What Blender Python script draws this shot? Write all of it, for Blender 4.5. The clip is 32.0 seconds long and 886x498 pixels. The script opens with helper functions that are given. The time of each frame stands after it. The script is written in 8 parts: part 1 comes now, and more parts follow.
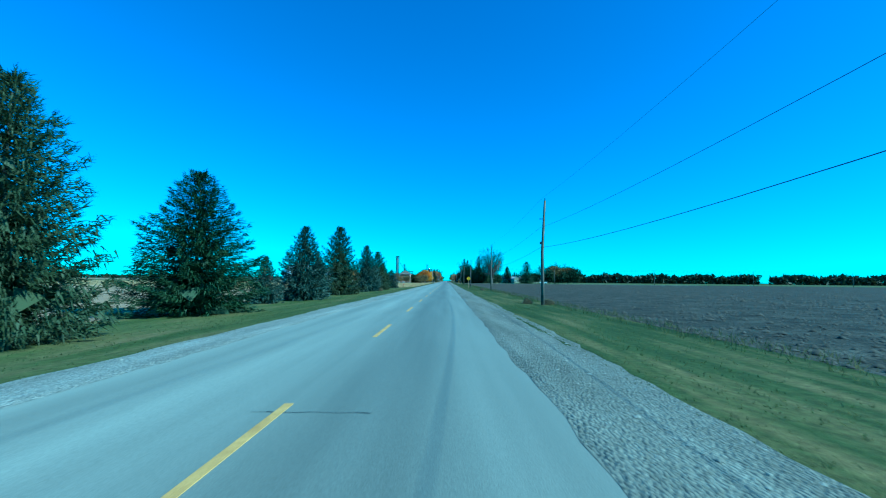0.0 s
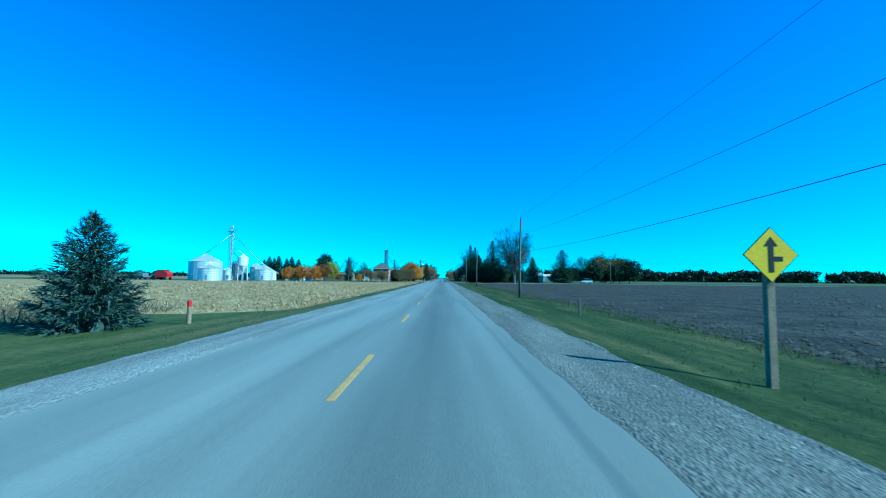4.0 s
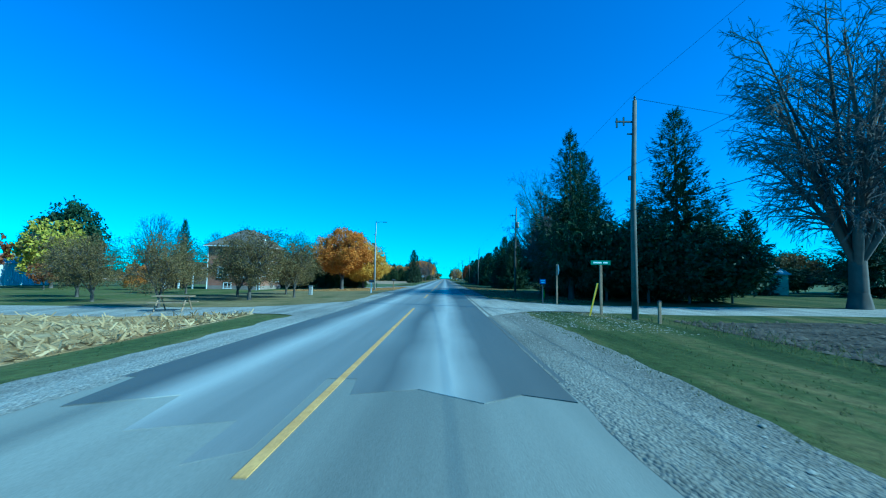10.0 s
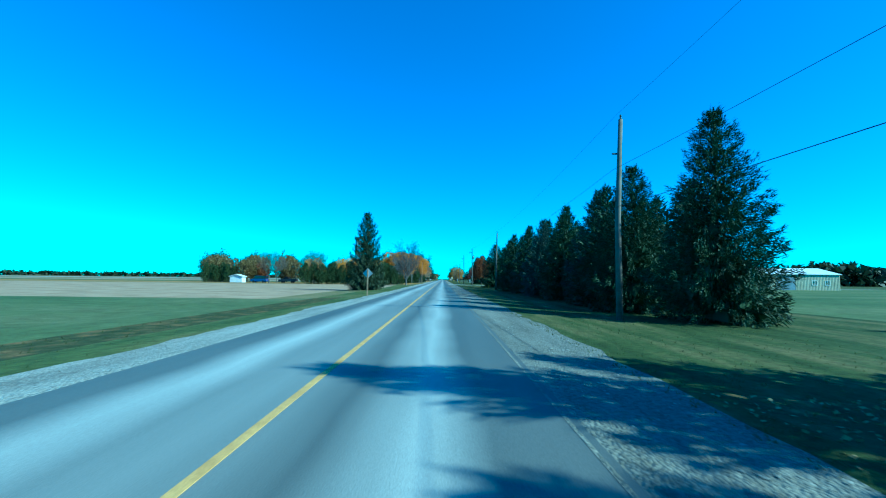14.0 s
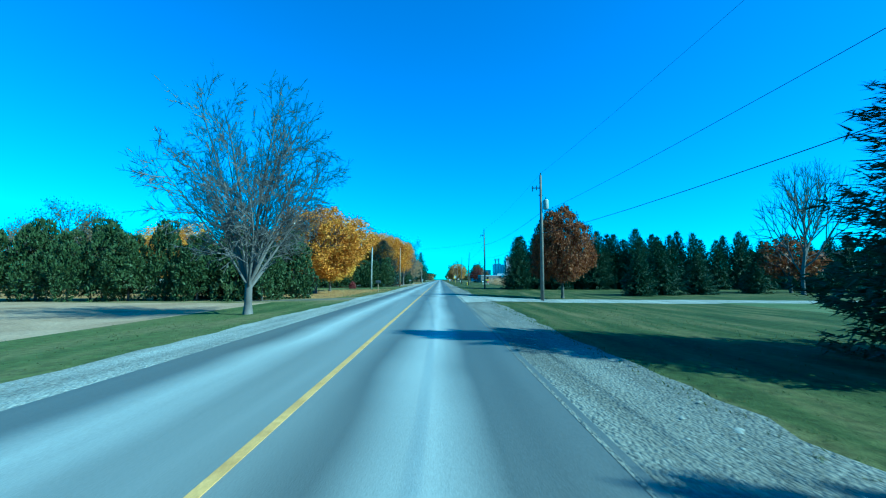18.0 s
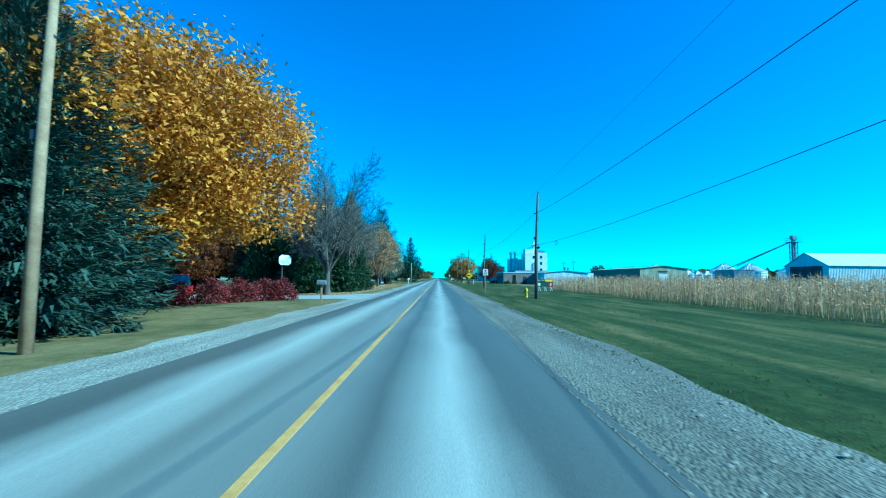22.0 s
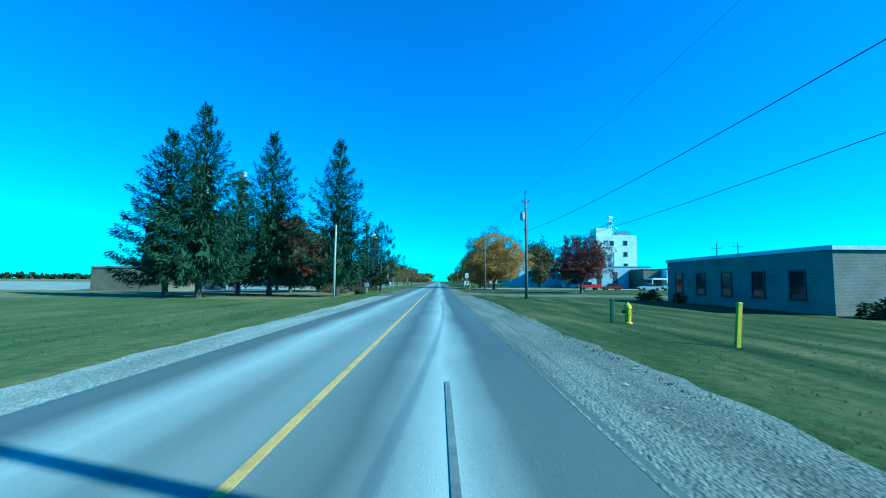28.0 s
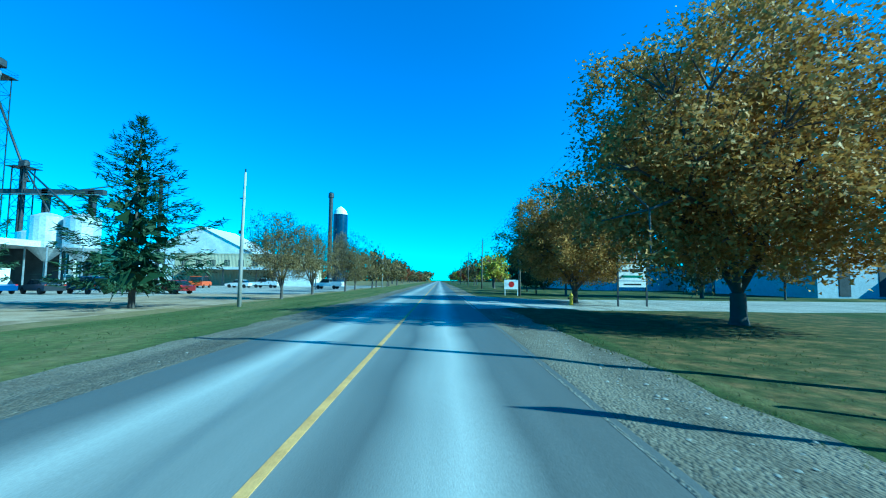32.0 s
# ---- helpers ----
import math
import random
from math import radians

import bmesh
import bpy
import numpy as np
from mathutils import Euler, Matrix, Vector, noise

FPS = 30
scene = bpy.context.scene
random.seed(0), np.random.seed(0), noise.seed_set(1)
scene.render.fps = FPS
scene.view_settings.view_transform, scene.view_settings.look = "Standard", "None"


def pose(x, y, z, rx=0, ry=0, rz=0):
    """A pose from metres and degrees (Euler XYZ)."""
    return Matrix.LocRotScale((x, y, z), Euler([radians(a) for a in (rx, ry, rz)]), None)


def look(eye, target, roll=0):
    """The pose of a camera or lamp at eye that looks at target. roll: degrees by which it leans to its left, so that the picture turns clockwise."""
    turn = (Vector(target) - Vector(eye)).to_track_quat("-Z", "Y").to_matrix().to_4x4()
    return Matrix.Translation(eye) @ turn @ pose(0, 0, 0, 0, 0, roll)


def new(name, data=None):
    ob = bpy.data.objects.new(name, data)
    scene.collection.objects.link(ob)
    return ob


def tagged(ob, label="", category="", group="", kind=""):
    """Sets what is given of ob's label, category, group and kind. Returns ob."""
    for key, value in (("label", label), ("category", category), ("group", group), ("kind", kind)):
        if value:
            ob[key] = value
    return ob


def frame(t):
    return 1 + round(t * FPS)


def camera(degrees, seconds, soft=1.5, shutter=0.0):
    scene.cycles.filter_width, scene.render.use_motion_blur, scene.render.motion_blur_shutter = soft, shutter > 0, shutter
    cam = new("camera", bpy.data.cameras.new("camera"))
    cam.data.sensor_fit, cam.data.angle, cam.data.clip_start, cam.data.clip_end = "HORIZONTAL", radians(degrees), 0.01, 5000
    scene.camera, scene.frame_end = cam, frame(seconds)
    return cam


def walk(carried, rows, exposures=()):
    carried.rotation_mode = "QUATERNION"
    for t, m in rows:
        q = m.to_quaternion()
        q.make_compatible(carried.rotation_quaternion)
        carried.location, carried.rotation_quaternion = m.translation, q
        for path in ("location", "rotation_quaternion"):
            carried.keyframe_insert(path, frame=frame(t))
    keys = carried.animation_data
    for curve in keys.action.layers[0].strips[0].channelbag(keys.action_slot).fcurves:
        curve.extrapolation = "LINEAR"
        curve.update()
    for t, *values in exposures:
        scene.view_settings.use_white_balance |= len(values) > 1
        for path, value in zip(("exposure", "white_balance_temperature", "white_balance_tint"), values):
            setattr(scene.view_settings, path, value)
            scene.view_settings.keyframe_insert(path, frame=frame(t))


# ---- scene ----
# straight country road into a village; x across the road (0 = yellow centre line), y along it
cam = camera(92.0, 32.0, soft=1.1, shutter=0.06)


def ride(x, y, yaw, pitch, roll):
    eye = Vector((x, y, 1.44))
    a, p = radians(yaw), radians(pitch)
    return look(eye, eye + Vector((-math.sin(a) * math.cos(p), math.cos(a) * math.cos(p), math.sin(p))), roll)


# seconds, x, y, yaw, pitch, roll
PATH = [
    (0.0, 1.791, 0.00, 0.54, 4.18, 0.55),
    (0.5, 1.736, 11.48, 0.41, 4.14, 0.56),
    (1.0, 1.671, 23.00, 0.32, 4.10, 0.59),
    (1.5, 1.586, 34.60, 0.29, 4.07, 0.55),
    (2.0, 1.494, 46.30, 0.28, 4.04, 0.53),
    (2.5, 1.406, 58.07, 0.28, 4.01, 0.51),
    (3.0, 1.335, 69.90, 0.31, 3.97, 0.50),
    (3.5, 1.294, 81.74, 0.11, 3.89, 0.57),
    (4.0, 1.282, 93.55, -0.07, 3.87, 0.56),
    (4.5, 1.304, 105.32, -0.22, 3.80, 0.49),
    (5.0, 1.356, 117.05, -0.18, 3.82, 0.48),
    (5.5, 1.427, 128.74, -0.15, 3.85, 0.47),
    (6.0, 1.503, 140.41, -0.14, 3.87, 0.46),
    (6.5, 1.573, 152.04, -0.13, 3.90, 0.42),
    (7.0, 1.622, 163.64, 0.02, 3.98, 0.33),
    (7.5, 1.641, 175.25, 0.21, 4.04, 0.20),
    (8.0, 1.627, 186.73, 0.30, 3.97, 0.20),
    (8.5, 1.588, 197.99, 0.34, 3.90, 0.31),
    (9.0, 1.533, 209.05, 0.39, 3.94, 0.45),
    (9.5, 1.469, 220.01, 0.42, 3.97, 0.55),
    (10.0, 1.433, 230.89, 0.30, 3.89, 0.68),
    (10.5, 1.444, 241.71, 0.12, 4.02, 0.78),
    (11.0, 1.490, 252.51, -0.09, 4.11, 0.73),
    (11.5, 1.562, 263.25, -0.07, 3.95, 0.59),
    (12.0, 1.646, 273.92, -0.11, 3.87, 0.57),
    (12.5, 1.721, 284.51, -0.11, 3.87, 0.54),
    (13.0, 1.774, 295.02, -0.09, 3.89, 0.49),
    (13.5, 1.781, 305.47, -0.01, 3.98, 0.49),
    (14.0, 1.750, 315.90, 0.06, 4.00, 0.63),
    (14.5, 1.713, 326.32, 0.15, 3.95, 0.63),
    (15.0, 1.693, 336.70, 0.03, 3.97, 0.54),
    (15.5, 1.684, 347.06, -0.09, 3.98, 0.47),
    (16.0, 1.680, 357.37, -0.21, 4.00, 0.39),
    (16.5, 1.675, 367.66, -0.35, 4.01, 0.26),
    (17.0, 1.662, 377.90, -0.45, 4.04, 0.13),
    (17.5, 1.636, 388.11, -0.45, 4.07, 0.12),
    (18.0, 1.606, 398.31, -0.38, 4.03, 0.25),
    (18.5, 1.566, 408.47, -0.27, 4.00, 0.70),
    (19.0, 1.507, 418.56, -0.17, 4.04, 1.08),
    (19.5, 1.423, 428.60, -0.07, 4.07, 0.93),
    (20.0, 1.344, 438.61, -0.13, 4.16, 0.71),
    (20.5, 1.283, 448.60, -0.21, 4.21, 0.52),
    (21.0, 1.254, 458.58, -0.37, 4.12, 0.47),
    (21.5, 1.278, 468.52, -0.51, 3.94, 0.62),
    (22.0, 1.331, 478.45, -0.60, 3.86, 0.68),
    (22.5, 1.386, 488.31, -0.52, 4.04, 0.65),
    (23.0, 1.424, 498.15, -0.43, 4.15, 0.50),
    (23.5, 1.440, 507.98, -0.37, 4.21, 0.43),
    (24.0, 1.427, 517.75, -0.24, 4.24, 0.50),
    (24.5, 1.401, 527.45, -0.17, 4.31, 0.51),
    (25.0, 1.379, 537.06, -0.11, 4.14, 0.54),
    (25.5, 1.370, 546.59, -0.08, 4.12, 0.53),
    (26.0, 1.375, 556.08, -0.11, 4.20, 0.49),
    (26.5, 1.392, 565.55, -0.15, 4.30, 0.45),
    (27.0, 1.416, 574.99, -0.23, 4.30, 0.47),
    (27.5, 1.438, 584.41, -0.33, 4.31, 0.48),
    (28.0, 1.448, 593.80, -0.44, 4.31, 0.48),
    (28.5, 1.439, 603.16, -0.58, 4.32, 0.47),
    (29.0, 1.402, 612.49, -0.65, 4.29, 0.40),
    (29.5, 1.348, 621.77, -0.56, 4.17, 0.38),
    (30.0, 1.316, 630.97, -0.66, 4.21, 0.41),
    (30.5, 1.298, 640.16, -0.66, 4.27, 0.46),
    (31.0, 1.286, 649.38, -0.64, 4.27, 0.51),
    (31.5, 1.275, 658.62, -0.49, 4.20, 0.50),
    (32.0, 1.285, 667.82, -0.43, 4.18, 0.50),
]
# seconds, stops, kelvin, tint: the film opens up as trees close in
EXPOSURES = [(0.0, 0.62, 4020, -42), (1.5, 0.50, 4000, -34), (4.0, 0.47, 4000, -31), (7.0, 0.42, 4000, -29), (9.0, 0.44, 4000, -29), (11.3, 0.70, 4050, -40), (12.0, 1.04, 4050, -42), (12.4, 1.0, 4050, -42), (13.0, 0.76, 4050, -42), (18.0, 0.84, 4050, -43), (23.0, 0.80, 4020, -40), (32.0, 0.82, 4020, -41)]
walk(cam, [(r[0], ride(*r[1:])) for r in PATH], EXPOSURES)

# ---- light ----
SUN_EL, SUN_AZ = radians(34.4), radians(109.4)
world = bpy.data.worlds.new("sky")
scene.world = world
world.use_nodes = True
wn, wl = world.node_tree.nodes, world.node_tree.links
wn.clear()
sky = wn.new("ShaderNodeTexSky")
sky.sky_type, sky.sun_disc = "NISHITA", False
sky.sun_elevation, sky.sun_rotation = SUN_EL, SUN_AZ
sky.air_density, sky.dust_density, sky.ozone_density = 1.0, 0.0, 3.5
deep = wn.new("ShaderNodeHueSaturation")
deep.inputs["Saturation"].default_value = 1.6
bg = wn.new("ShaderNodeBackground")
bg.inputs["Strength"].default_value = 0.118
wo = wn.new("ShaderNodeOutputWorld")
tint = wn.new("ShaderNodeMixRGB")
tint.blend_type = "MULTIPLY"
tint.inputs["Fac"].default_value = 1.0
tint.inputs["Color2"].default_value = (0.2, 0.74, 1.10, 1)
wl.new(sky.outputs[0], tint.inputs["Color1"])
wl.new(tint.outputs[0], deep.inputs["Color"])
wl.new(deep.outputs[0], bg.inputs["Color"])
wl.new(bg.outputs[0], wo.inputs["Surface"])
sun = new("sun", bpy.data.lights.new("sun", "SUN"))
sun.data.energy, sun.data.angle, sun.data.color = 5.0, radians(0.53), (1.0, 0.94, 0.84)
sun.matrix_world = look((math.sin(SUN_AZ) * math.cos(SUN_EL) * 90, math.cos(SUN_AZ) * math.cos(SUN_EL) * 90, math.sin(SUN_EL) * 90), (0, 0, 0))

# ---- materials ----


def ramp(n, stops):
    e = n.color_ramp.elements
    while len(e) < len(stops):
        e.new(0.5)
    for k, (p, c) in zip(e, stops):
        k.position, k.color = p, (*c, 1)


def base_material(name, rough=0.8, metal=0.0, spec=0.3):
    m = bpy.data.materials.new(name)
    m.use_nodes = True
    b = m.node_tree.nodes["Principled BSDF"]
    b.inputs["Roughness"].default_value, b.inputs["Metallic"].default_value = rough, metal
    b.inputs["Specular IOR Level"].default_value = spec
    return m, m.node_tree.nodes, m.node_tree.links, b


def surface(name, a, b, scale=3.0, rough=0.8, metal=0.0, bump=0.2, fine=40.0, spec=0.3, c=None, dist=0.01, stretch=None, mottle=0.25):
    """Two-scale mottled surface in world metres: patches between colours a and b, fine grain and relief."""
    m, n, l, p = base_material(name, rough, metal, spec)
    co = n.new("ShaderNodeTexCoord")
    big, small = n.new("ShaderNodeTexNoise"), n.new("ShaderNodeTexNoise")
    big.inputs["Scale"].default_value, small.inputs["Scale"].default_value = scale, fine
    big.inputs["Detail"].default_value, small.inputs["Detail"].default_value = 5, 4
    if stretch:
        mp = n.new("ShaderNodeMapping")
        mp.inputs["Scale"].default_value = stretch
        l.new(co.outputs["Object"], mp.inputs["Vector"])
        l.new(mp.outputs[0], big.inputs["Vector"])
    else:
        l.new(co.outputs["Object"], big.inputs["Vector"])
    l.new(co.outputs["Object"], small.inputs["Vector"])
    r = n.new("ShaderNodeValToRGB")
    ramp(r, [(0.32, a), (0.68, b)] if c is None else [(0.28, a), (0.5, b), (0.72, c)])
    l.new(big.outputs["Fac"], r.inputs["Fac"])
    grain = n.new("ShaderNodeMixRGB")
    grain.blend_type = "MULTIPLY"
    grain.inputs["Fac"].default_value = 0.5
    g = n.new("ShaderNodeValToRGB")
    ramp(g, [(0.3, (0.55, 0.55, 0.55)), (0.7, (1.25, 1.25, 1.25))])
    l.new(small.outputs["Fac"], g.inputs["Fac"])
    l.new(r.outputs["Color"], grain.inputs["Color1"])
    l.new(g.outputs["Color"], grain.inputs["Color2"])
    mid, mr, mm = n.new("ShaderNodeTexNoise"), n.new("ShaderNodeValToRGB"), n.new("ShaderNodeMixRGB")
    mid.inputs["Scale"].default_value, mid.inputs["Detail"].default_value = (scale * fine) ** 0.5, 6
    l.new(co.outputs["Object"], mid.inputs["Vector"])
    ramp(mr, [(0.3, (0.6, 0.6, 0.6)), (0.7, (1.3, 1.3, 1.3))])
    l.new(mid.outputs["Fac"], mr.inputs["Fac"])
    mm.blend_type = "MULTIPLY"
    mm.inputs["Fac"].default_value = mottle
    l.new(grain.outputs["Color"], mm.inputs["Color1"])
    l.new(mr.outputs["Color"], mm.inputs["Color2"])
    l.new(mm.outputs["Color"], p.inputs["Base Color"])
    if bump:
        bp = n.new("ShaderNodeBump")
        bp.inputs["Strength"].default_value, bp.inputs["Distance"].default_value = bump, dist
        l.new(small.outputs["Fac"], bp.inputs["Height"])
        l.new(bp.outputs["Normal"], p.inputs["Normal"])
    return m


def leafy(name, stops, rough=0.6, through_light=0.25, scale=0.5, vary=0.55):
    """Leaves or needles: colour differs from island to island and in soft patches over the crown."""
    m, n, l, p = base_material(name, rough, 0, 0.25)
    geo, co, no = n.new("ShaderNodeNewGeometry"), n.new("ShaderNodeTexCoord"), n.new("ShaderNodeTexNoise")
    no.inputs["Scale"].default_value = scale
    l.new(co.outputs["Object"], no.inputs["Vector"])
    mix = n.new("ShaderNodeMath")
    mix.operation = "MULTIPLY_ADD"
    mix.inputs[1].default_value = vary
    l.new(geo.outputs["Random Per Island"], mix.inputs[0])
    half = n.new("ShaderNodeMath")
    half.operation = "MULTIPLY_ADD"
    half.inputs[1].default_value, half.inputs[2].default_value = 0.9, -0.22
    l.new(no.outputs["Fac"], half.inputs[0])
    l.new(half.outputs[0], mix.inputs[2])
    info = n.new("ShaderNodeObjectInfo")
    shift = n.new("ShaderNodeMath")
    shift.operation = "MULTIPLY_ADD"
    shift.inputs[1].default_value = 0.16
    l.new(info.outputs["Random"], shift.inputs[0])
    l.new(mix.outputs[0], shift.inputs[2])
    r = n.new("ShaderNodeValToRGB")
    ramp(r, [(0.1 + 0.85 * k / max(1, len(stops) - 1), c) for k, c in enumerate(stops)])
    l.new(shift.outputs[0], r.inputs["Fac"])
    l.new(r.outputs["Color"], p.inputs["Base Color"])
    tr, ms, out = n.new("ShaderNodeBsdfTranslucent"), n.new("ShaderNodeMixShader"), n["Material Output"]
    ms.inputs[0].default_value = through_light
    l.new(r.outputs["Color"], tr.inputs["Color"])
    l.new(p.outputs[0], ms.inputs[1])
    l.new(tr.outputs[0], ms.inputs[2])
    l.new(ms.outputs[0], out.inputs["Surface"])
    return m


def asphalt(name, dark, light, wear_glare, rough):
    """Road surface: worn wheel paths along x with their sky glare put into the colour, tar patches and aggregate grain.
    """
    m, n, l, p = base_material(name, rough, 0, 0.35)
    co = n.new("ShaderNodeTexCoord")
    sep = n.new("ShaderNodeSeparateXYZ")
    l.new(co.outputs["Object"], sep.inputs[0])
    wob = n.new("ShaderNodeTexNoise")
    wob.inputs["Scale"].default_value, wob.inputs["Detail"].default_value = 0.25, 2
    l.new(co.outputs["Object"], wob.inputs["Vector"])
    addw = n.new("ShaderNodeMath")
    addw.operation = "MULTIPLY_ADD"
    addw.inputs[1].default_value = 0.5
    l.new(wob.outputs["Fac"], addw.inputs[0])
    l.new(sep.outputs["X"], addw.inputs[2])
    div = n.new("ShaderNodeMapRange")
    div.inputs["From Min"].default_value, div.inputs["From Max"].default_value = -3.1 + 0.25, 3.15 + 0.25
    l.new(addw.outputs[0], div.inputs["Value"])
    r = n.new("ShaderNodeValToRGB")
    ramp(r, wear_glare(dark, light))
    l.new(div.outputs[0], r.inputs["Fac"])
    # long streaks and mottling
    st = n.new("ShaderNodeMapping")
    st.inputs["Scale"].default_value = (1.6, 0.07, 1)
    l.new(co.outputs["Object"], st.inputs["Vector"])
    streak = n.new("ShaderNodeTexNoise")
    streak.inputs["Scale"].default_value, streak.inputs["Detail"].default_value = 1.0, 6
    l.new(st.outputs[0], streak.inputs["Vector"])
    grain = n.new("ShaderNodeTexNoise")
    grain.inputs["Scale"].default_value, grain.inputs["Detail"].default_value = 70, 3
    l.new(co.outputs["Object"], grain.inputs["Vector"])
    col = r.outputs["Color"]
    for tex, lo, hi, amount in ((streak, 0.72, 1.2, 0.6), (grain, 0.7, 1.3, 0.6)):
        g = n.new("ShaderNodeValToRGB")
        ramp(g, [(0.3, (lo,) * 3), (0.7, (hi,) * 3)])
        l.new(tex.outputs["Fac"], g.inputs["Fac"])
        mx = n.new("ShaderNodeMixRGB")
        mx.blend_type = "MULTIPLY"
        mx.inputs["Fac"].default_value = amount
        l.new(col, mx.inputs["Color1"])
        l.new(g.outputs["Color"], mx.inputs["Color2"])
        col = mx.outputs["Color"]
    l.new(col, p.inputs["Base Color"])
    bp = n.new("ShaderNodeBump")
    bp.inputs["Strength"].default_value, bp.inputs["Distance"].default_value = 0.35, 0.008
    l.new(grain.outputs["Fac"], bp.inputs["Height"])
    l.new(bp.outputs["Normal"], p.inputs["Normal"])
    return m


def stony(name, dark, light):
    """Crushed stone: every chip has its own grey and relief, with dusty patches packed by wheels."""
    m, n, l, p = base_material(name, 0.95, 0, 0.15)
    co, vo, no, big = n.new("ShaderNodeTexCoord"), n.new("ShaderNodeTexVoronoi"), n.new("ShaderNodeTexNoise"), n.new("ShaderNodeTexNoise")
    vo.inputs["Scale"].default_value, no.inputs["Scale"].default_value, big.inputs["Scale"].default_value = 24, 9, 0.7
    no.inputs["Detail"].default_value, big.inputs["Detail"].default_value = 6, 4
    mp = n.new("ShaderNodeMapping")
    mp.inputs["Scale"].default_value = (1.8, 0.25, 1)
    l.new(co.outputs["Object"], mp.inputs["Vector"])
    l.new(mp.outputs[0], big.inputs["Vector"])
    l.new(co.outputs["Object"], vo.inputs["Vector"])
    l.new(co.outputs["Object"], no.inputs["Vector"])
    sp, add, r = n.new("ShaderNodeSeparateXYZ"), n.new("ShaderNodeMath"), n.new("ShaderNodeValToRGB")
    l.new(vo.outputs["Color"], sp.inputs[0])
    add.operation = "MULTIPLY_ADD"
    add.inputs[1].default_value = 0.45
    l.new(sp.outputs["X"], add.inputs[0])
    half = n.new("ShaderNodeMath")
    half.operation = "MULTIPLY_ADD"
    half.inputs[1].default_value, half.inputs[2].default_value = 1.1, -0.3
    l.new(big.outputs["Fac"], half.inputs[0])
    l.new(half.outputs[0], add.inputs[2])
    ramp(r, [(0.12, dark), (0.5, tuple((a + b) / 2 for a, b in zip(dark, light))), (0.85, light)])
    l.new(add.outputs[0], r.inputs["Fac"])
    l.new(r.outputs["Color"], p.inputs["Base Color"])
    h, bp = n.new("ShaderNodeMath"), n.new("ShaderNodeBump")
    h.operation = "SUBTRACT"
    l.new(no.outputs["Fac"], h.inputs[0])
    l.new(vo.outputs["Distance"], h.inputs[1])
    bp.inputs["Strength"].default_value, bp.inputs["Distance"].default_value = 0.8, 0.03
    l.new(h.outputs[0], bp.inputs["Height"])
    l.new(bp.outputs["Normal"], p.inputs["Normal"])
    return m


# light bands: polished wheel paths, with the sky's reflection put into the colour
def wear_glare_old(d, w):
    k = [tuple(a + (b - a) * f for a, b in zip(d, w)) for f in (0, 0.5, 1)]
    return [(0.0, k[2]), (0.1, k[1]), (0.26, k[2]), (0.42, k[1]), (0.5, k[1]), (0.6, k[0]), (0.72, k[0]), (0.86, k[1]), (1.0, k[1])]


def wear_glare_new(d, w):
    k = [tuple(a + (b - a) * f for a, b in zip(d, w)) for f in (0, 0.35, 1)]
    return [(0.0, k[0]), (0.1, k[0]), (0.22, k[2]), (0.34, k[1]), (0.49, k[1]), (0.6, k[0]), (0.74, k[2]), (0.84, k[0]), (1.0, k[0])]


M = {}
M["asphalt_old"] = asphalt("worn_asphalt", (0.16, 0.16, 0.142), (0.28, 0.276, 0.24), wear_glare_old, 0.75)
M["asphalt_new"] = asphalt("newer_asphalt", (0.105, 0.105, 0.10), (0.37, 0.365, 0.34), wear_glare_new, 0.65)
M["gravel"] = stony("limestone_gravel", (0.17, 0.16, 0.14), (0.42, 0.40, 0.355))
M["gravel_dark"] = stony("shoulder_gravel", (0.09, 0.085, 0.074), (0.24, 0.228, 0.20))
M["dirt"] = stony("brown_dirt_shoulder", (0.085, 0.074, 0.056), (0.215, 0.188, 0.145))
M["grass"] = surface("mown_grass", (0.027, 0.039, 0.011), (0.06, 0.072, 0.022), 0.95, 0.95, 0, 0.6, 30, 0.1, (0.145, 0.12, 0.052), 0.04, (1.0, 0.14, 1.0), 0.85)
# grass painted lighter, to offset the shade on the left bank's slope
M["verge"] = surface("lightened_verge_grass", (0.055, 0.075, 0.021), (0.10, 0.112, 0.036), 0.6, 0.95, 0, 0.5, 30, 0.1, (0.165, 0.14, 0.062), 0.04, (1.0, 0.2, 1.0), 0.8)
M["litter_grass"] = surface("leaf_strewn_grass", (0.032, 0.042, 0.013), (0.07, 0.068, 0.024), 1.6, 0.95, 0, 0.7, 22, 0.1, (0.18, 0.115, 0.048), 0.03, None, 0.85)
M["dry_grass"] = surface("dry_lawn", (0.085, 0.09, 0.034), (0.185, 0.15, 0.07), 0.4, 0.95, 0, 0.4, 20, 0.1, (0.22, 0.18, 0.09), 0.03, None, 0.6)
M["pale_litter"] = surface("pale_fallen_leaves", (0.16, 0.12, 0.07), (0.30, 0.23, 0.15), 0.7, 0.95, 0, 0.6, 20, 0.1, (0.40, 0.32, 0.23), 0.03)
M["field_green"] = surface("winter_wheat", (0.07, 0.095, 0.035), (0.11, 0.125, 0.05), 0.12, 0.95, 0, 0.6, 12, 0.1, (0.155, 0.15, 0.075), 0.04, (0.35, 1.0, 1.0), 0.6)
M["soil"] = surface("ploughed_soil", (0.028, 0.024, 0.019), (0.056, 0.048, 0.038), 0.5, 0.95, 0, 1.0, 6, 0.15, (0.088, 0.077, 0.062), 0.12, None, 0.8)
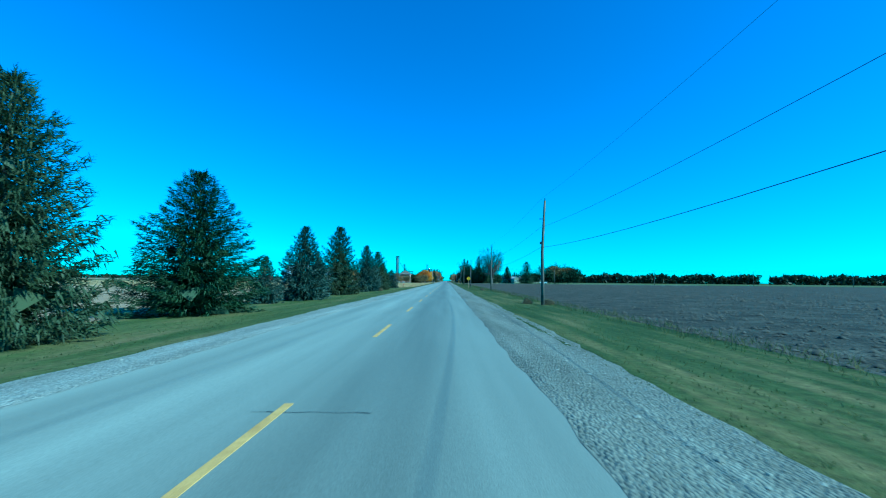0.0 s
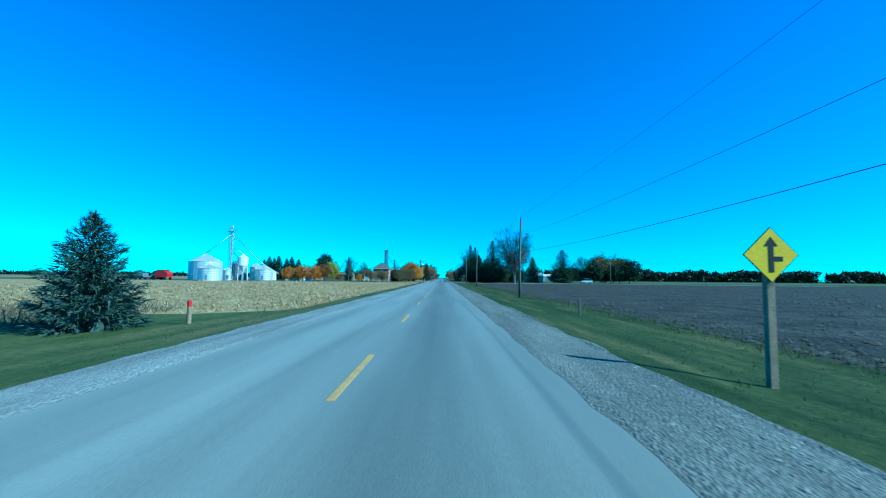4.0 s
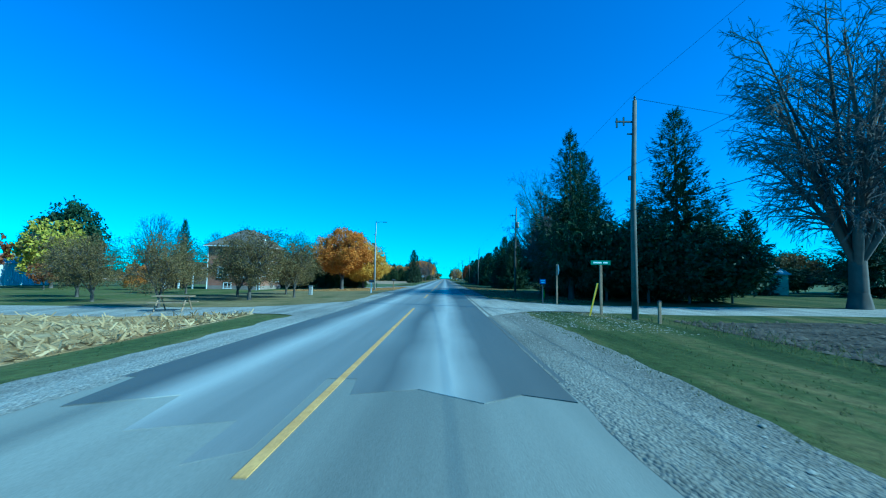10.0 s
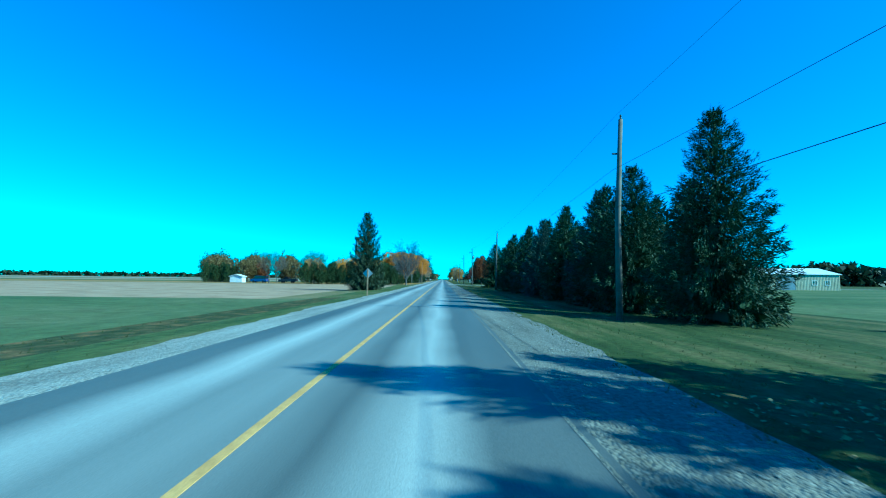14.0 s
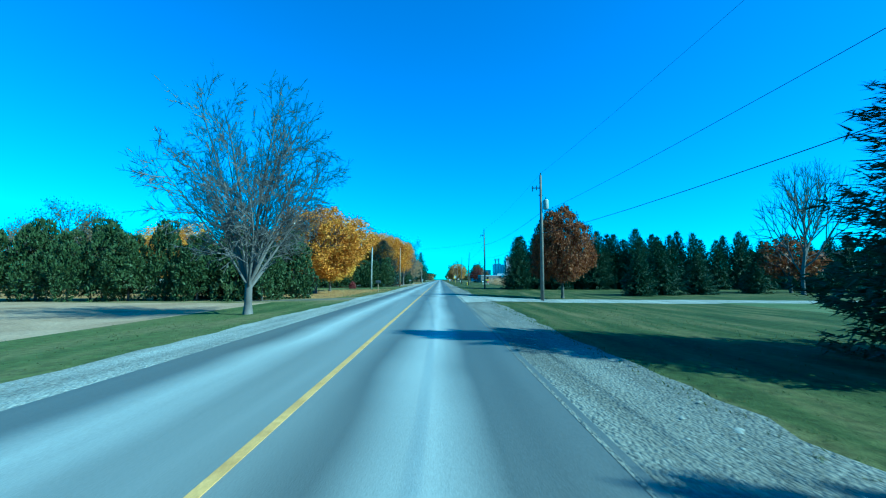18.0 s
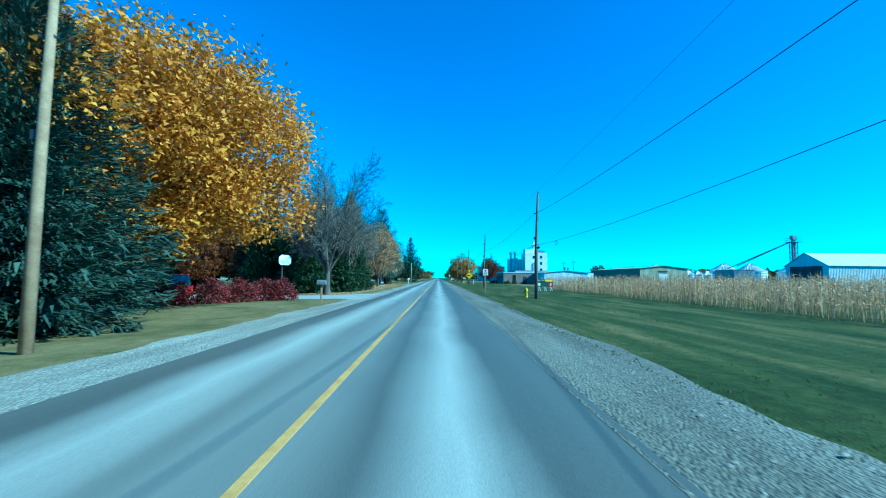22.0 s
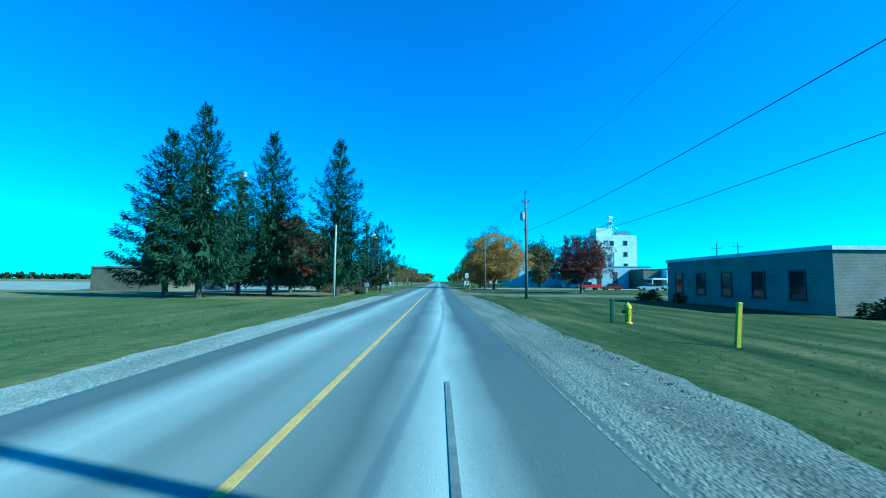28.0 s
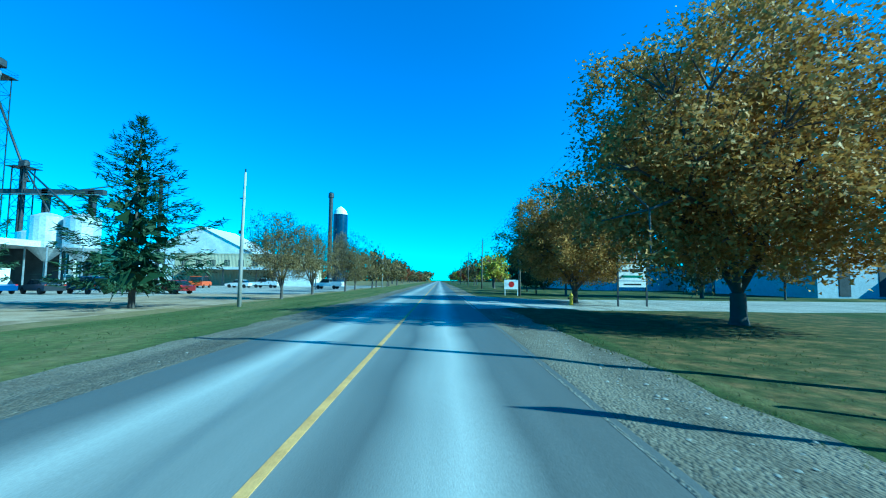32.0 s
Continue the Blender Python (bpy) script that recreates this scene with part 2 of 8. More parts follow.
M["stubble"] = surface("corn_stubble", (0.25, 0.155, 0.06), (0.38, 0.26, 0.11), 0.5, 0.95, 0, 1.0, 9, 0.15, (0.46, 0.36, 0.2), 0.08, None, 0.7)
M["dry_field"] = surface("pale_dry_field", (0.28, 0.19, 0.118), (0.40, 0.285, 0.185), 0.3, 0.95, 0, 0.8, 8, 0.1, None, 0.06)
M["leaf_litter"] = surface("fallen_leaves_on_grass", (0.09, 0.10, 0.035), (0.30, 0.17, 0.06), 2.5, 0.95, 0, 0.8, 22, 0.1, (0.38, 0.24, 0.10), 0.03)
M["yellow"] = surface("worn_yellow_paint", (0.46, 0.27, 0.085), (0.60, 0.37, 0.12), 2, 0.7, 0, 0.2, 60)
M["dark_line"] = surface("dark_line_grey", (0.13, 0.13, 0.125), (0.19, 0.19, 0.18), 3, 0.7, 0, 0.1)
M["crack"] = surface("tar_crack", (0.03, 0.03, 0.03), (0.05, 0.05, 0.05), 3, 0.6, 0, 0.1)
M["pole_wood"] = surface("weathered_pole_wood", (0.12, 0.10, 0.085), (0.2, 0.175, 0.15), 2, 0.9, 0, 0.4, 30)
M["pole_pale"] = surface("pale_concrete_pole", (0.30, 0.29, 0.27), (0.42, 0.40, 0.37), 2, 0.85, 0, 0.3, 30)
M["post_wood"] = surface("brown_wooden_post", (0.24, 0.165, 0.10), (0.36, 0.26, 0.165), 3, 0.9, 0, 0.4, 40)
M["metal"] = surface("galvanised_steel", (0.42, 0.43, 0.44), (0.55, 0.56, 0.57), 1.5, 0.45, 0.7, 0.05, 20)
M["dark_metal"] = surface("dark_steel", (0.05, 0.05, 0.055), (0.09, 0.09, 0.095), 2, 0.55, 0.4, 0.05)
M["wire"] = surface("black_cable", (0.02, 0.02, 0.02), (0.03, 0.03, 0.03), 2, 0.7, 0, 0)
M["bark"] = surface("grey_brown_bark", (0.07, 0.062, 0.055), (0.14, 0.125, 0.112), 4, 0.95, 0, 0.8, 25)
M["bark_twig"] = surface("grey_twig_bark", (0.10, 0.088, 0.082), (0.18, 0.16, 0.15), 4, 0.9, 0, 0.4, 25)
M["spruce"] = leafy("spruce_needles", [(0.016, 0.032, 0.014), (0.032, 0.058, 0.024), (0.06, 0.09, 0.042)], 0.6, 0.08, 0.5, 0.4)
M["blue_spruce"] = leafy("blue_spruce_needles", [(0.022, 0.038, 0.028), (0.05, 0.078, 0.062), (0.10, 0.138, 0.118)], 0.6, 0.08, 0.5, 0.4)
M["olive_spruce"] = leafy("olive_spruce_needles", [(0.022, 0.032, 0.015), (0.045, 0.06, 0.027), (0.08, 0.088, 0.045)], 0.6, 0.08, 0.5, 0.4)
M["veteran"] = leafy("old_spruce_needles", [(0.028, 0.045, 0.033), (0.065, 0.092, 0.072), (0.12, 0.155, 0.13)], 0.6, 0.08, 0.5, 0.4)
M["cedar"] = leafy("cedar_sprays", [(0.024, 0.04, 0.013), (0.052, 0.074, 0.024), (0.095, 0.105, 0.04)], 0.6, 0.08, 0.5, 0.4)
M["orange"] = leafy("orange_maple_leaves", [(0.32, 0.10, 0.015), (0.55, 0.21, 0.025), (0.68, 0.34, 0.05)])
M["gold_orange"] = leafy("golden_orange_leaves", [(0.34, 0.12, 0.012), (0.56, 0.24, 0.022), (0.68, 0.38, 0.055)])
M["gold"] = leafy("golden_maple_leaves", [(0.40, 0.20, 0.02), (0.62, 0.36, 0.04), (0.66, 0.46, 0.09)])
M["yellow_green"] = leafy("yellow_green_leaves", [(0.2, 0.19, 0.02), (0.42, 0.36, 0.04), (0.55, 0.42, 0.05)])
M["rust"] = leafy("rust_red_leaves", [(0.08, 0.028, 0.012), (0.18, 0.058, 0.02), (0.28, 0.115, 0.035)])
M["maroon"] = leafy("dark_maroon_leaves", [(0.035, 0.014, 0.014), (0.10, 0.03, 0.026), (0.22, 0.06, 0.035)])
M["tan"] = leafy("pale_tan_leaves", [(0.19, 0.105, 0.045), (0.37, 0.23, 0.12), (0.50, 0.35, 0.21)])
M["brown_green"] = leafy("brown_and_green_leaves", [(0.06, 0.06, 0.02), (0.15, 0.11, 0.04), (0.28, 0.18, 0.07)])
M["amber_green"] = leafy("amber_and_green_leaves", [(0.14, 0.10, 0.02), (0.37, 0.205, 0.045), (0.56, 0.32, 0.09)])
M["burning_bush"] = leafy("crimson_shrub_leaves", [(0.07, 0.012, 0.014), (0.16, 0.026, 0.028), (0.26, 0.055, 0.05)])
M["brush"] = leafy("dry_brush_twigs", [(0.08, 0.062, 0.038), (0.17, 0.13, 0.075), (0.27, 0.205, 0.12)])
M["corn"] = leafy("dry_corn_leaves", [(0.2, 0.1, 0.045), (0.42, 0.25, 0.125), (0.6, 0.41, 0.24)], 0.6, 0.3, 0.5, 0.8)
M["grass_blades"] = leafy("grass_blades", [(0.045, 0.068, 0.018), (0.075, 0.098, 0.03), (0.15, 0.138, 0.06)], 0.7, 0.5, 0.5, 0.7)
M["straw"] = leafy("cut_corn_stalks", [(0.26, 0.165, 0.07), (0.42, 0.295, 0.14), (0.56, 0.43, 0.24)])
M["clod"] = surface("soil_clods", (0.045, 0.038, 0.031), (0.10, 0.085, 0.07), 2, 0.95, 0, 0.6, 14)
M["stone"] = surface("gravel_stones", (0.18, 0.17, 0.15), (0.36, 0.34, 0.3), 3, 0.9, 0, 0.3, 30)
M["fallen_leaf"] = leafy("fallen_leaves", [(0.2, 0.09, 0.03), (0.42, 0.24, 0.08), (0.55, 0.38, 0.16)])
M["far_wood"] = leafy("far_wood_leaves", [(0.016, 0.028, 0.014), (0.03, 0.045, 0.022), (0.06, 0.06, 0.03)])
M["white_paint"] = surface("white_painted_steel", (0.70, 0.71, 0.71), (0.82, 0.82, 0.81), 0.5, 0.5, 0, 0.05, 10)
M["white_sign"] = surface("white_sign_sheet", (0.74, 0.74, 0.73), (0.82, 0.82, 0.81), 3, 0.5, 0, 0)
M["yellow_sign"] = surface("yellow_sign_sheet", (0.93, 0.56, 0.008), (0.97, 0.6, 0.01), 3, 0.4, 0, 0, 40, 0.3, None, 0.01, None, 0.05)
M["black"] = surface("black_paint", (0.012, 0.012, 0.012), (0.02, 0.02, 0.02), 3, 0.6, 0, 0)
M["green_sign"] = surface("green_sign_sheet", (0.02, 0.16, 0.10), (0.03, 0.2, 0.12), 3, 0.5, 0, 0)
M["blue_sign"] = surface("blue_sign_sheet", (0.02, 0.12, 0.42), (0.03, 0.16, 0.5), 3, 0.5, 0, 0)
M["red_paint"] = surface("red_paint", (0.42, 0.02, 0.02), (0.5, 0.03, 0.03), 3, 0.4, 0, 0)
M["hydrant"] = surface("yellow_hydrant_paint", (0.62, 0.42, 0.02), (0.7, 0.48, 0.04), 5, 0.5, 0, 0.1)
M["rubber"] = surface("black_rubber", (0.015, 0.015, 0.015), (0.03, 0.03, 0.03), 5, 0.85, 0, 0.1)

# ---- mesh helpers ----


class Shape:
    """Collects vertices and faces of one mesh."""

    def __init__(self):
        self.v, self.f = [], []

    def add(self, v, f):
        k = len(self.v)
        self.v.extend(tuple(p) for p in v)
        self.f.extend(tuple(i + k for i in q) for q in f)
        return self

    def box(self, x0, x1, y0, y1, z0, z1, b=0.0):
        """A box, with its upright and top edges taken off by b."""
        if b <= 0:
            v = [(x, y, z) for z in (z0, z1) for x, y in ((x0, y0), (x1, y0), (x1, y1), (x0, y1))]
            return self.add(v, [(3, 2, 1, 0), (4, 5, 6, 7)] + [(k, (k + 1) % 4, 4 + (k + 1) % 4, 4 + k) for k in range(4)])
        ring = [(x0 + b, y0), (x1 - b, y0), (x1, y0 + b), (x1, y1 - b), (x1 - b, y1), (x0 + b, y1), (x0, y1 - b), (x0, y0 + b)]
        cx, cy = (x0 + x1) / 2, (y0 + y1) / 2
        sx, sy = 1 - 2 * b / max(1e-6, x1 - x0), 1 - 2 * b / max(1e-6, y1 - y0)
        v = [(x, y, z0) for x, y in ring] + [(x, y, z1 - b) for x, y in ring] + [(cx + (x - cx) * sx, cy + (y - cy) * sy, z1) for x, y in ring]
        f = [tuple(range(7, -1, -1)), tuple(range(16, 24))]
        f += [(r * 8 + k, r * 8 + (k + 1) % 8, r * 8 + 8 + (k + 1) % 8, r * 8 + 8 + k) for r in (0, 1) for k in range(8)]
        return self.add(v, f)

    def lathe(self, prof, n=12, at=(0, 0, 0), closed=True):
        """Turned shape from (radius, z) pairs, bottom to top."""
        v, f = [], []
        for r, z in prof:
            v += [(at[0] + r * math.cos(2 * math.pi * k / n), at[1] + r * math.sin(2 * math.pi * k / n), at[2] + z) for k in range(n)]
        for j in range(len(prof) - 1):
            f += [(j * n + k, j * n + (k + 1) % n, (j + 1) * n + (k + 1) % n, (j + 1) * n + k) for k in range(n)]
        if closed:
            f += [tuple(range(n - 1, -1, -1)), tuple(range((len(prof) - 1) * n, len(prof) * n))]
        return self.add(v, f)

    def tube(self, pts, r, n=6, cap=True):
        """Round bar along points; r is one radius or one for each point."""
        pts = [Vector(p) for p in pts]
        rs = r if isinstance(r, (list, tuple)) else [r] * len(pts)
        v, f = [], []
        for j, p in enumerate(pts):
            d = (pts[min(j + 1, len(pts) - 1)] - pts[max(j - 1, 0)]).normalized()
            a = d.cross(Vector((0, 0, 1)) if abs(d.z) < 0.9 else Vector((1, 0, 0))).normalized()
            b = d.cross(a)
            v += [p + (a * math.cos(2 * math.pi * k / n) + b * math.sin(2 * math.pi * k / n)) * rs[j] for k in range(n)]
        for j in range(len(pts) - 1):
            f += [(j * n + k, j * n + (k + 1) % n, (j + 1) * n + (k + 1) % n, (j + 1) * n + k) for k in range(n)]
        if cap:
            f += [tuple(range(n - 1, -1, -1)), tuple(range((len(pts) - 1) * n, len(pts) * n))]
        return self.add(v, f)

    def prism(self, outline, axis, lo, hi):
        """Outline of (a, b) pairs pushed along an axis: 'x' gives (y, z), 'y' gives (x, z), 'z' gives (x, y)."""
        put = {"x": lambda a, b, c: (c, a, b), "y": lambda a, b, c: (a, c, b), "z": lambda a, b, c: (a, b, c)}[axis]
        n = len(outline)
        v = [put(a, b, lo) for a, b in outline] + [put(a, b, hi) for a, b in outline]
        f = [tuple(range(n - 1, -1, -1)), tuple(range(n, 2 * n))] + [(k, (k + 1) % n, n + (k + 1) % n, n + k) for k in range(n)]
        return self.add(v, f)

    def mesh(self, name, mat, smooth=False):
        me = bpy.data.meshes.new(name)
        me.from_pydata([tuple(p) for p in self.v], [], self.f)
        if smooth:
            me.polygons.foreach_set("use_smooth", [True] * len(me.polygons))
        me.materials.append(mat)
        bm = bmesh.new()
        bm.from_mesh(me)
        bmesh.ops.recalc_face_normals(bm, faces=bm.faces)
        bm.to_mesh(me)
        bm.free()
        return me


def quads(name, verts, mat):
    """One mesh of loose pieces, all with the same number of corners, from an array (n, corners, 3)."""
    verts = np.asarray(verts, dtype=np.float32)
    n, c = verts.shape[:2]
    me = bpy.data.meshes.new(name)
    me.vertices.add(n * c)
    me.vertices.foreach_set("co", verts.reshape(-1))
    me.loops.add(n * c)
    me.loops.foreach_set("vertex_index", np.arange(n * c, dtype=np.int32))
    me.polygons.add(n)
    me.polygons.foreach_set("loop_start", np.arange(n, dtype=np.int32) * c)
    me.update(calc_edges=True)
    me.materials.append(mat)
    return me


def thing(name, x, y, z=0.0, turn=0.0, label="", category="", group=""):
    ob = new(name)
    ob.matrix_basis = pose(x, y, z, 0, 0, turn)
    return tagged(ob, label, category, group)


def part(name, shape, mat, parent, label="", smooth=False):
    me = shape if isinstance(shape, bpy.types.Mesh) else shape.mesh(name, mat, smooth)
    ob = new(name, me)
    ob.parent = parent
    if label:
        tagged(ob, label)
    return ob


def solid(name, shape, mat, label, category, group="", kind="", smooth=False):
    return tagged(new(name, shape if isinstance(shape, bpy.types.Mesh) else shape.mesh(name, mat, smooth)), label, category, group, kind)


def place(x, y, z=0.0, turn=0.0, s=1.0, sz=None):
    return pose(x, y, z, 0, 0, turn) @ Matrix.Diagonal((s, s, sz or s, 1))


# ---- ground ----
DROP_Y, DROP = (-200, 225, 255, 400, 430, 3000), (1.0, 1.0, 0.5, 0.5, 0.36, 0.36)
PROF_X = (-13, -8, -4.2, -3.1, 3.15, 4.8, 7.5, 9.5, 13)
PROF_Z = (-0.75, -0.5, -0.1, 0, 0, -0.12, -0.42, -0.55, -0.62)


def gz(x, y):
    """Height of the ground: the road is a low bank, higher over the fields than in the village."""
    d = float(np.interp(y, DROP_Y, DROP))
    z = float(np.interp(x, PROF_X, PROF_Z))
    return z * (d if abs(x) > 4.8 else 0.5 + 0.5 * d)


def region(x, y):
    """Material name of the ground at a place."""
    if x > 0:
        if y < 252:
            return "soil" if x > 11.5 and y < 250 else "grass"
        if 253.5 < y < 260 and x < 150:
            return "gravel"
        if y < 264:
            return "grass"
        if y < 322 and x < 13.2:
            return "litter_grass" if x > 5.6 else "grass"
        if y > 300 and y < 430 and x > 22:
            return "field_green"
        if 429 < y < 434.5 and x < 120:
            return "gravel"
        if 642.5 < y < 650.5 and x < 140:
            return "dirt"
        if 668 < y < 692 and 5.6 < x < 24:
            return "litter_grass"
        if 692.5 < y < 707 and x < 200:
            return "gravel"
        if 565 < y < 612 and 20 < x < 34:
            return "dry_grass"
        return "grass"
    if y < 112:
        return "verge" if x > -15.5 else ("dry_field" if y < 90 or x < -60 else "stubble")
    if y < 118:
        return "verge" if x > -30 else "stubble"
    if y < 250:
        return "verge" if x > -6.8 else "stubble"
    if y < 255 and x > -120:
        return "gravel"
    if y < 300 and x > -85:
        return "leaf_litter" if (y > 284 and x > -20) else ("dry_grass" if x > -20 else "verge")
    if y < 308 and x > -15:
        return "gravel" if y > 302 else "leaf_litter"
    if y < 352:
        return "field_green" if x < -9 else ("litter_grass" if x < -6.4 else "verge")
    if y < 408:
        return "verge" if x > -9 else ("dry_field" if x < -13 or y > 385 else "dry_grass")
    if y < 428:
        return "dry_field" if x < -10 else "verge"
    if y < 434:
        return "dirt" if x > -14 and 430.2 < y < 432.8 else "dry_grass"
    if y < 462:
        return "leaf_litter" if x < -7.2 else "verge"
    if y < 508.5:
        return "verge" if y < 484 else "dry_grass"
    if y < 515.5:
        return "concrete_drive" if x > -60 else "verge"
    if y < 566:
        return "pale_litter" if x < -6.2 else "dry_grass"
    if y < 571:
        return "gravel" if x > -30 else "dry_grass"
    if y < 586:
        return "leaf_litter" if x < -8 else "verge"
    if y < 589:
        return "gravel" if x > -40 else "verge"
    if y < 632:
        return "verge"
    if 655.6 < y < 658.0 and x > -20:
        return "gravel"
    if 655 < y < 790 and x < -13.2 + 0.5 * math.sin(y * 0.31):
        return "pale_litter" if y < 712 and x > -27 else "gravel"
    if y < 660:
        return "dry_grass" if x < -8.5 else "verge"
    if x < -26 and 668 < y < 800:
        return "gravel"
    return "dry_grass" if x < -12 else "verge"


xs = [-3000, -1200, -500, -250, -150, -120, -85, -60, -40, -30, -26, -20, -18, -15.5, -15, -14, -13, -12, -10, -9, -8.5, -8, -7.2, -6.8, -6.4, -6.2, -5.6, -5, -4.2, -3.4, -2.0, 2.0, 3.4, 4.8, 5.6, 6.5, 7.5, 8.5, 9.5, 10.5, 11.5, 12.3, 13.2, 15, 18, 22, 27, 34, 45, 60, 90, 120, 140, 150, 200, 300, 600, 1200, 3000]
ys = sorted({668, 430.2, 432.8, 652, 655.6, 658.0, 702, -200, -60, 3000, 1600, 1200, 1000, 112, 118, 250, 253.5, 255, 260, 225, 284, 300, 302, 308, 322, 326, 352, 385, 408, 428, 429, 434, 434.5, 462, 484, 508.5, 515.5, 565, 566, 571, 586, 589, 612, 632, 642.5, 650.5, 660, 664, 668, 692.5, 707, 800, 250, 262, 264, 430, *range(-40, 900, 12)})
rng = np.random.default_rng(4)
M["concrete_drive"] = surface("pale_worn_paving", (0.30, 0.30, 0.29), (0.40, 0.39, 0.37), 0.6, 0.9, 0, 0.3, 24)
mats = sorted({"soil", "grass", "gravel", "leaf_litter", "field_green", "dry_grass", "stubble", "dry_field", "concrete_drive", "pale_litter", "dirt", "verge", "litter_grass"})
gv, gf, gm = [], [], []
for j, y in enumerate(ys):
    for i, x in enumerate(xs):
        z = gz(x, y) - (0.05 if abs(x) < 4 else 0.0)
        if abs(x) > 6.4 and abs(x) < 70:
            z += 0.05 * noise.noise((x * 0.25, y * 0.12, 0))
        gv.append((x, y, z))
nx = len(xs)
for j in range(len(ys) - 1):
    for i in range(nx - 1):
        gf.append((j * nx + i, j * nx + i + 1, (j + 1) * nx + i + 1, (j + 1) * nx + i))
        gm.append(mats.index(region((xs[i] + xs[i + 1]) / 2, (ys[j] + ys[j + 1]) / 2)))
me = bpy.data.meshes.new("ground")
me.from_pydata(gv, [], gf)
for k in mats:
    me.materials.append(M[k])
me.polygons.foreach_set("material_index", gm)
me.polygons.foreach_set("use_smooth", [True] * len(gf))
tagged(new("ground", me), "flat farmland with lawns, stubble and ploughed soil", "ground", kind="structure")


def strip(name, x0, x1, y0, y1, z0, z1, mat, label, category, step=4.0, rag=0.0, seed=0, crown=0.0):
    """A strip along the road, its edges uneven by rag."""
    r = np.random.default_rng(seed)
    n = max(2, int((y1 - y0) / step) + 1)
    v, f = [], []
    for k in range(n):
        y = y0 + (y1 - y0) * k / (n - 1)
        a, b = r.uniform(-rag, rag, 2)
        mid = (x0 + x1) / 2
        v += [(x0 + (a if abs(x0) > abs(x1) else 0), y, z0), (mid, y, (z0 + z1) / 2 + crown), (x1 + (b if abs(x1) > abs(x0) else 0), y, z1)]
    for k in range(n - 1):
        f += [(3 * k, 3 * k + 1, 3 * k + 4, 3 * k + 3), (3 * k + 1, 3 * k + 2, 3 * k + 5, 3 * k + 4)]
    me = bpy.data.meshes.new(name)
    me.from_pydata(v, [], f)
    me.materials.append(mat)
    return tagged(new(name, me), label, category, kind="structure")


JOINT = 237.0
strip("road", -3.1, 3.15, -120, JOINT, 0.0, 0.0, M["asphalt_old"], "two-lane worn grey asphalt road, rural stretch", "road", 6, crown=0.012)
strip("road", -3.1, 3.15, JOINT, 1500, 0.004, 0.004, M["asphalt_new"], "two-lane darker asphalt road into the village", "road", 6, crown=0.012)


def lie(x, y):
    """Height of the ground mesh at a place near the road."""
    return float(np.interp(x, xs, [gz(v, y) - (0.05 if abs(v) < 4 else 0.0) for v in xs]))


def shoulder(side, y0, y1, inner, outer, mat, seed):
    """Gravel shoulder that lies on the bank, ragged where it meets the grass and where it spills on the asphalt."""
    r = np.random.default_rng(seed)
    v, f = [], []
    n = int((y1 - y0) / 0.7) + 1
    wave = 0.0
    for k in range(n):
        y = y0 + (y1 - y0) * k / (n - 1)
        wave = 0.9 * wave + r.normal(0, 0.05)
        o = outer + wave + r.uniform(-0.09, 0.09)
        i = inner + r.uniform(-0.05, 0.05)
        for x, z in ((i, 0.0028), (3.22, 0.004), (4.3, None), (o, None)):
            v.append((side * x, y, lie(side * x, y) + 0.013 if z is None else z))
    for k in range(n - 1):
        for j in range(3):
            f.append((4 * k + j, 4 * k + j + 1, 4 * k + j + 5, 4 * k + j + 4))
    me = bpy.data.meshes.new("road_shoulder")
    me.from_pydata(v, [], f)
    me.materials.append(mat)
    return tagged(new("road_shoulder", me), "pale limestone gravel shoulder", "shoulder", kind="structure")


shoulder(1, -120, 240, 3.02, 5.0, M["gravel_dark"], 1)
shoulder(1, 240, 642, 3.04, 5.15, M["gravel_dark"], 6)
shoulder(1, 642, 1000, 3.04, 5.05, M["dirt"], 8)
shoulder(-1, -120, 240, 3.0, 4.75, M["gravel"], 2)
shoulder(-1, 240, 636, 2.98, 4.65, M["gravel"], 5)
shoulder(-1, 636, 1000, 2.98, 4.9, M["dirt"], 9)
# ragged start of the newer asphalt and old patches before it
for outline in ([(-2.9, 237.2), (-2.7, 235.6), (-1.7, 236.1), (-1.5, 234.9), (-0.6, 235.2), (-0.55, 234.2), (-0.15, 234.5), (-0.2, 237.2)], [(0.2, 237.2), (0.3, 236.2), (1.1, 236.5), (1.9, 235.9), (2.4, 236.3), (3.0, 236.0), (3.0, 237.2)], [(-2.4, 232.6), (-1.6, 232.2), (-0.9, 232.9), (-1.0, 233.5), (-2.0, 233.7)]):
    sh = Shape().prism(outline, "z", 0.0, 0.0145)
    tagged(new("asphalt_patch", sh.mesh("asphalt_patch", M["asphalt_new"])), "dark ragged asphalt patch at the pavement joint", "patch", kind="structure")
# thin dust of gravel spilling over the asphalt's edge
strip("gravel_dust", 3.02, 3.07, JOINT, 1000, 0.0075, 0.006, M["gravel_dark"], "gravel dust over the edge of the asphalt", "shoulder", 0.5, 0.0, 3)


